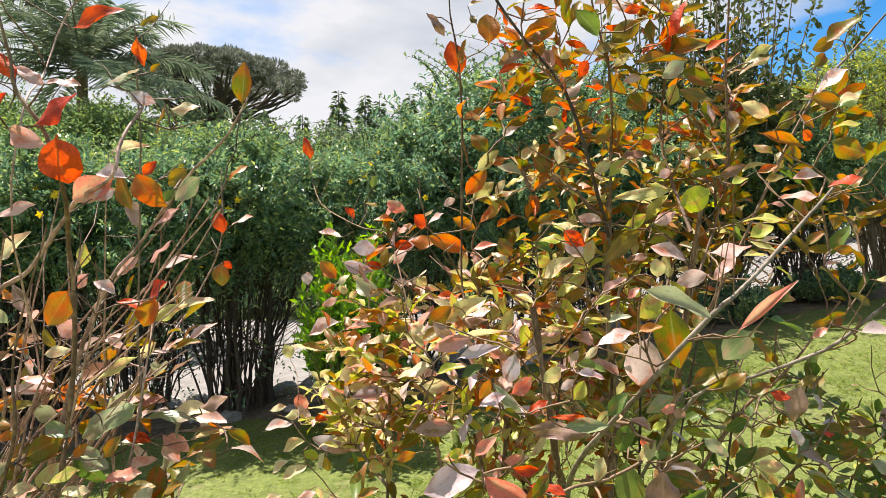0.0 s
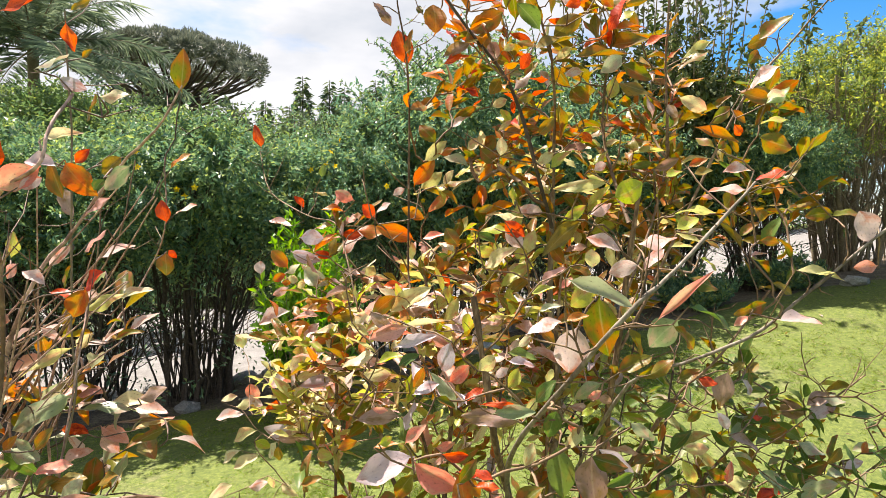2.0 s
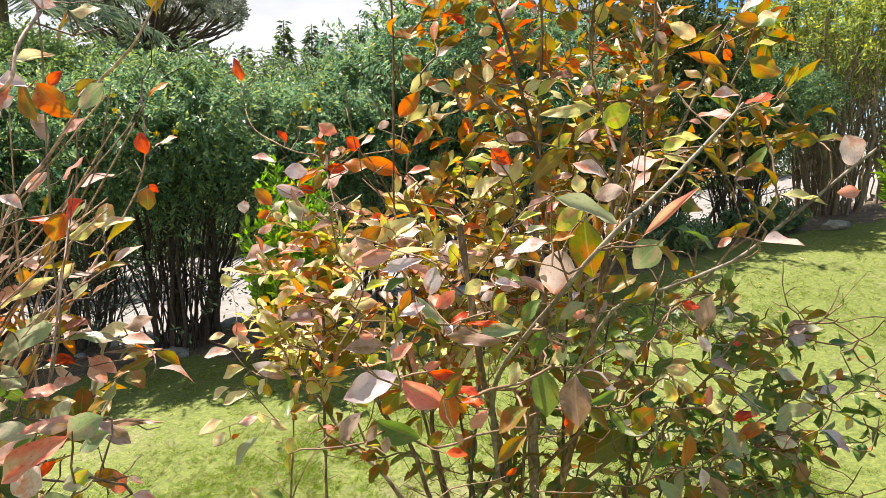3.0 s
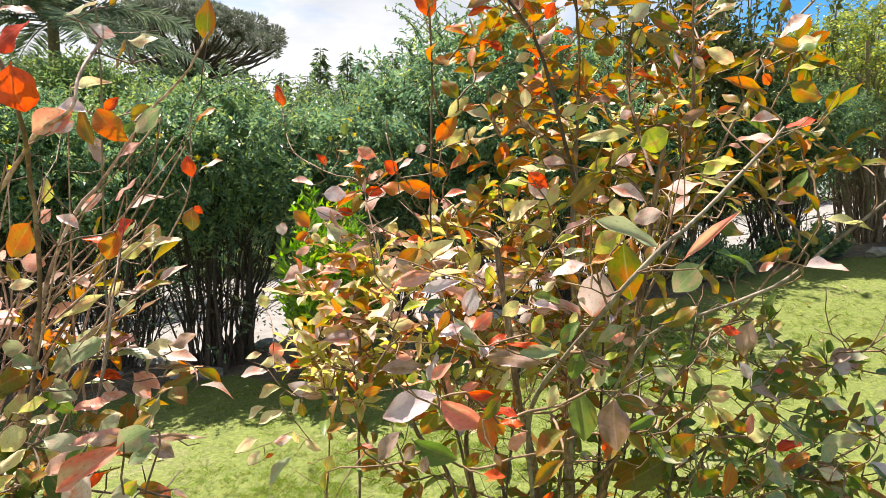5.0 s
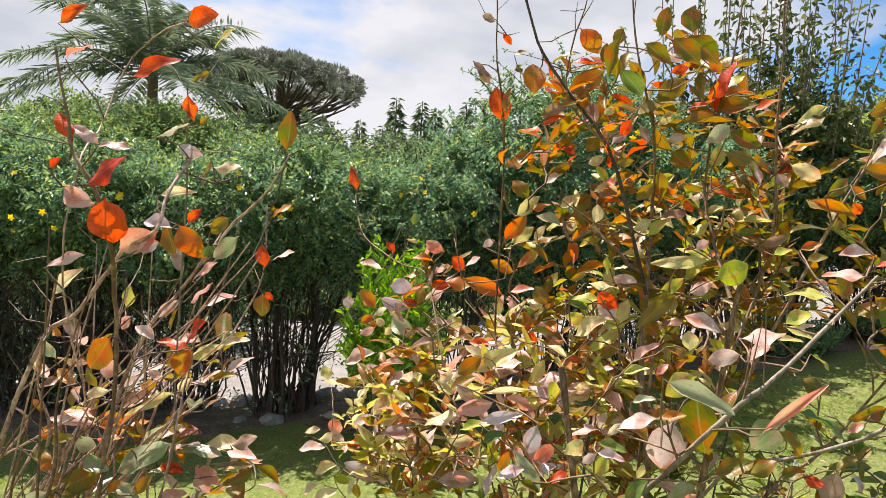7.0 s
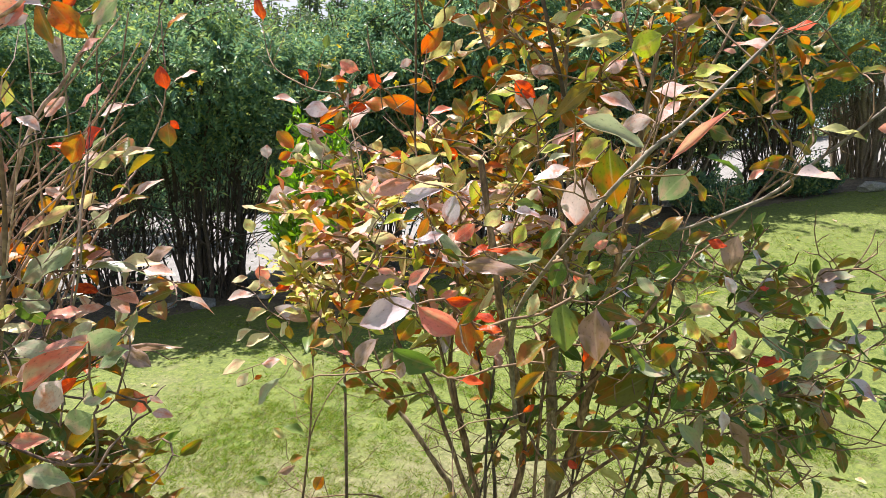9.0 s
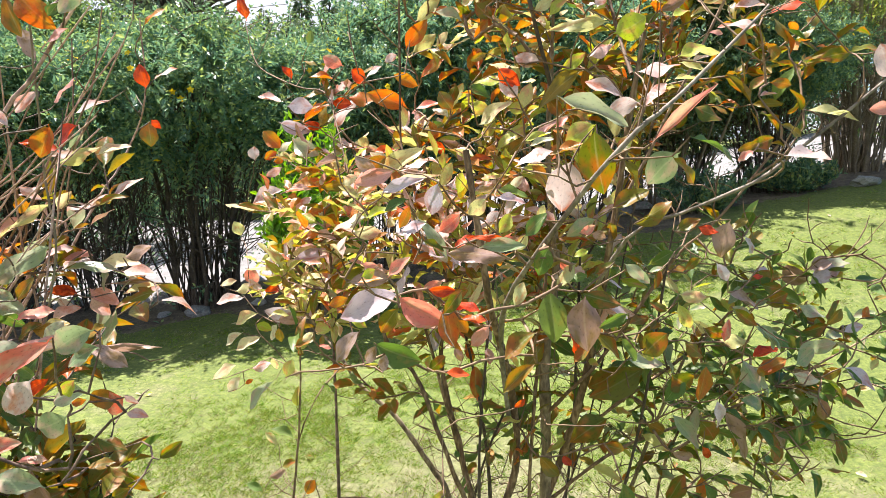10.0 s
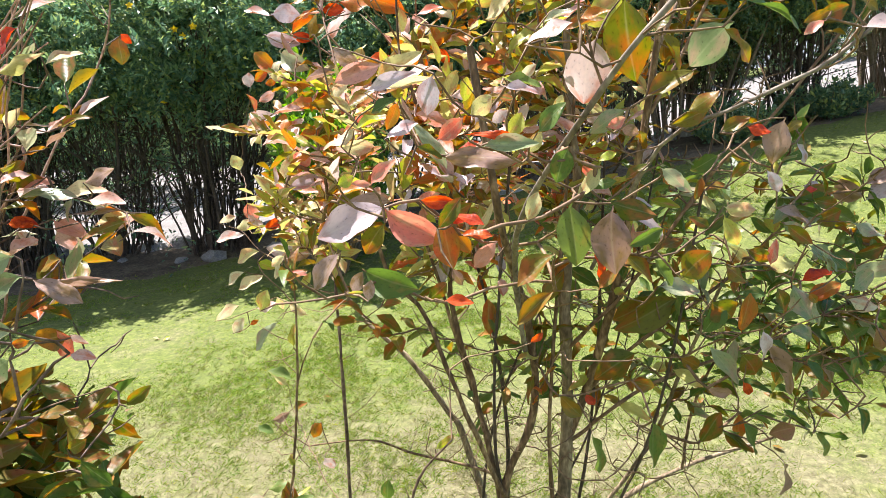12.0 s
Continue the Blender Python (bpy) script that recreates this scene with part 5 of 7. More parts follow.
TALL_LEAVES_32 = [
    (0.797, 1.497, 1.264, -18, 0.055, 60, 0.9, "S"),
    (0.285, 1.159, 1.261, -138, 0.057, 30, 0.66, "C"),
    (0.581, 1.359, 1.257, -28, 0.041, 0, 0.94, "O"),
    (-0.094, 1.624, 1.255, -27, 0.025, 0, 1.07, "S"),
    (0.667, 1.361, 1.254, -29, 0.046, 54, 0.9, "S"),
    (0.535, 1.315, 1.248, -36, 0.046, 46, 0.9, "O"),
    (-0.16, 1.768, 1.242, 18, 0.057, 65, 0.9, "C"),
    (0.7, 1.327, 1.238, 136, 0.04, 44, 0.9, "G"),
    (-0.369, 2.073, 1.236, 18, 0.043, 33, 0.9, "L"),
    (0.613, 1.359, 1.236, 75, 0.038, 0, 0.82, "K"),
    (0.613, 1.375, 1.234, 4, 0.048, 63, 1, "L"),
    (0.836, 1.468, 1.234, 55, 0.037, 0, 0.92, "C"),
]
TALL_LEAVES_33 = [
    (0.439, 1.274, 1.23, -10, 0.053, 48, 0.9, "S"),
    (-0.083, 1.337, 1.227, 23, 0.036, 44, 0.9, "C"),
    (0.842, 1.572, 1.221, -10, 0.052, 0, 0.83, "O"),
    (0.496, 1.242, 1.22, -45, 0.037, 0, 1.89, "O"),
    (0.961, 1.577, 1.22, 51, 0.028, 0, 1.15, "A"),
    (0.6, 1.3, 1.219, -69, 0.043, 32, 0.9, "O"),
    (0.63, 1.322, 1.216, -56, 0.066, 30, 0.85, "S"),
    (0.809, 1.5, 1.213, 20, 0.046, 0, 1, "O"),
    (0.664, 1.367, 1.209, 12, 0.05, 64, 0.9, "R"),
    (-0.416, 2.1, 1.208, -72, 0.051, 0, 1.5, "K"),
    (0.845, 1.489, 1.208, 0, 0.04, 56, 0.9, "S"),
    (0.588, 1.307, 1.205, 166, 0.037, 42, 0.9, "G"),
]
TALL_LEAVES_34 = [
    (0.653, 1.321, 1.204, -53, 0.02, 0, 0.98, "C"),
    (0.773, 1.434, 1.201, 10, 0.063, 0, 0.8, "S"),
    (0.913, 1.546, 1.2, 26, 0.039, 34, 0.9, "V"),
    (0.734, 1.363, 1.197, 29, 0.046, 0, 1.22, "S"),
    (0.649, 1.349, 1.193, -49, 0.069, 47, 0.9, "S"),
    (0.486, 1.242, 1.181, 51, 0.048, 0, 1.05, "G"),
    (-0.416, 2.1, 1.179, -50, 0.052, 0, 0.96, "P"),
    (0.676, 1.374, 1.177, 25, 0.056, 46, 0.9, "A"),
    (0.743, 1.386, 1.173, -12, 0.05, 46, 0.9, "W"),
    (0.57, 1.262, 1.172, -81, 0.047, 36, 0.9, "V"),
    (0.267, 1.238, 1.168, 45, 0.02, 0, 0.91, "R"),
    (-0.301, 2.022, 1.165, 38, 0.041, 0, 1.08, "C"),
]
TALL_LEAVES_35 = [
    (0.855, 1.435, 1.165, -37, 0.059, 45, 0.9, "V"),
    (0.553, 1.288, 1.163, 82, 0.052, 0, 0.8, "A"),
    (0.47, 1.439, 1.162, -140, 0.076, 0, 1.01, "O"),
    (-0.496, 2.098, 1.16, 23, 0.047, 36, 0.9, "W"),
    (-0.349, 2.022, 1.159, 24, 0.06, 0, 0.84, "R"),
    (0.507, 1.439, 1.156, -157, 0.109, 0, 0.8, "O"),
    (0.631, 1.32, 1.153, -16, 0.057, 39, 0.9, "S"),
    (-0.378, 2.022, 1.145, 10, 0.069, 72, 0.9, "L"),
    (0.825, 1.448, 1.145, 25, 0.035, 0, 1.26, "C"),
    (-0.454, 2.1, 1.144, 23, 0.056, 36, 0.9, "W"),
    (-0.246, 1.899, 1.129, 40, 0.055, 0, 1.19, "W"),
    (0.787, 1.385, 1.129, -64, 0.052, 0, 0.87, "M"),
]
TALL_LEAVES_36 = [
    (-0.434, 2.091, 1.126, -162, 0.081, 62, 0.9, "P"),
    (0.532, 1.338, 1.117, -51, 0.081, 30, 0.56, "S"),
    (0.726, 1.349, 1.111, -56, 0.061, 46, 0.9, "G"),
    (0.628, 1.37, 1.109, -65, 0.089, 30, 0.7, "M"),
    (0.582, 1.351, 1.1, -54, 0.046, 0, 1.39, "O"),
    (-0.108, 1.42, 1.089, 85, 0.037, 30, 0.9, "L"),
    (-0.39, 2.07, 1.084, -155, 0.074, 37, 0.9, "W"),
    (0.437, 1.392, 1.084, -146, 0.076, 0, 1.03, "O"),
    (0.68, 1.369, 1.083, -54, 0.064, 74, 0.9, "G"),
    (-0.27, 2.055, 1.082, 172, 0.103, 0, 0.79, "V"),
    (-0.313, 2.021, 1.082, 13, 0.082, 31, 0.9, "M"),
    (0.507, 1.387, 1.079, -35, 0.04, 0, 1.11, "C"),
]
TALL_LEAVES_37 = [
    (-0.196, 1.795, 1.072, 61, 0.039, 0, 0.83, "L"),
    (0.102, 1.009, 1.07, -82, 0.03, 0, 0.95, "G"),
    (0.423, 1.334, 1.067, -23, 0.034, 0, 1.24, "C"),
    (0.146, 1.15, 1.066, 33, 0.027, 0, 0.79, "L"),
    (0.582, 1.337, 1.063, -60, 0.032, 0, 0.81, "R"),
    (-0.328, 2.051, 1.059, -123, 0.064, 37, 0.9, "W"),
    (-0.387, 2.059, 1.058, -25, 0.047, 0, 1.19, "L"),
    (-0.315, 2.027, 1.056, -87, 0.04, 0, 1.08, "C"),
    (0.314, 1.31, 1.053, -44, 0.045, 0, 0.96, "C"),
    (0.198, 0.851, 1.045, 93, 0.036, 0, 1.86, "K"),
    (0.356, 1.336, 1.044, -58, 0.022, 0, 1.15, "R"),
    (0.543, 1.364, 1.04, -18, 0.041, 0, 0.78, "M"),
]
TALL_LEAVES_38 = [
    (0.067, 1.046, 1.04, 99, 0.024, 0, 0.89, "G"),
    (0.133, 0.949, 1.037, -86, 0.051, 0, 1.21, "G"),
    (-0.435, 2.068, 1.028, -144, 0.057, 38, 0.9, "W"),
    (-0.117, 1.42, 1.028, 157, 0.043, 68, 0.9, "G"),
    (0.439, 1.28, 1.026, -86, 0.069, 45, 1, "G"),
    (0.76, 1.467, 1.026, -42, 0.045, 42, 0.9, "M"),
    (-0.377, 2.048, 1.025, -147, 0.072, 44, 0.9, "W"),
    (0.355, 1.265, 1.015, -66, 0.061, 55, 1, "G"),
    (0.081, 1.15, 0.995, 80, 0.027, 0, 1.13, "G"),
    (0.086, 1.15, 0.99, -75, 0.046, 0, 1.06, "G"),
    (0.604, 1.375, 0.976, -63, 0.07, 60, 1, "G"),
    (-0.128, 1.15, 0.974, 48, 0.028, 0, 1.16, "L"),
]
TALL_LEAVES_39 = [
    (-0.125, 1.15, 0.969, 30, 0.062, 74, 0.9, "S"),
    (-0.121, 1.15, 0.967, 1, 0.045, 66, 0.9, "S"),
    (-0.005, 1.034, 0.953, 63, 0.025, 42, 0.9, "G"),
    (-0.36, 2.095, 0.947, -73, 0.042, 0, 0.92, "W"),
    (0.629, 1.46, 0.944, -82, 0.049, 0, 0.85, "A"),
    (-0.127, 1.15, 0.933, -25, 0.021, 0, 1.07, "G"),
    (0.124, 1.12, 0.931, -89, 0.1, 0, 0.83, "G"),
    (0.717, 1.449, 0.93, -153, 0.041, 0, 1.54, "M"),
    (0.074, 1.127, 0.929, -88, 0.028, 0, 1.66, "G"),
    (-0.411, 2.081, 0.924, 20, 0.058, 39, 0.9, "P"),
    (-0.263, 2.027, 0.923, 157, 0.06, 0, 0.92, "W"),
    (0.66, 1.354, 0.92, -70, 0.068, 66, 1, "M"),
]
TALL_LEAVES_40 = [
    (-0.494, 2, 0.92, 40, 0.076, 47, 0.9, "W"),
    (0.555, 1.42, 0.919, 57, 0.061, 0, 1.02, "O"),
    (0.106, 1.12, 0.912, -123, 0.074, 0, 0.95, "S"),
    (-0.16, 1.15, 0.905, 113, 0.025, 0, 1.83, "S"),
    (-0.344, 2.027, 0.899, -135, 0.098, 58, 0.9, "S"),
    (0.179, 1.08, 0.89, -112, 0.04, 0, 1.7, "G"),
    (-0.127, 1.15, 0.888, 97, 0.042, 0, 1.03, "G"),
    (0.084, 1.15, 0.888, 141, 0.032, 0, 1.16, "S"),
    (-0.137, 1.15, 0.887, -113, 0.038, 0, 1.53, "S"),
    (-0.428, 2.061, 0.884, 26, 0.025, 0, 1.01, "A"),
    (0.795, 1.525, 0.874, -50, 0.061, 44, 1, "G"),
    (-0.128, 1.42, 0.867, 98, 0.021, 0, 1.04, "L"),
]
TALL_LEAVES_41 = [
    (-0.482, 2.068, 0.858, 48, 0.05, 0, 1.09, "W"),
    (-0.221, 1.6, 0.854, 26, 0.039, 0, 0.79, "M"),
    (-0.125, 1.6, 0.847, -120, 0.036, 0, 1.2, "A"),
    (-0.135, 1.42, 0.786, 17, 0.039, 67, 0.9, "G"),
    (-0.122, 1.6, 0.769, -63, 0.034, 0, 1.35, "P"),
    (0.411, 1.281, 0.761, 72, 0.047, 0, 0.77, "S"),
    (-0.207, 1.51, 0.76, 22, 0.04, 57, 0.9, "G"),
    (0.445, 1.262, 0.755, 15, 0.041, 62, 0.9, "G"),
    (-0.155, 1.42, 0.748, 174, 0.037, 54, 0.9, "G"),
    (0.494, 1.307, 0.747, 121, 0.044, 41, 0.9, "C"),
    (-0.158, 1.42, 0.724, -165, 0.058, 64, 0.9, "G"),
    (-0.154, 1.42, 0.724, 20, 0.03, 0, 0.92, "G"),
]
TALL_LEAVES_42 = [
    (-0.246, 1.489, 0.706, -87, 0.037, 0, 1.42, "O"),
    (-0.349, 2.075, 0.701, 144, 0.044, 35, 0.9, "L"),
    (-0.249, 1.437, 0.696, -89, 0.047, 0, 1.53, "G"),
    (-0.31, 1.514, 0.69, -13, 0.031, 33, 0.9, "O"),
    (-0.158, 1.42, 0.675, 7, 0.039, 59, 0.9, "G"),
    (0.57, 1.406, 0.666, -14, 0.056, 65, 0.9, "G"),
    (-0.33, 2.058, 0.636, 26, 0.048, 50, 0.9, "O"),
    (-0.173, 1.42, 0.629, 126, 0.044, 0, 0.82, "G"),
    (-0.206, 1.475, 0.622, -88, 0.047, 0, 1.12, "G"),
    (-0.392, 2.05, 0.564, 149, 0.049, 53, 0.9, "G"),
]
TALL_LEAVES = [*TALL_LEAVES_1, *TALL_LEAVES_2, *TALL_LEAVES_3, *TALL_LEAVES_4, *TALL_LEAVES_5, *TALL_LEAVES_6, *TALL_LEAVES_7, *TALL_LEAVES_8, *TALL_LEAVES_9, *TALL_LEAVES_10, *TALL_LEAVES_11, *TALL_LEAVES_12, *TALL_LEAVES_13, *TALL_LEAVES_14, *TALL_LEAVES_15, *TALL_LEAVES_16, *TALL_LEAVES_17, *TALL_LEAVES_18, *TALL_LEAVES_19, *TALL_LEAVES_20, *TALL_LEAVES_21, *TALL_LEAVES_22, *TALL_LEAVES_23, *TALL_LEAVES_24, *TALL_LEAVES_25, *TALL_LEAVES_26, *TALL_LEAVES_27, *TALL_LEAVES_28, *TALL_LEAVES_29, *TALL_LEAVES_30, *TALL_LEAVES_31, *TALL_LEAVES_32, *TALL_LEAVES_33, *TALL_LEAVES_34, *TALL_LEAVES_35, *TALL_LEAVES_36, *TALL_LEAVES_37, *TALL_LEAVES_38, *TALL_LEAVES_39, *TALL_LEAVES_40, *TALL_LEAVES_41, *TALL_LEAVES_42]

LOW_LEAVES_1 = [
    (-0.584, 1.17, 2.019, 38, 0.049, 0, 0.81, "R"),
    (-0.274, 1.002, 1.962, 12, 0.038, 0, 1.2, "R"),
    (-0.474, 1.196, 1.947, 23, 0.076, 30, 0.83, "R"),
    (-0.264, 1.049, 1.944, 60, 0.039, 47, 0.9, "L"),
    (-0.461, 1.04, 1.928, 40, 0.039, 71, 0.9, "K"),
    (-0.336, 1.126, 1.923, 33, 0.027, 0, 0.78, "C"),
    (-0.324, 1.096, 1.896, -77, 0.035, 62, 0.9, "R"),
    (-0.332, 1.144, 1.866, 36, 0.019, 0, 0.81, "C"),
    (-0.263, 1.293, 1.857, 89, 0.062, 0, 0.89, "O"),
    (-0.361, 1.094, 1.84, 37, 0.043, 62, 0.9, "S"),
    (-0.399, 0.982, 1.83, -24, 0.036, 42, 0.9, "P"),
    (-0.334, 1.099, 1.829, -25, 0.033, 0, 0.99, "V"),
]
LOW_LEAVES_2 = [
    (-0.389, 0.967, 1.812, 116, 0.039, 48, 0.9, "R"),
    (-0.292, 1.105, 1.811, -121, 0.039, 53, 0.9, "C"),
    (-0.337, 0.947, 1.803, 10, 0.035, 49, 0.9, "P"),
    (-0.249, 1.04, 1.795, 7, 0.034, 34, 0.9, "W"),
    (-0.362, 0.906, 1.772, 36, 0.019, 0, 0.88, "R"),
    (-0.419, 1.196, 1.767, 5, 0.063, 30, 0.46, "W"),
    (-0.351, 0.949, 1.761, 40, 0.056, 30, 0.81, "R"),
    (-0.374, 0.943, 1.754, -24, 0.045, 0, 0.97, "P"),
    (-0.351, 1.452, 1.753, 49, 0.043, 41, 0.9, "A"),
    (-0.31, 0.925, 1.741, -85, 0.047, 0, 1.92, "R"),
    (-0.288, 1.16, 1.736, -142, 0.034, 0, 1.19, "C"),
    (-0.347, 1.155, 1.728, 51, 0.026, 0, 1.08, "R"),
]
LOW_LEAVES_3 = [
    (-0.369, 1.131, 1.726, -64, 0.05, 0, 0.78, "C"),
    (-0.315, 1.081, 1.721, -48, 0.057, 0, 1.06, "A"),
    (-0.334, 1.087, 1.718, 170, 0.045, 32, 0.9, "V"),
    (-0.32, 1.034, 1.71, -151, 0.051, 0, 1.19, "K"),
    (-0.196, 1.002, 1.71, -143, 0.044, 0, 0.89, "S"),
    (-0.241, 1.03, 1.698, -121, 0.016, 0, 1.51, "G"),
    (-0.337, 1.027, 1.688, 28, 0.026, 0, 1.2, "P"),
    (-0.381, 1.538, 1.671, 32, 0.049, 66, 0.9, "P"),
    (-0.432, 0.993, 1.662, 26, 0.05, 30, 0.61, "P"),
    (-0.349, 1.149, 1.657, 117, 0.046, 0, 0.93, "M"),
    (-0.401, 1.539, 1.656, 101, 0.044, 0, 1.2, "R"),
    (-0.274, 1.049, 1.654, 50, 0.038, 49, 1, "P"),
]
LOW_LEAVES_4 = [
    (-0.335, 1.205, 1.638, -144, 0.047, 56, 0.9, "P"),
    (-0.351, 1.147, 1.617, -135, 0.038, 0, 0.81, "P"),
    (-0.576, 1.184, 1.608, 38, 0.068, 30, 0.73, "W"),
    (-0.422, 1.133, 1.602, 85, 0.035, 0, 0.87, "L"),
    (-0.422, 1.598, 1.598, -45, 0.023, 0, 1.25, "R"),
    (-0.385, 1.287, 1.597, 24, 0.054, 62, 0.9, "P"),
    (-0.394, 1.106, 1.594, -130, 0.025, 0, 1.08, "P"),
    (-0.426, 1.598, 1.592, -91, 0.046, 0, 1.48, "C"),
    (-0.357, 1.011, 1.579, -127, 0.051, 0, 1.3, "A"),
    (-0.355, 1.235, 1.576, -149, 0.057, 41, 0.9, "R"),
    (-0.334, 1.066, 1.572, 148, 0.032, 45, 0.9, "P"),
    (-0.266, 1.035, 1.57, -115, 0.038, 0, 1.29, "A"),
]
LOW_LEAVES_5 = [
    (-0.49, 1.095, 1.561, 152, 0.03, 0, 0.85, "A"),
    (-0.389, 1.167, 1.553, 1, 0.047, 62, 0.9, "R"),
    (-0.343, 1.264, 1.537, 16, 0.048, 60, 0.9, "W"),
    (-0.415, 1.076, 1.53, -14, 0.029, 0, 1.56, "P"),
    (-0.429, 1.071, 1.528, -64, 0.03, 0, 0.82, "C"),
    (-0.508, 1.108, 1.528, 128, 0.037, 0, 0.9, "S"),
    (-0.368, 1.208, 1.526, 24, 0.064, 30, 0.52, "L"),
    (-0.407, 1.043, 1.5, 13, 0.031, 0, 0.85, "W"),
    (-0.462, 1.259, 1.488, -31, 0.035, 0, 0.83, "P"),
    (-0.419, 1.112, 1.486, 45, 0.045, 67, 0.9, "M"),
    (-0.517, 1.157, 1.479, 145, 0.039, 32, 0.9, "A"),
    (-0.391, 1.215, 1.467, -157, 0.11, 30, 0.28, "W"),
]
LOW_LEAVES_6 = [
    (-0.411, 1.264, 1.457, 45, 0.038, 0, 0.84, "W"),
    (-0.508, 1.093, 1.457, 143, 0.025, 0, 0.84, "A"),
    (-0.487, 1.105, 1.456, 6, 0.048, 73, 0.9, "K"),
    (-0.43, 1.106, 1.44, 16, 0.025, 33, 0.9, "A"),
    (-0.455, 1.13, 1.433, 172, 0.089, 30, 0.32, "P"),
    (-0.545, 1.177, 1.422, 27, 0.042, 0, 0.94, "L"),
    (-0.337, 1.118, 1.421, -153, 0.089, 30, 0.74, "S"),
    (-0.486, 1.085, 1.419, 19, 0.037, 41, 0.9, "C"),
    (-0.541, 1.128, 1.408, 29, 0.025, 0, 1.11, "A"),
    (-0.493, 1.14, 1.406, -15, 0.035, 0, 1.29, "S"),
    (-0.463, 1.057, 1.406, 164, 0.033, 35, 0.9, "C"),
    (-0.443, 1.094, 1.399, -12, 0.045, 32, 0.9, "S"),
]
LOW_LEAVES_7 = [
    (-0.534, 1.168, 1.399, 166, 0.041, 49, 0.9, "O"),
    (-0.502, 1.198, 1.391, 10, 0.041, 67, 0.9, "A"),
    (-0.305, 1.245, 1.389, 25, 0.044, 37, 0.9, "M"),
    (-0.153, 0.832, 1.389, -141, 0.077, 30, 0.6, "K"),
    (-0.458, 1.297, 1.387, 28, 0.053, 0, 0.85, "O"),
    (-0.504, 1.089, 1.38, 21, 0.03, 0, 0.85, "A"),
    (-0.44, 1.316, 1.374, 9, 0.046, 55, 0.9, "K"),
    (-0.165, 0.914, 1.374, -154, 0.043, 0, 1.24, "S"),
    (-0.453, 1.315, 1.367, 19, 0.045, 0, 1.48, "O"),
    (-0.376, 1.3, 1.366, -1, 0.062, 57, 0.9, "W"),
    (-0.391, 1.075, 1.365, 52, 0.024, 0, 0.88, "A"),
    (-0.461, 1.087, 1.361, 26, 0.048, 0, 1.24, "O"),
]
LOW_LEAVES_8 = [
    (-0.37, 1.095, 1.361, 153, 0.027, 0, 0.93, "S"),
    (-0.364, 1.093, 1.361, 52, 0.034, 0, 0.83, "C"),
    (-0.16, 0.914, 1.357, -159, 0.039, 34, 0.9, "S"),
    (-0.406, 1.111, 1.355, -11, 0.046, 39, 0.9, "S"),
    (-0.348, 1.316, 1.352, -6, 0.056, 63, 0.9, "P"),
    (-0.508, 1.107, 1.35, 22, 0.045, 42, 0.9, "C"),
    (-0.332, 1.047, 1.349, 23, 0.043, 51, 0.9, "K"),
    (-0.342, 0.973, 1.349, -139, 0.041, 0, 1.17, "W"),
    (-0.416, 1.111, 1.348, -36, 0.052, 0, 1, "G"),
    (-0.473, 1.095, 1.347, 22, 0.054, 41, 0.9, "O"),
    (-0.515, 1.095, 1.345, -21, 0.039, 44, 0.9, "O"),
    (-0.402, 1.045, 1.344, 32, 0.041, 48, 0.9, "L"),
]
LOW_LEAVES_9 = [
    (-0.255, 0.954, 1.343, 6, 0.03, 0, 0.79, "M"),
    (-0.376, 0.974, 1.337, -135, 0.071, 30, 0.59, "W"),
    (-0.381, 1.037, 1.337, 12, 0.035, 54, 0.9, "W"),
    (-0.315, 1.047, 1.337, 13, 0.046, 54, 0.9, "C"),
    (-0.513, 1.073, 1.336, 30, 0.038, 0, 1.2, "S"),
    (-0.434, 1.273, 1.335, -18, 0.035, 35, 0.9, "R"),
    (-0.371, 1.292, 1.335, 9, 0.08, 30, 0.16, "M"),
    (-0.281, 1.012, 1.333, 40, 0.033, 0, 1.03, "S"),
    (-0.33, 0.988, 1.332, -8, 0.049, 30, 0.88, "S"),
    (-0.294, 0.984, 1.33, 18, 0.06, 30, 0.51, "K"),
    (-0.441, 1.273, 1.329, 3, 0.034, 32, 0.9, "R"),
    (-0.391, 1.297, 1.328, -29, 0.05, 44, 0.9, "P"),
]
LOW_LEAVES_10 = [
    (-0.172, 0.874, 1.327, 45, 0.02, 0, 1.36, "L"),
    (-0.411, 0.957, 1.327, 44, 0.03, 35, 0.9, "C"),
    (-0.292, 1.345, 1.327, -168, 0.08, 30, 0.23, "W"),
    (-0.46, 1.047, 1.326, 10, 0.04, 58, 0.9, "W"),
    (-0.333, 1.047, 1.326, 32, 0.038, 50, 0.9, "O"),
    (-0.438, 1.077, 1.323, 53, 0.044, 0, 1.08, "W"),
    (-0.43, 1.273, 1.318, -40, 0.031, 0, 1, "P"),
    (-0.242, 0.94, 1.318, 142, 0.024, 0, 0.89, "G"),
    (-0.239, 0.926, 1.318, -135, 0.052, 0, 1.1, "P"),
    (-0.275, 0.94, 1.316, 48, 0.036, 43, 0.9, "G"),
    (-0.28, 1.133, 1.314, -164, 0.035, 51, 0.9, "C"),
    (-0.391, 1.297, 1.313, -51, 0.038, 0, 1.45, "P"),
]
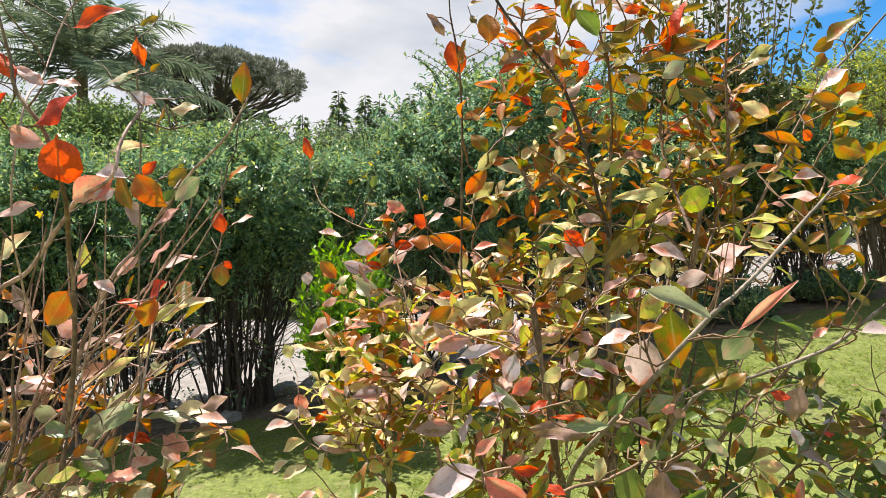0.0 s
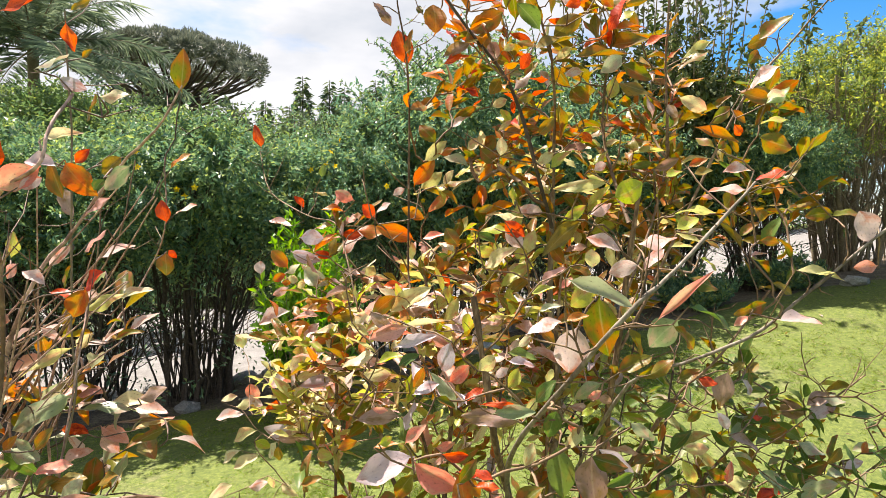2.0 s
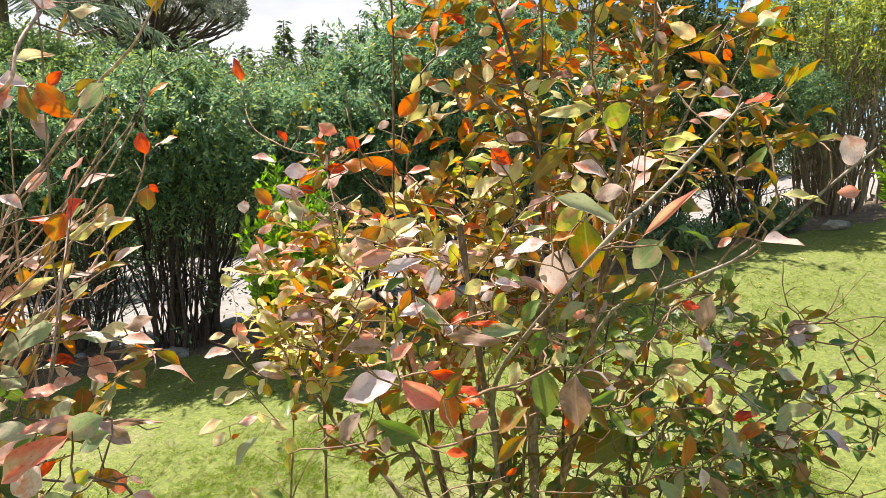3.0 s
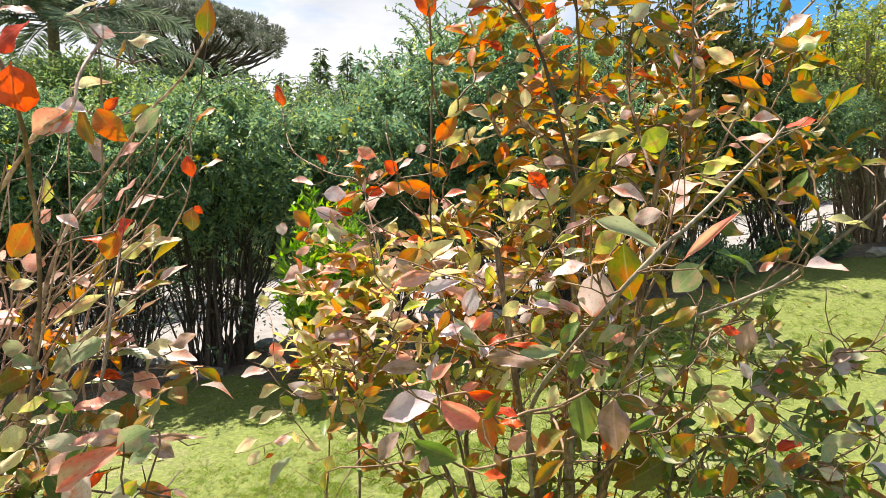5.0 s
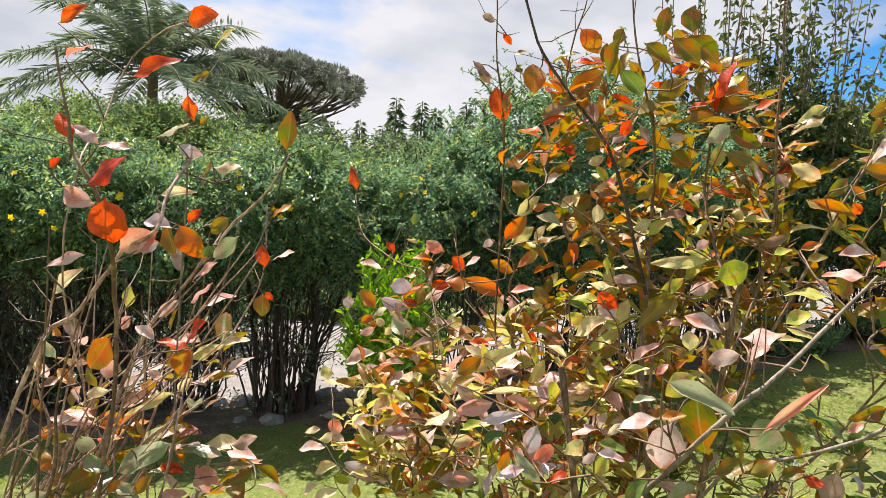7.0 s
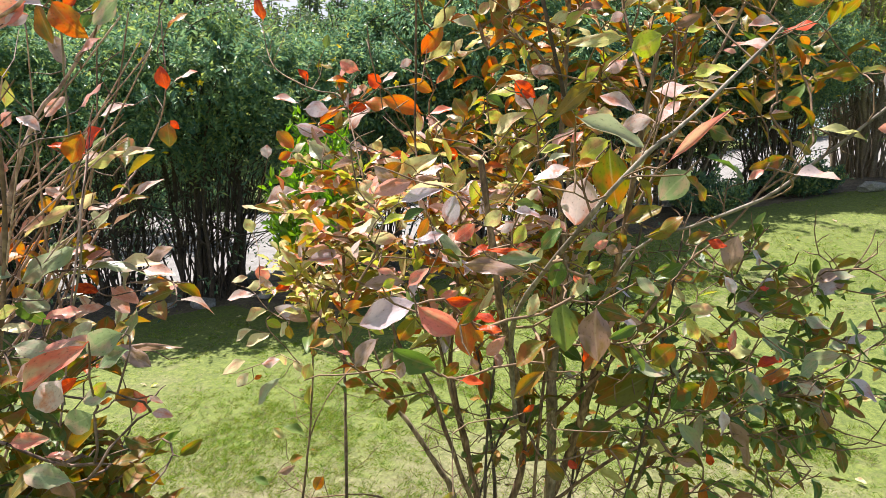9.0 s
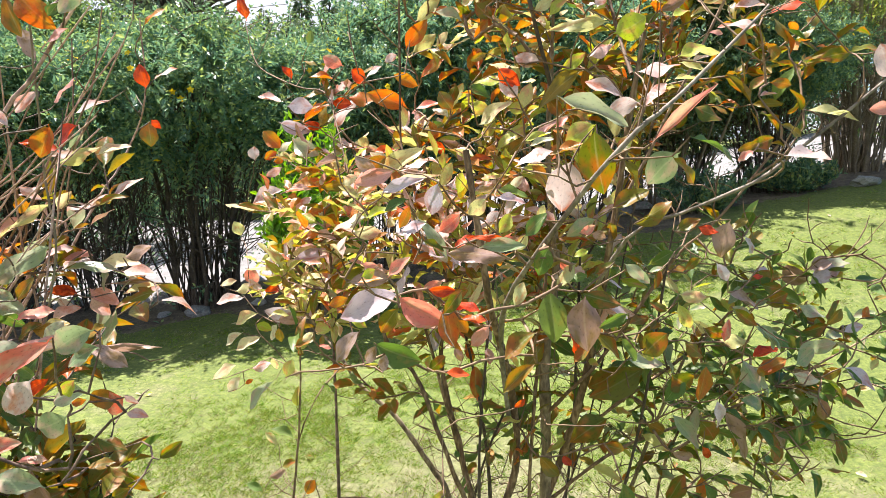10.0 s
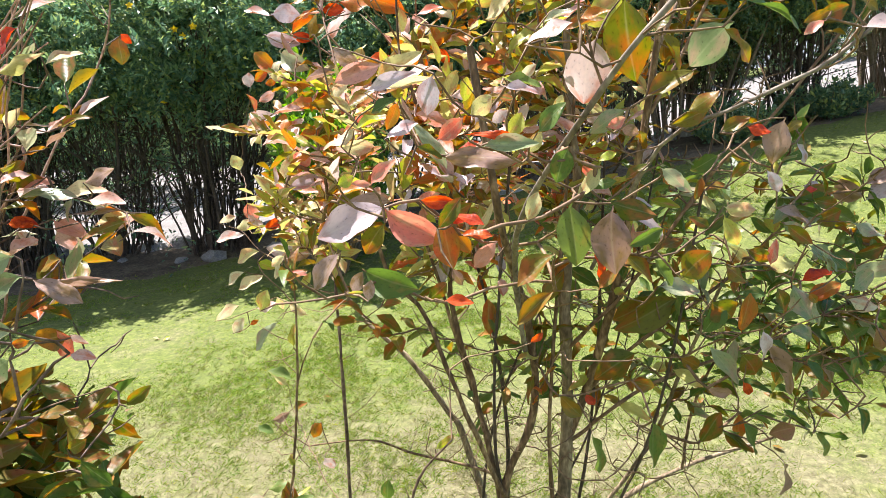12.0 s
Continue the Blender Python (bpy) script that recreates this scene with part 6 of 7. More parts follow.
LOW_LEAVES_11 = [
    (-0.255, 1.057, 1.312, -22, 0.051, 59, 0.9, "M"),
    (-0.368, 1.007, 1.311, -147, 0.091, 30, 0.45, "W"),
    (-0.177, 0.914, 1.311, -173, 0.047, 30, 0.9, "S"),
    (-0.314, 0.929, 1.306, 27, 0.03, 47, 0.9, "O"),
    (-0.267, 1.09, 1.303, 0, 0.081, 30, 0.18, "M"),
    (-0.298, 0.925, 1.302, 128, 0.031, 46, 0.9, "O"),
    (-0.401, 1.213, 1.3, 26, 0.055, 56, 0.9, "P"),
    (-0.322, 0.972, 1.299, 32, 0.047, 0, 0.82, "P"),
    (-0.273, 0.953, 1.294, 24, 0.034, 0, 0.85, "R"),
    (-0.361, 0.943, 1.286, 39, 0.036, 41, 0.9, "L"),
    (-0.177, 0.985, 1.28, -36, 0.017, 0, 0.89, "P"),
    (-0.16, 0.957, 1.274, -10, 0.023, 50, 0.9, "P"),
]
LOW_LEAVES_12 = [
    (-0.241, 0.991, 1.27, 4, 0.016, 0, 1.08, "A"),
    (-0.192, 1.008, 1.269, -158, 0.038, 0, 1.49, "K"),
    (-0.23, 1.008, 1.264, 16, 0.029, 0, 1.55, "C"),
    (-0.25, 0.992, 1.252, -157, 0.04, 0, 1.5, "S"),
    (-0.192, 0.955, 1.246, -21, 0.033, 68, 0.9, "O"),
    (-0.342, 0.983, 1.217, 12, 0.051, 30, 0.69, "K"),
    (-0.282, 0.957, 1.217, 10, 0.028, 67, 0.9, "K"),
    (-0.234, 0.919, 1.21, 170, 0.06, 30, 0.81, "S"),
    (-0.216, 0.809, 1.205, 11, 0.033, 62, 0.9, "K"),
    (-0.266, 0.8, 1.195, -32, 0.067, 57, 1, "O"),
    (-0.203, 0.992, 1.194, -25, 0.023, 55, 0.9, "O"),
    (-0.231, 0.995, 1.191, 17, 0.03, 55, 0.9, "C"),
]
LOW_LEAVES_13 = [
    (-0.215, 0.807, 1.188, -75, 0.041, 0, 1.07, "O"),
    (-0.298, 0.998, 1.183, -72, 0.046, 0, 1.02, "M"),
    (-0.178, 0.855, 1.18, -60, 0.042, 0, 1.13, "O"),
    (-0.295, 1.042, 1.172, -61, 0.037, 0, 1.32, "O"),
    (-0.179, 1.058, 1.171, 40, 0.034, 0, 0.77, "O"),
    (-0.172, 0.797, 1.168, 33, 0.035, 70, 0.9, "K"),
    (-0.226, 0.853, 1.166, -8, 0.036, 30, 0.6, "S"),
    (-0.2, 0.985, 1.163, 24, 0.022, 0, 1.23, "O"),
    (-0.157, 0.808, 1.152, -135, 0.039, 41, 1, "G"),
    (-0.178, 0.856, 1.142, -45, 0.027, 43, 0.9, "C"),
    (-0.238, 0.809, 1.136, 177, 0.051, 50, 1, "G"),
    (-0.244, 0.839, 1.136, -93, 0.049, 45, 1, "G"),
]
LOW_LEAVES_14 = [
    (-0.209, 1.013, 1.131, -49, 0.041, 0, 1.15, "G"),
    (-0.158, 0.782, 1.128, -18, 0.036, 0, 1.07, "A"),
    (-0.195, 0.756, 1.126, 177, 0.044, 0, 1.15, "O"),
    (-0.225, 0.99, 1.085, -60, 0.022, 0, 1.6, "G"),
    (-0.131, 0.898, 1.074, 166, 0.068, 59, 1, "G"),
    (-0.221, 1.064, 1.068, -61, 0.057, 30, 0.9, "G"),
    (-0.233, 0.875, 1.051, -140, 0.046, 44, 1, "G"),
    (-0.191, 0.998, 1.046, -36, 0.043, 53, 0.9, "O"),
    (-0.39, 1.355, 0.994, -57, 0.058, 0, 0.84, "O"),
    (-0.199, 1.015, 0.963, 31, 0.043, 57, 0.9, "S"),
    (-0.134, 1.099, 0.92, -72, 0.033, 0, 1.09, "G"),
]
LOW_LEAVES = [*LOW_LEAVES_1, *LOW_LEAVES_2, *LOW_LEAVES_3, *LOW_LEAVES_4, *LOW_LEAVES_5, *LOW_LEAVES_6, *LOW_LEAVES_7, *LOW_LEAVES_8, *LOW_LEAVES_9, *LOW_LEAVES_10, *LOW_LEAVES_11, *LOW_LEAVES_12, *LOW_LEAVES_13, *LOW_LEAVES_14]

TALL_STEMS_A = [
    (0.0165, 0.0045, TRUNK_BARK, [(0.37, 1.55, -0.05), (0.36, 1.53, 0.3), (0.34, 1.5, 0.6), (0.35, 1.52, 0.91), (0.34, 1.49, 1.15), (0.36, 1.5, 1.33), (0.34, 1.5, 1.51), (0.34, 1.5, 1.72)]),
    (0.0084, 0.0036, BARK, [(0.35, 1.53, 0.84), (0.4, 1.5, 1.06), (0.42, 1.45, 1.23), (0.43, 1.4, 1.4), (0.44, 1.36, 1.58), (0.46, 1.36, 1.72)]),
    (0.0078, 0.0048, BARK, [(0.28, 1.5, -0.05), (0.25, 1.47, 0.4), (0.23, 1.46, 0.76), (0.28, 1.45, 0.94), (0.27, 1.41, 1.13), (0.23, 1.31, 1.29), (0.215, 1.28, 1.38), (0.19, 1.3, 1.54)]),
]
TALL_STEMS_B = [
    (0.0048, 0.003, BARK, [(0.235, 1.46, 0.79), (0.18, 1.42, 0.95), (0.13, 1.42, 1.09), (0.1, 1.43, 1.15), (0.06, 1.4, 1.21), (0.03, 1.4, 1.32)]),
    (0.0054, 0.003, BARK, [(0.26, 1.49, 0.3), (0.23, 1.47, 0.76), (0.19, 1.5, 0.96), (0.15, 1.5, 1.14), (0.16, 1.5, 1.32), (0.13, 1.55, 1.44), (0.09, 1.6, 1.58)]),
    (0.0076, 0.0036, TRUNK_BARK, [(0.33, 1.68, -0.05), (0.36, 1.7, 0.25), (0.41, 1.72, 0.42), (0.5, 1.75, 0.56), (0.64, 1.76, 0.65), (0.78, 1.78, 0.69), (0.87, 1.8, 0.71)]),
    (0.0036, 0.0024, BARK, [(0.64, 1.76, 0.65), (0.64, 1.72, 0.81), (0.68, 1.7, 0.95), (0.78, 1.7, 1.08)]),
]
TALL_STEMS_C = [
    (0.0062, 0.003, TRUNK_BARK, [(0.36, 1.7, 0.3), (0.37, 1.7, 0.45), (0.48, 1.7, 0.63), (0.54, 1.65, 0.79), (0.57, 1.6, 0.95), (0.62, 1.55, 1.15)]),
    (0.0036, 0.0018, TWIG, [(0.35, 1.5, 1.05), (0.43, 1.45, 1.17), (0.54, 1.42, 1.36), (0.6, 1.4, 1.43), (0.7, 1.42, 1.55)]),
    (0.0036, 0.0015, TWIG, [(0.38, 1.52, 0.95), (0.47, 1.5, 1.06), (0.62, 1.5, 1.18), (0.75, 1.55, 1.29), (0.88, 1.58, 1.31), (0.98, 1.6, 1.37)]),
    (0.0036, 0.0015, TWIG, [(0.36, 1.52, 0.86), (0.49, 1.5, 0.98), (0.73, 1.55, 1.05), (0.94, 1.6, 1.14), (1.03, 1.62, 1.19)]),
]
TALL_STEMS_D = [
    (0.0046, 0.0017, SUNLIT_TAN_BARK, [(0.27, 1.42, 1.08), (0.25, 1.32, 1.24), (0.255, 1.2, 1.345), (0.31, 1.06, 1.475), (0.37, 1.03, 1.56), (0.42, 1.05, 1.6), (0.5, 1.1, 1.67), (0.54, 1.12, 1.71)]),
    (0.0031, 0.0018, SUNLIT_TAN_BARK, [(0.38, 1.47, 1.2), (0.43, 1.3, 1.41), (0.5, 1.22, 1.47), (0.58, 1.2, 1.512), (0.65, 1.2, 1.57), (0.71, 1.2, 1.62), (0.76, 1.2, 1.66)]),
    (0.0027, 0.0012, BARK, [(0.16, 1.5, 1.3), (0.09, 1.5, 1.49), (0.07, 1.55, 1.57), (0.068, 1.56, 1.83), (0.06, 1.56, 1.97), (0.04, 1.56, 2.08), (0.035, 1.56, 2.17), (0.03, 1.56, 2.26)]),
]
TALL_STEMS_E = [
    (0.0039, 0.0018, DARK_BARK, [(0.34, 1.5, 1.65), (0.31, 1.46, 1.73), (0.26, 1.45, 1.89), (0.18, 1.45, 2.0), (0.13, 1.45, 2.07), (0.1, 1.45, 2.15), (0.08, 1.45, 2.22)]),
    (0.003, 0.0012, TWIG, [(0.34, 1.5, 1.7), (0.33, 1.45, 1.9), (0.31, 1.42, 1.97), (0.28, 1.4, 2.08), (0.27, 1.4, 2.2)]),
    (0.0018, 0.0011, TWIG, [(0.24, 1.45, 1.92), (0.18, 1.45, 1.99), (0.185, 1.45, 2.09), (0.2, 1.45, 2.14), (0.21, 1.45, 2.2)]),
    (0.003, 0.0012, TWIG, [(0.45, 1.38, 1.66), (0.43, 1.5, 1.83), (0.43, 1.45, 1.95), (0.45, 1.45, 2.05), (0.46, 1.45, 2.14), (0.47, 1.45, 2.22)]),
]
TALL_STEMS_F = [
    (0.003, 0.0012, TWIG, [(0.44, 1.4, 1.5), (0.54, 1.5, 1.74), (0.54, 1.5, 1.98), (0.54, 1.5, 2.14), (0.54, 1.5, 2.24)]),
    (0.003, 0.0015, TWIG, [(0.44, 1.38, 1.45), (0.55, 1.4, 1.68), (0.64, 1.42, 1.86), (0.74, 1.45, 1.98), (0.8, 1.42, 2.06)]),
    (0.0045, 0.0022, BROWN_TWIG, [(-0.08, 1.6, -0.05), (-0.08, 1.6, 0.45), (-0.08, 1.6, 0.85), (-0.09, 1.65, 1.14), (-0.11, 1.7, 1.29)]),
    (0.003, 0.0016, TWIG, [(-0.2, 1.42, -0.05), (-0.177, 1.42, 0.576), (-0.154, 1.42, 0.738), (-0.132, 1.42, 0.874), (-0.116, 1.42, 1.0), (-0.104, 1.42, 1.12), (-0.1, 1.42, 1.2)]),
]
TALL_STEMS_G = [
    (0.009, 0.003, TRUNK_BARK, [(0.29, 1.66, -0.05), (0.24, 1.72, 0.4), (0.16, 1.74, 0.72), (0.12, 1.74, 0.8), (0.04, 1.74, 0.92), (-0.05, 1.76, 1.0), (-0.12, 1.8, 1.08), (-0.25, 1.95, 1.16)]),
    (0.0018, 0.0011, TWIG, [(0.02, 1.45, 1.34), (-0.06, 1.62, 1.58), (-0.1, 1.7, 1.66), (-0.17, 1.75, 1.68), (-0.3, 1.9, 1.74), (-0.36, 2.0, 1.85)]),
]
TALL_STEMS_H = [
    (0.0028, 0.0012, BROWN_TWIG, [(0.26, 1.5, 0.62), (0.17, 1.22, 0.76), (0.29, 1.15, 0.826), (0.353, 1.15, 0.839), (0.434, 1.15, 0.846), (0.513, 1.15, 0.849), (0.616, 1.15, 0.868)]),
    (0.0034, 0.0014, BARK, [(0.25, 1.58, 0.72), (0.197, 1.6, 0.746), (0.06, 1.6, 0.78), (-0.027, 1.6, 0.809), (-0.153, 1.6, 0.796)]),
    (0.003, 0.0012, BROWN_TWIG, [(0.02, 1.18, 0.5), (0.049, 1.15, 0.798), (0.083, 1.15, 0.882), (0.107, 1.15, 0.958), (0.125, 1.15, 1.03), (0.165, 1.15, 1.08)]),
]
TALL_STEMS = [*TALL_STEMS_A, *TALL_STEMS_B, *TALL_STEMS_C, *TALL_STEMS_D, *TALL_STEMS_E, *TALL_STEMS_F, *TALL_STEMS_G, *TALL_STEMS_H]
more_rng = np.random.default_rng(24)
for _ in range(8):
    # further stems that rise from the same root
    bx, by = 0.27 + more_rng.normal() * 0.06, 1.55 + more_rng.normal() * 0.06
    ex, ey, ez = more_rng.uniform(-0.05, 0.75), more_rng.uniform(1.38, 1.7), more_rng.uniform(1.25, 1.6)
    fat = more_rng.uniform(0.0032, 0.006)
    TALL_STEMS.append((fat, fat * 0.45, BARK if more_rng.uniform() < 0.5 else DARK_BARK, [(bx, by, -0.05), (bx * 0.85 + ex * 0.15, by, 0.45), (bx * 0.5 + ex * 0.5 + more_rng.normal() * 0.03, (by + ey) / 2, 0.9), (ex, ey, ez)]))
TALL_ZONES_A = [
    ((0.1, 1.64, 1.38), (0.36, 0.22, 0.22), 150, "PLACLOWLOLPWAKPOLLC", 0.15),
    ((0.4, 1.68, 1.68), (0.3, 0.2, 0.24), 108, "OLLCOAWOLCOALO", 0.1),
    ((0.36, 1.62, 1.98), (0.28, 0.2, 0.17), 42, "CAACORAOCOM", 0.0),
    ((0.64, 1.62, 1.76), (0.26, 0.2, 0.2), 46, "OOOCGOOCOA", 0.1),
    ((0.7, 1.6, 1.18), (0.38, 0.22, 0.24), 112, "GGGOSGGOLGGC", 0.6),
    ((0.5, 1.6, 1.03), (0.4, 0.2, 0.14), 22, "GGOGGCOL", 0.5),
    ((-0.18, 1.98, 1.2), (0.24, 0.16, 0.13), 26, "WLPCLLWL", 0.25),
    ((0.22, 1.45, 1.4), (0.28, 0.1, 0.16), 40, "LOLPLPVCLWA", 0.15),
    ((0.2, 1.55, 1.12), (0.3, 0.16, 0.12), 16, "GOOLOGAO", 0.4),
    ((0.72, 1.66, 0.98), (0.36, 0.2, 0.14), 30, "GGOGOS", 0.5),
    ((-0.12, 1.42, 0.95), (0.06, 0.05, 0.32), 3, "GLOG", 0.1),
    ((-0.08, 1.15, 0.86), (0.1, 0.1, 0.07), 3, "GGOG", 0.2),
]
TALL_ZONES_B = [
    ((0.14, 1.12, 0.74), (0.14, 0.1, 0.07), 8, "GGPG", 0.2),
    ((-0.05, 1.72, 1.55), (0.15, 0.16, 0.15), 8, "PMOCAK", 0.1),
    ((0.45, 1.5, 1.1), (0.42, 0.28, 0.28), 190, "", 0.0),
    ((0.75, 1.5, 1.25), (0.38, 0.3, 0.28), 120, "", 0.0),
    ((0.3, 1.5, 1.6), (0.4, 0.25, 0.4), 130, "", 0.0),
    ((0.38, 1.55, 0.85), (0.34, 0.2, 0.2), 110, "", 0.0),
]
TALL_ZONES = [*TALL_ZONES_A, *TALL_ZONES_B]
autumn_shrub("autumn_shrub", "tall twiggy shrub with olive, orange, red and pinkish autumn leaves", 21, TALL_STEMS, TALL_LEAVES, TALL_ZONES)

LOW_STEMS_A = [
    (0.0036, 0.002, ROSY_TWIG, [(-0.62, 1.2, -0.05), (-0.6, 1.18, 0.6), (-0.6, 1.1, 1.2), (-0.49, 1.05, 1.53), (-0.43, 1.05, 1.6), (-0.37, 1.04, 1.68), (-0.32, 1.03, 1.71), (-0.32, 1.05, 1.76), (-0.32, 1.1, 1.81)]),
    (0.0037, 0.0015, TWIG, [(-0.55, 1.22, -0.05), (-0.5, 1.15, 0.7), (-0.42, 1.1, 1.2), (-0.39, 1.08, 1.48), (-0.38, 1.05, 1.63), (-0.33, 0.97, 1.69), (-0.34, 0.95, 1.75), (-0.37, 0.95, 1.79), (-0.38, 0.95, 1.83), (-0.4, 0.95, 1.91)]),
    (0.0013, 0.0010, ROSY_TWIG, [(-0.44, 1.08, 1.5), (-0.41, 1.0, 1.64), (-0.4, 1.0, 1.78), (-0.45, 1.1, 1.85), (-0.45, 1.15, 1.95), (-0.37, 1.1, 1.98), (-0.27, 1.0, 1.96)]),
]
LOW_STEMS_B = [
    (0.0032, 0.0013, ROSY_TWIG, [(-0.46, 1.13, 1.2), (-0.39, 1.1, 1.53), (-0.33, 1.12, 1.64), (-0.27, 1.12, 1.72), (-0.21, 1.1, 1.77), (-0.18, 1.1, 1.82)]),
    (0.0020, 0.0011, PALE_BARK, [(-0.5, 1.24, -0.05), (-0.44, 1.18, 0.7), (-0.38, 1.15, 1.2), (-0.35, 1.15, 1.39), (-0.35, 1.15, 1.53), (-0.33, 1.12, 1.74), (-0.34, 1.12, 1.92)]),
    (0.0034, 0.0012, ROSY_TWIG, [(-0.66, 1.35, -0.05), (-0.62, 1.4, 0.7), (-0.58, 1.45, 1.2), (-0.51, 1.5, 1.41), (-0.46, 1.58, 1.54), (-0.41, 1.56, 1.64), (-0.41, 1.56, 1.78)]),
    (0.0020, 0.0008, TWIG, [(-0.5, 1.15, 0.75), (-0.39, 1.0, 0.88), (-0.31, 0.97, 1.07), (-0.3, 1.05, 1.12), (-0.25, 1.05, 1.16), (-0.19, 1.1, 1.17)]),
]
LOW_STEMS_C = [
    (0.0020, 0.0011, ROSY_TWIG, [(-0.47, 1.16, 0.6), (-0.39, 1.0, 0.88), (-0.35, 1.05, 1.02), (-0.3, 1.05, 1.12), (-0.32, 1.1, 1.44), (-0.33, 1.15, 1.54)]),
    (0.0013, 0.0008, TWIG, [(-0.45, 1.15, 0.6), (-0.28, 1.05, 0.88), (-0.2, 1.1, 0.93), (-0.12, 1.1, 0.96)]),
    (0.0020, 0.0011, TWIG, [(-0.58, 1.15, 0.9), (-0.52, 1.2, 1.3), (-0.42, 1.25, 1.5), (-0.36, 1.28, 1.62), (-0.34, 1.3, 1.75)]),
    (0.0020, 0.0011, TWIG, [(-0.57, 1.2, 0.8), (-0.5, 1.3, 1.25), (-0.45, 1.35, 1.5), (-0.44, 1.38, 1.72)]),
    (0.0023, 0.0011, TWIG, [(-0.6, 1.1, 1.1), (-0.55, 0.98, 1.4), (-0.5, 0.95, 1.6), (-0.48, 0.95, 1.85)]),
]
LOW_STEMS = [*LOW_STEMS_A, *LOW_STEMS_B, *LOW_STEMS_C]
LOW_STEMS = [(r0, r1, bark, [(x - 0.34 * max(0.0, 1 - z / 1.3), y, z) for x, y, z in points]) for r0, r1, bark, points in LOW_STEMS]
bare_rng = np.random.default_rng(23)
for _ in range(36):
    # thin bare wands that lean out of the middle of the shrub
    bx, by, bz = bare_rng.uniform(-0.66, -0.44), bare_rng.uniform(1.05, 1.35), bare_rng.uniform(1.2, 1.42)
    ex, ey, ez = min(bx + bare_rng.uniform(-0.06, 0.36), -0.25), by + bare_rng.uniform(-0.12, 0.06), bare_rng.uniform(1.44, 1.72)
    rx0, ry0 = -0.82 + bare_rng.normal() * 0.07, 1.22 + bare_rng.normal() * 0.07
    LOW_STEMS.append((bare_rng.uniform(0.002, 0.0034), 0.0009, ROSY_TWIG if bare_rng.uniform() < 0.75 else TWIG, [(rx0 * 0.4 + bx * 0.6, ry0 * 0.4 + by * 0.6, bz - 0.22), (bx, by, bz), ((bx * 2 + ex) / 3 + bare_rng.normal() * 0.015, (by * 2 + ey) / 3, bz * 0.6 + ez * 0.4), (ex, ey, ez)]))
# the lower zones take darker greens and olives that paint in the crown's shade
LOW_ZONES = [
    ((-0.52, 1.35, 1.45), (0.22, 0.15, 0.12), 8, "PSAMCO", 0.1),
    ((-0.5, 1.08, 1.12), (0.24, 0.12, 0.18), 46, "GOGOGOGGOC", 0.35),
    ((-0.4, 1.1, 1.0), (0.16, 0.12, 0.14), 14, "GOOGOGO", 0.35),
    ((-0.4, 1.3, 1.3), (0.14, 0.14, 0.1), 7, "PSOASO", 0.2),
    ((-0.54, 1.05, 0.84), (0.24, 0.12, 0.24), 54, "GGOGOGGO", 0.35),
    ((-0.31, 1.1, 1.08), (0.1, 0.1, 0.1), 18, "GOGOGC", 0.35),
    ((-0.45, 1.14, 0.95), (0.14, 0.14, 0.2), 64, "GOGOOC", 0.35),
    ((-0.5, 1.2, 1.2), (0.25, 0.25, 0.3), 90, "", 0.0),
]
autumn_shrub("autumn_shrub", "bare-stemmed shrub with sparse scarlet, pink and green autumn leaves", 22, LOW_STEMS, LOW_LEAVES, LOW_ZONES, spurs=0.12, sizes=(0.04, 0.075), twig=BROWN_TWIG)


# ---------- plants round the lawn ----------
def young_shrub(seed, name, label, material, height, radius, twigs, leaf, low=3):
    """A low leafy shrub of upright shoots."""
    rng = np.random.default_rng(seed)
    top = thing(name, label, "shrub")
    parts = []
    for _ in range(twigs):
        a, r = rng.uniform(0, 2 * np.pi), radius * rng.uniform(0.1, 1) ** 0.6
        h = height * rng.uniform(0.55, 1.0) * (1 - 0.35 * (r / radius) ** 2)
        b = np.array([0.25 * r * np.cos(a), 0.25 * r * np.sin(a), 0.0])
        e = np.array([r * np.cos(a), r * np.sin(a), h])
        line = smooth_line([b, (b + e) / 2 + [0.1 * r * np.cos(a), 0.1 * r * np.sin(a), 0], e], 22)
        child("stem", mesh_from("stem", *tube(line, np.linspace(0.006, 0.0015, 22), 5), [PALE_BARK]), top)
        k = np.repeat(line[low:], 5, 0)
        m = len(k)
        ax = rand_dirs(rng, m) + [[0, 0, 0.9]]
        v, f = small_leaves(k + rng.normal(size=(m, 3)) * 0.02, ax, rand_dirs(rng, m) + [[0, -0.5, 0.5]], leaf * rng.uniform(0.6, 1.3, m), leaf * 0.42 * rng.uniform(0.7, 1.2, m))
        parts.append((v, f))
    child("foliage", mesh_from("foliage", *joined(parts), [material], smooth=False), top, kind="stuff")
    return top


stand(young_shrub(31, "young_shrub", "young bright green shrub with upright leafy shoots", FRESH_LEAF, 1.84, 0.38, 48, 0.085, 14), -0.95, 5.2)
stand(young_shrub(37, "young_shrub", "low dark green shrub at the foot of a brighter one", LOW_GREEN_LEAF, 1.35, 0.5, 50, 0.075, 10), -0.95, 5.55)
stand(young_shrub(32, "young_shrub", "low green shrub with narrow leaves under the hedge", LOW_GREEN_LEAF, 0.95, 0.3, 22, 0.07, 11), -1.25, 5.9)
dark_shrub = stand(young_shrub(36, "young_shrub", "dark low shrub in the shade of the hedge", HEDGE_LEAF, 1.05, 0.55, 44, 0.06), -4.45, 6.1)
for sx, sy, turn in ((-5.3, 6.0, 70), (-6.2, 6.1, 190)):
    stand(copy_thing(dark_shrub, Matrix()), sx, sy, turn, 0.95)
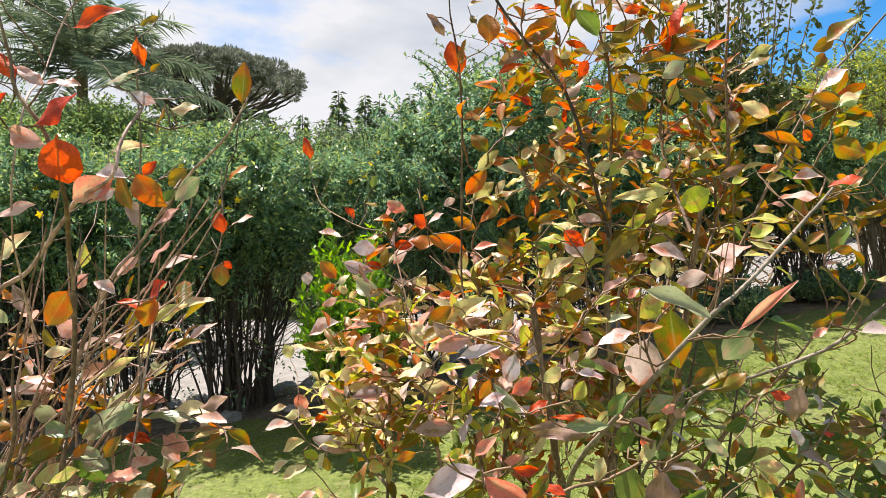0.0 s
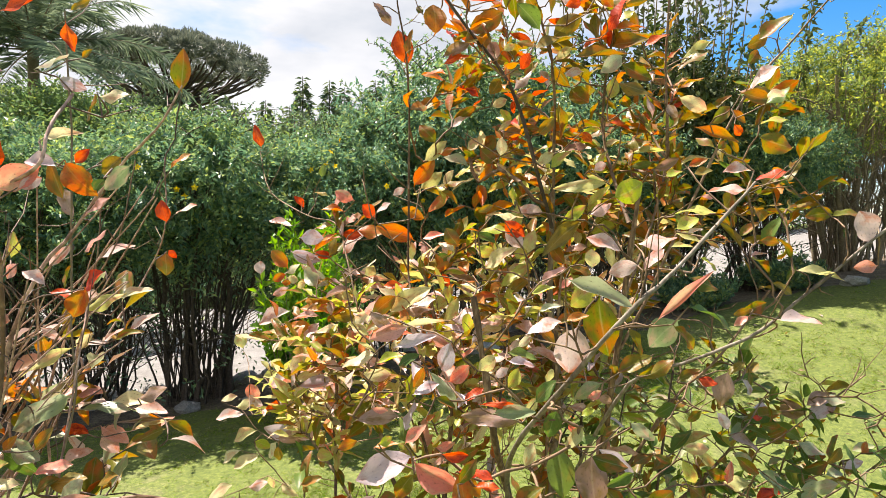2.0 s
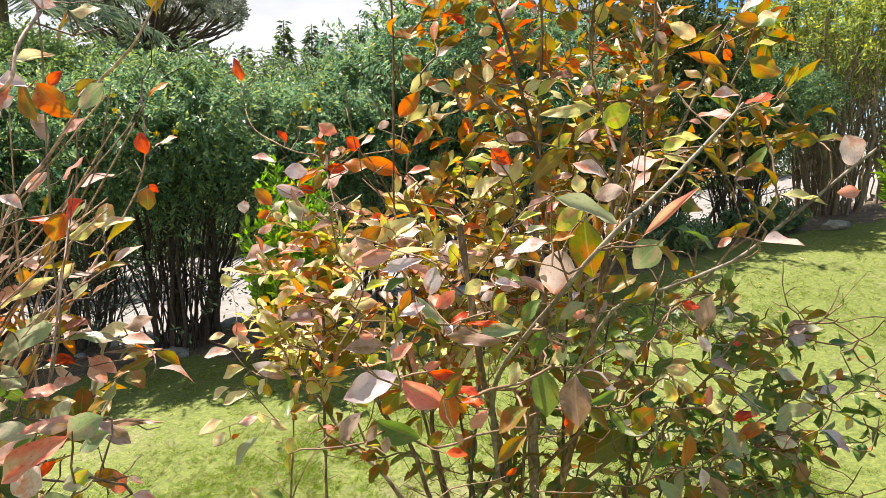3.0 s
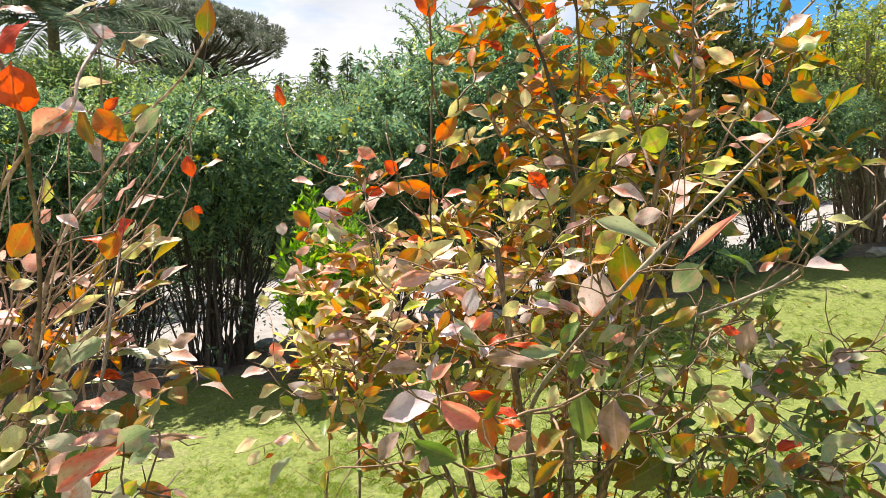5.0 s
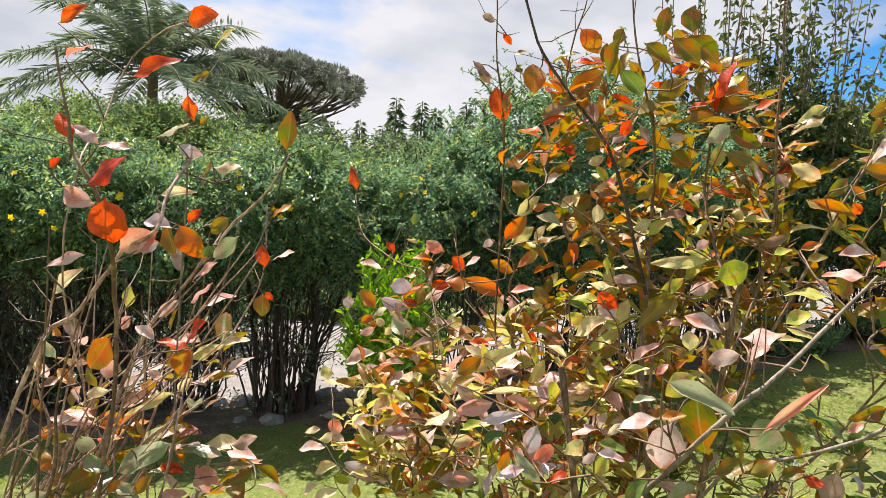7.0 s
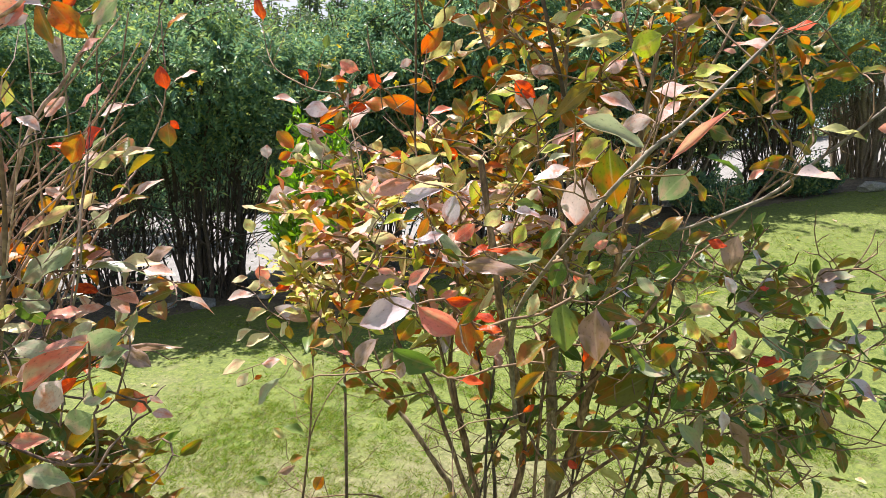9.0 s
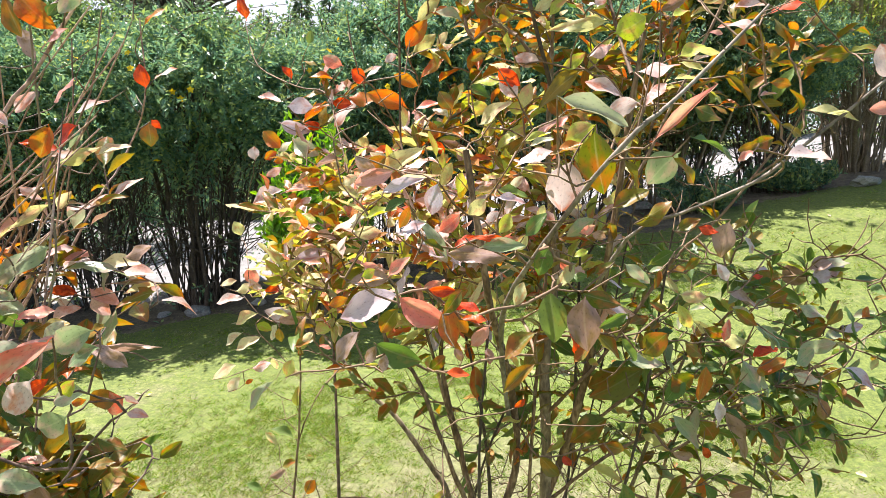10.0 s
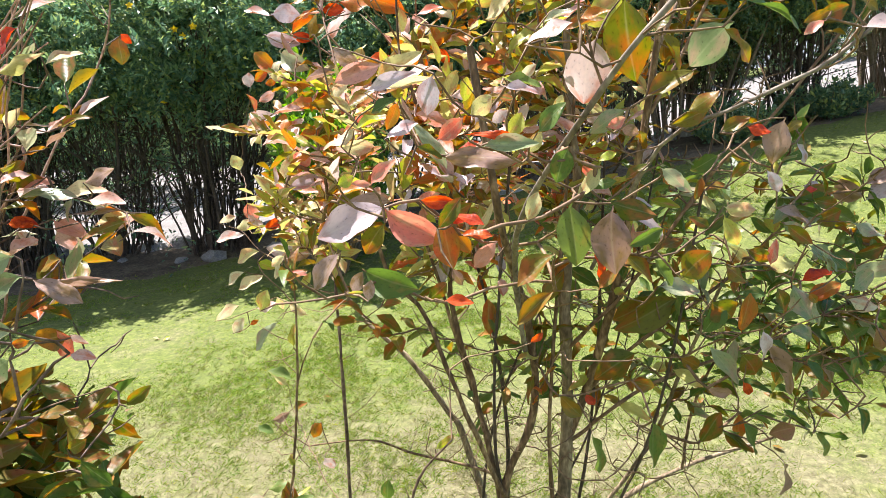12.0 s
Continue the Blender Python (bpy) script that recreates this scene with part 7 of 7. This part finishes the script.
stand(young_shrub(33, "broadleaf_shrub", "bright yellow-green broadleaf shrub at the lawn edge", FRESH_LEAF, 1.4, 0.42, 40, 0.125, 9), 4.85, 6.65)
stand(young_shrub(34, "ground_plant", "dark low leafy plant at the foot of the hedge", HEDGE_LEAF, 0.45, 0.5, 40, 0.07), 3.9, 7.9)
stand(young_shrub(35, "ground_plant", "dark low leafy plant at the foot of the hedge", HEDGE_LEAF, 0.5, 0.55, 40, 0.07), 2.7, 7.5)


def shoot_shrub(seed):
    """A tall shrub whose straight upright shoots stand against the sky."""
    rng = np.random.default_rng(seed)
    top = thing("tall_shoot_shrub", "tall shrub with straight upright leafy shoots", "shrub")
    parts = []
    for _ in range(46):
        x, y = rng.normal(0, 0.6), rng.normal(0, 0.4)
        h = rng.uniform(3.3, 4.9) - 0.4 * abs(x)
        line = smooth_line([(x * 0.4, y * 0.4, -0.05), (x * 0.85, y * 0.85, 1.3), (x, y, 2.4), (x * 1.12 + rng.normal() * 0.06, y * 1.1, h)], 34)
        child("shoot", mesh_from("shoot", *tube(line, np.linspace(0.017, 0.004, 34), 5), [PALE_BARK]), top)
        low = int(rng.integers(9, 14))
        k = np.repeat(line[low:], 4, 0) + rng.normal(size=((34 - low) * 4, 3)) * 0.03
        m = len(k)
        v, f = small_leaves(k, rand_dirs(rng, m) + [[0, 0, -0.35]], rand_dirs(rng, m) + [[0, 0, 0.8]], 0.095 * rng.uniform(0.6, 1.25, m), 0.05 * rng.uniform(0.7, 1.2, m), 0.3)
        parts.append((v, f))
    p, d = lumpy_shell(rng, 1500, 1.15, 0.8, 1.0, inner=0.4)
    v, f, _ = sprays(rng, p + [[0, 0, 1.75]], d, 10, 0.25, 0.085, 0.045)
    parts.append((v, f))
    child("foliage", mesh_from("foliage", *joined(parts), [SHOOT_LEAF], smooth=False), top, kind="stuff")
    return top


stand(shoot_shrub(41), 2.55, 8.5, 0, 1.1)


# ---------- trees beyond ----------
def araucaria(seed, fork, base, peak, reach):
    """An umbrella-crowned pine: bare trunk, limbs that sweep out and up, a flat dome of rounded needle tufts."""
    rng = np.random.default_rng(seed)
    top = thing("araucaria_tree", "grey-green umbrella-crowned araucaria with upcurved limbs", "tree")
    child("trunk", mesh_from("trunk", *tube(smooth_line([(0, 0, -0.3), (0.1, 0, fork * 0.5), (0, 0, fork), (0.05, 0, base + 1.2)], 12), np.linspace(0.45, 0.14, 12), 10), [DARK_BARK]), top)
    needles = []
    for k in range(84):
        a = k * 2.399 + rng.normal() * 0.2
        r = reach * math.sqrt((k + 0.5) / 84) * rng.uniform(0.88, 1.08)
        share = min(r / reach, 1.0)
        z = base + (peak - base) * (0.05 + 0.95 * math.sqrt(max(0.0, 1 - share ** 2.4))) * rng.uniform(0.78, 1.0)
        flat = np.array([r * np.cos(a), r * np.sin(a), 0.0])
        z0 = fork - 0.9 + 1.9 * (1 - share) + rng.normal() * 0.3
        under = min(z - 0.2, base + 0.55)
        line = smooth_line([(0, 0, z0), flat * 0.4 + [0, 0, z0 + 0.28 * (under - z0)], flat * 0.78 + [0, 0, z0 + 0.66 * (under - z0)], flat + [0, 0, under]], 14)
        line[1:-1] += rng.normal(size=(12, 3)) * 0.03
        child("limb", mesh_from("limb", *tube(line, np.linspace(0.1, 0.045, 14), 5), [DARK_BARK]), top)
        size = rng.uniform(0.75, 1.2)
        m = 430
        d = rand_dirs(rng, m)
        at = flat + [0, 0, z] + d * (rng.uniform(0.45, 1.0, m) * size)[:, None] * [[0.62, 0.62, 0.4]]
        needles.append(small_leaves(at, d + [[0, 0, 0.5]], rand_dirs(rng, m), rng.uniform(0.16, 0.28, m), np.full(m, 0.075), 0.1))
    child("crown", mesh_from("crown", *joined(needles), [NEEDLE], smooth=False), top, kind="stuff")
    return top


pine = araucaria(51, 9.2, 10.5, 12.7, 5.6)
stand(pine, -16.9, 39.0)


def palm(seed, height, frond_len):
    """A feather palm with arching fronds of drooping leaflets."""
    rng = np.random.default_rng(seed)
    top = thing("palm_tree", "feather palm with arching grey-green fronds", "tree")
    child("trunk", mesh_from("trunk", *tube([(0, 0, -0.3), (0.1, 0, height * 0.5), (0, 0, height)], [0.22, 0.18, 0.15], 10), [PALE_BARK]), top)
    for k in range(30):
        a = k * 2.399
        up = rng.uniform(-0.2, 1.5)
        ln = frond_len * rng.uniform(0.85, 1.1)
        u = np.linspace(0, 1, 30)[:, None]
        flat = np.array([np.cos(a), np.sin(a), 0])
        line = np.array([0, 0, height]) + flat * ln * (u * np.cos(up * 0.9)) + np.array([0, 0, 1.0]) * ln * (np.sin(up) * u - (0.3 + 0.12 * up) * u ** 2.4)
        frond = child("frond", mesh_from("frond", *tube(line, np.linspace(0.03, 0.006, 30), 5), [PALE_BARK]), top)
        t = unit(np.gradient(line, axis=0))
        s = unit(np.cross(t, [0, 0, 1.0]))
        base, ax = [], []
        for i in range(4, 30):
            for sign in (-1, 1):
                for _ in range(3):
                    base.append(line[i] + t[i] * rng.uniform(0, 0.1))
                    ax.append(s[i] * sign + t[i] * 0.55 + np.array([0, 0, rng.uniform(-0.7, 0.35)]))
        base, ax = np.array(base), np.array(ax)
        m = len(base)
        child("feather", mesh_from("feather", *small_leaves(base, ax, rand_dirs(rng, m) * 0.4 + [[0, 0, 1]], 0.78 * rng.uniform(0.7, 1.15, m), np.full(m, 0.042), 0.3), [PALM_LEAF], smooth=False), frond, kind="stuff")
    return top


stand(palm(52, 6.8, 3.9), -12.3, 19.0)


def conifer(seed, height, spread):
    """A pointed conifer: whorls of drooping, needled boughs."""
    rng = np.random.default_rng(seed)
    top = thing("conifer_tree", "distant pointed dark conifer", "tree", "conifers")
    child("trunk", mesh_from("trunk", *tube([(0, 0, -0.3), (0, 0, height * 0.5), (0, 0, height)], [0.3, 0.2, 0.03], 7), [DARK_BARK]), top)
    m = 2600
    z = height * (1 - rng.uniform(0, 0.92, m) ** 0.6 * 1.0)
    a = rng.uniform(0, 2 * np.pi, m)
    layer = 0.75 + 0.25 * np.sin(z * 5.0 + a * 2)
    r = spread * (1 - z / height) ** 0.85 * layer * rng.uniform(0.3, 1.0, m) ** 0.5
    p = np.stack([r * np.cos(a), r * np.sin(a), z], 1)
    d = np.stack([np.cos(a), np.sin(a), np.full(m, -0.25)], 1) + rng.normal(size=(m, 3)) * 0.35
    child("crown", mesh_from("crown", *small_leaves(p, d, rand_dirs(rng, m) + [[0, 0, 1]], rng.uniform(0.5, 1.1, m), rng.uniform(0.18, 0.4, m), 0.2), [FAR_LEAF], smooth=False), top, kind="stuff")
    return top


far_pine = conifer(53, 18.2, 3.4)
stand(far_pine, -16.9, 70.0, 0, 1.0)
for cx, cy, h in ((-21.5, 72.0, 0.88), (-14.8, 74.0, 1.03), (-12.6, 71.0, 0.95), (-19.6, 75.0, 0.88), (-9.5, 73.0, 1.02), (-6.5, 70.0, 0.97), (-24.5, 70.0, 0.85)):
    stand(copy_thing(far_pine, Matrix()), cx, cy, cx * 37, h)


def broad_tree(seed, height, radius, material, label, leaf=0.29, twigs=220):
    """A leafy tree with limbs and an uneven crown."""
    rng = np.random.default_rng(seed)
    top = thing("broadleaf_tree", label, "tree", "far trees")
    child("trunk", mesh_from("trunk", *tube([(0, 0, -0.3), (0.15, 0, height * 0.3), (0, 0.1, height * 0.75)], [0.28, 0.22, 0.08], 8), [DARK_BARK]), top)
    parts = []
    for k in range(9):
        a = k * 2.399
        e = np.array([radius * 0.65 * np.cos(a), radius * 0.65 * np.sin(a), height * rng.uniform(0.5, 0.85)])
        child("limb", mesh_from("limb", *tube(smooth_line([(0, 0, height * 0.28), e * [0.45, 0.45, 0.75], e], 8), np.linspace(0.12, 0.03, 8), 6), [DARK_BARK]), top)
        p, d = lumpy_shell(rng, twigs, radius * 0.5, radius * 0.5, height * 0.2, 0.3, 0.4)
        v, f, _ = sprays(rng, p + e, d, 9, 0.6, leaf, leaf * 0.5)
        parts.append((v, f))
    child("crown", mesh_from("crown", *joined(parts), [material], smooth=False), top, kind="stuff")
    return top


far_tree = broad_tree(54, 7.5, 3.6, FAR_LEAF, "rounded green broadleaf tree beyond the hedge")
stand(far_tree, -24.0, 28.0)
for k, (cx, cy, h) in enumerate(((-15.5, 25.0, 0.82), (-9.0, 33.0, 1.0), (-2.0, 36.0, 1.08), (5.0, 34.0, 1.0), (13.0, 30.0, 0.9), (-12.5, 30.0, 0.88), (-20.0, 24.0, 0.8))):
    stand(copy_thing(far_tree, Matrix()), cx, cy, 61 * k, h)


light_tree = broad_tree(55, 5.6, 2.6, SPRAY_LEAF, "light yellow-green broadleaf tree in front of the palm", 0.14, 400)
stand(light_tree, -11.6, 16.0, 0, 0.88)
stand(copy_thing(light_tree, Matrix()), -14.8, 22.0, 90, 1.2)
stand(copy_thing(light_tree, Matrix()), -9.0, 18.0, 200, 0.88)
stand(copy_thing(far_tree, Matrix()), -13.5, 34.0, 200, 1.1)
stand(copy_thing(far_tree, Matrix()), -18.5, 35.0, 320, 1.05)


# ---------- stones and fallen leaves ----------
def stone_mesh(seed):
    rng = np.random.default_rng(seed)
    bm = bmesh.new()
    bmesh.ops.create_icosphere(bm, subdivisions=2, radius=1.0)
    off = Vector(rng.uniform(0, 50, 3))
    for v in bm.verts:
        v.co *= 1 + 0.45 * noise.noise(v.co * 1.3 + off) + 0.12 * noise.noise(v.co * 4 + off)
        v.co.z *= 0.62
    me = bpy.data.meshes.new("stone")
    bm.to_mesh(me)
    bm.free()
    me.materials.append(STONE)
    return me


STONES = [stone_mesh(60 + k) for k in range(4)]
stone_rng = np.random.default_rng(61)
for k, (sx, sy, size) in enumerate(((-2.22, 5.95, 0.12), (-2.55, 5.98, 0.07), (-1.7, 6.1, 0.08), (-1.2, 6.35, 0.09), (-3.1, 6.0, 0.06), (0.4, 6.9, 0.16), (0.15, 6.8, 0.1), (4.55, 7.6, 0.14))):
    ob = tagged(new("stone", STONES[k % 4]), "pale weathered field stone at the foot of the hedge", "stone", "border stones")
    ob.location = (sx, sy, float(ground_z(sx, sy)) + size * 0.3)
    ob.rotation_euler = (0, 0, k * 1.3)
    ob.scale = (size, size * 0.8, size * 0.8)
for k in range(64):
    sx = -9.0 + 0.27 * k
    sy = float(hedge_y(sx)) + 0.38 + stone_rng.normal() * 0.03
    ob = tagged(new("edging_stone", STONES[k % 4]), "rough dark stone of the low edging along the drive", "stone", "edging stones")
    ob.location = (sx, sy, float(ground_z(sx, sy)) + 0.03)
    ob.rotation_euler = (0, 0, stone_rng.uniform(0, 6))
    ob.scale = (0.14 * stone_rng.uniform(0.8, 1.2), 0.13, 0.16 * stone_rng.uniform(0.7, 1.2))

log_line = smooth_line([(-2.5, 6.58, 0), (-2.1, 6.7, 0), (-1.7, 6.82, 0)], 16) + [0, 0, float(ground_z(-2.1, 6.7)) + 0.055]
log_r = 0.075 * np.array([0.02] + [1.0 + 0.06 * math.sin(2.3 * k) for k in range(14)] + [0.02])
log_line[0], log_line[-1] = log_line[1] - [0.004, 0, 0], log_line[-2] + [0.004, 0, 0]
tagged(new("edging_log", mesh_from("edging_log", *tube(log_line, log_r, 12), [PALE_BARK])), "weathered brown log lying along the edge of the drive", "log")

fallen_rng = np.random.default_rng(62)
for k in range(90):
    lx, ly = fallen_rng.uniform(-2.2, 4.2), 2.2 + 4.6 * fallen_rng.uniform() ** 0.8
    ob = tagged(new("fallen_leaf", leaf_mesh(k % 6, "OWMCWPAL"[k % 8])), "dry fallen leaf lying on the lawn", "leaf", "fallen leaves")
    ob.location = (lx, ly, float(ground_z(lx, ly)) + 0.028)
    ob.rotation_euler = (fallen_rng.normal() * 0.3, fallen_rng.normal() * 0.3, fallen_rng.uniform(0, 6.3))
    ob.scale = (0.05, 0.05, 0.05)


# ---------- grass ----------
def grass(seed, tufts, blades, mats, shares, tall, wide, patchy, lean, mid, spread, thin=0.0):
    """Tufts of bent blades, thick round mid and thinning out evenly on all sides; each tuft has one of the materials."""
    rng = np.random.default_rng(seed)
    m = tufts * 3
    x, y = mid[0] + spread[0] * rng.normal(size=m), mid[1] + spread[1] * rng.normal(size=m)
    keep = np.array([noise.noise((a * 0.55, b * 0.55, 7)) + 0.6 * noise.noise((a * 2.2, b * 2.2, 3)) + 1.3 * noise.noise((a * 5, b * 5, 9)) + 1.1 * noise.noise((a * 15, b * 15, 4)) for a, b in zip(x, y)]) * patchy + rng.normal(0.02, 0.14, m) - thin * np.exp(-((x - 0.3) / 1.9) ** 2 - ((y - 2.5) / 0.95) ** 2) > 0
    keep &= y < hedge_y(x) - 0.3
    x, y = x[keep][:tufts], y[keep][:tufts]
    kind = np.repeat(rng.choice(len(mats), len(x), p=shares), blades)
    size = np.repeat(rng.uniform(0.45, 1.6, len(x)), blades)
    x, y = np.repeat(x, blades), np.repeat(y, blades)
    n = len(x)
    a, r = rng.uniform(0, 2 * np.pi, n), rng.uniform(0, 1, n)
    out = np.stack([np.cos(a), np.sin(a), 0 * a], 1)
    x, y = x + 0.012 * r * out[:, 0], y + 0.012 * r * out[:, 1]
    base = np.stack([x, y, ground_z(x, y) - 0.004], 1)
    way = unit(out * (lean * (0.3 + r))[:, None] + [[0, 0, 1]] + rng.normal(size=(n, 3)) * 0.2)
    side = unit(np.cross(way, out) + rng.normal(size=(n, 3)) * 0.2)
    h, w = (tall * size * rng.uniform(0.6, 1.3, n))[:, None], wide * rng.uniform(0.7, 1.4, n)[:, None]
    bend = out * h * 0.45 * r[:, None] - [[0, 0, 1]] * h * 0.22 * r[:, None]
    v = np.stack([base - side * w, base + side * w, base + way * h * 0.6 + bend * 0.3 + side * w * 0.5, base + way * h + bend], 1).reshape(-1, 3)
    k = np.arange(n)[:, None] * 4
    f = np.concatenate([k + [[0, 1, 2]], k + [[0, 2, 3]]], 1).reshape(-1, 3)
    return mesh_from("grass", v, f, mats, np.repeat(kind, 2), smooth=False)


tagged(new("grass", grass(71, 84000, 6, [BLADE, FRESH_BLADE, DRY_BLADE], [0.52, 0.33, 0.15], 0.02, 0.001, -0.65, 0.8, (0.8, 3.5), (2.1, 1.75), 0.35)), "short green lawn grass in uneven tufts", "grass", kind="stuff")
tagged(new("dry_grass", grass(72, 14000, 7, [DRY_BLADE, BLADE], [0.75, 0.25], 0.019, 0.001, 0.35, 1.4, (0.3, 2.5), (1.4, 0.6))), "straw-coloured dry grass blades in thin patches", "grass", kind="stuff")
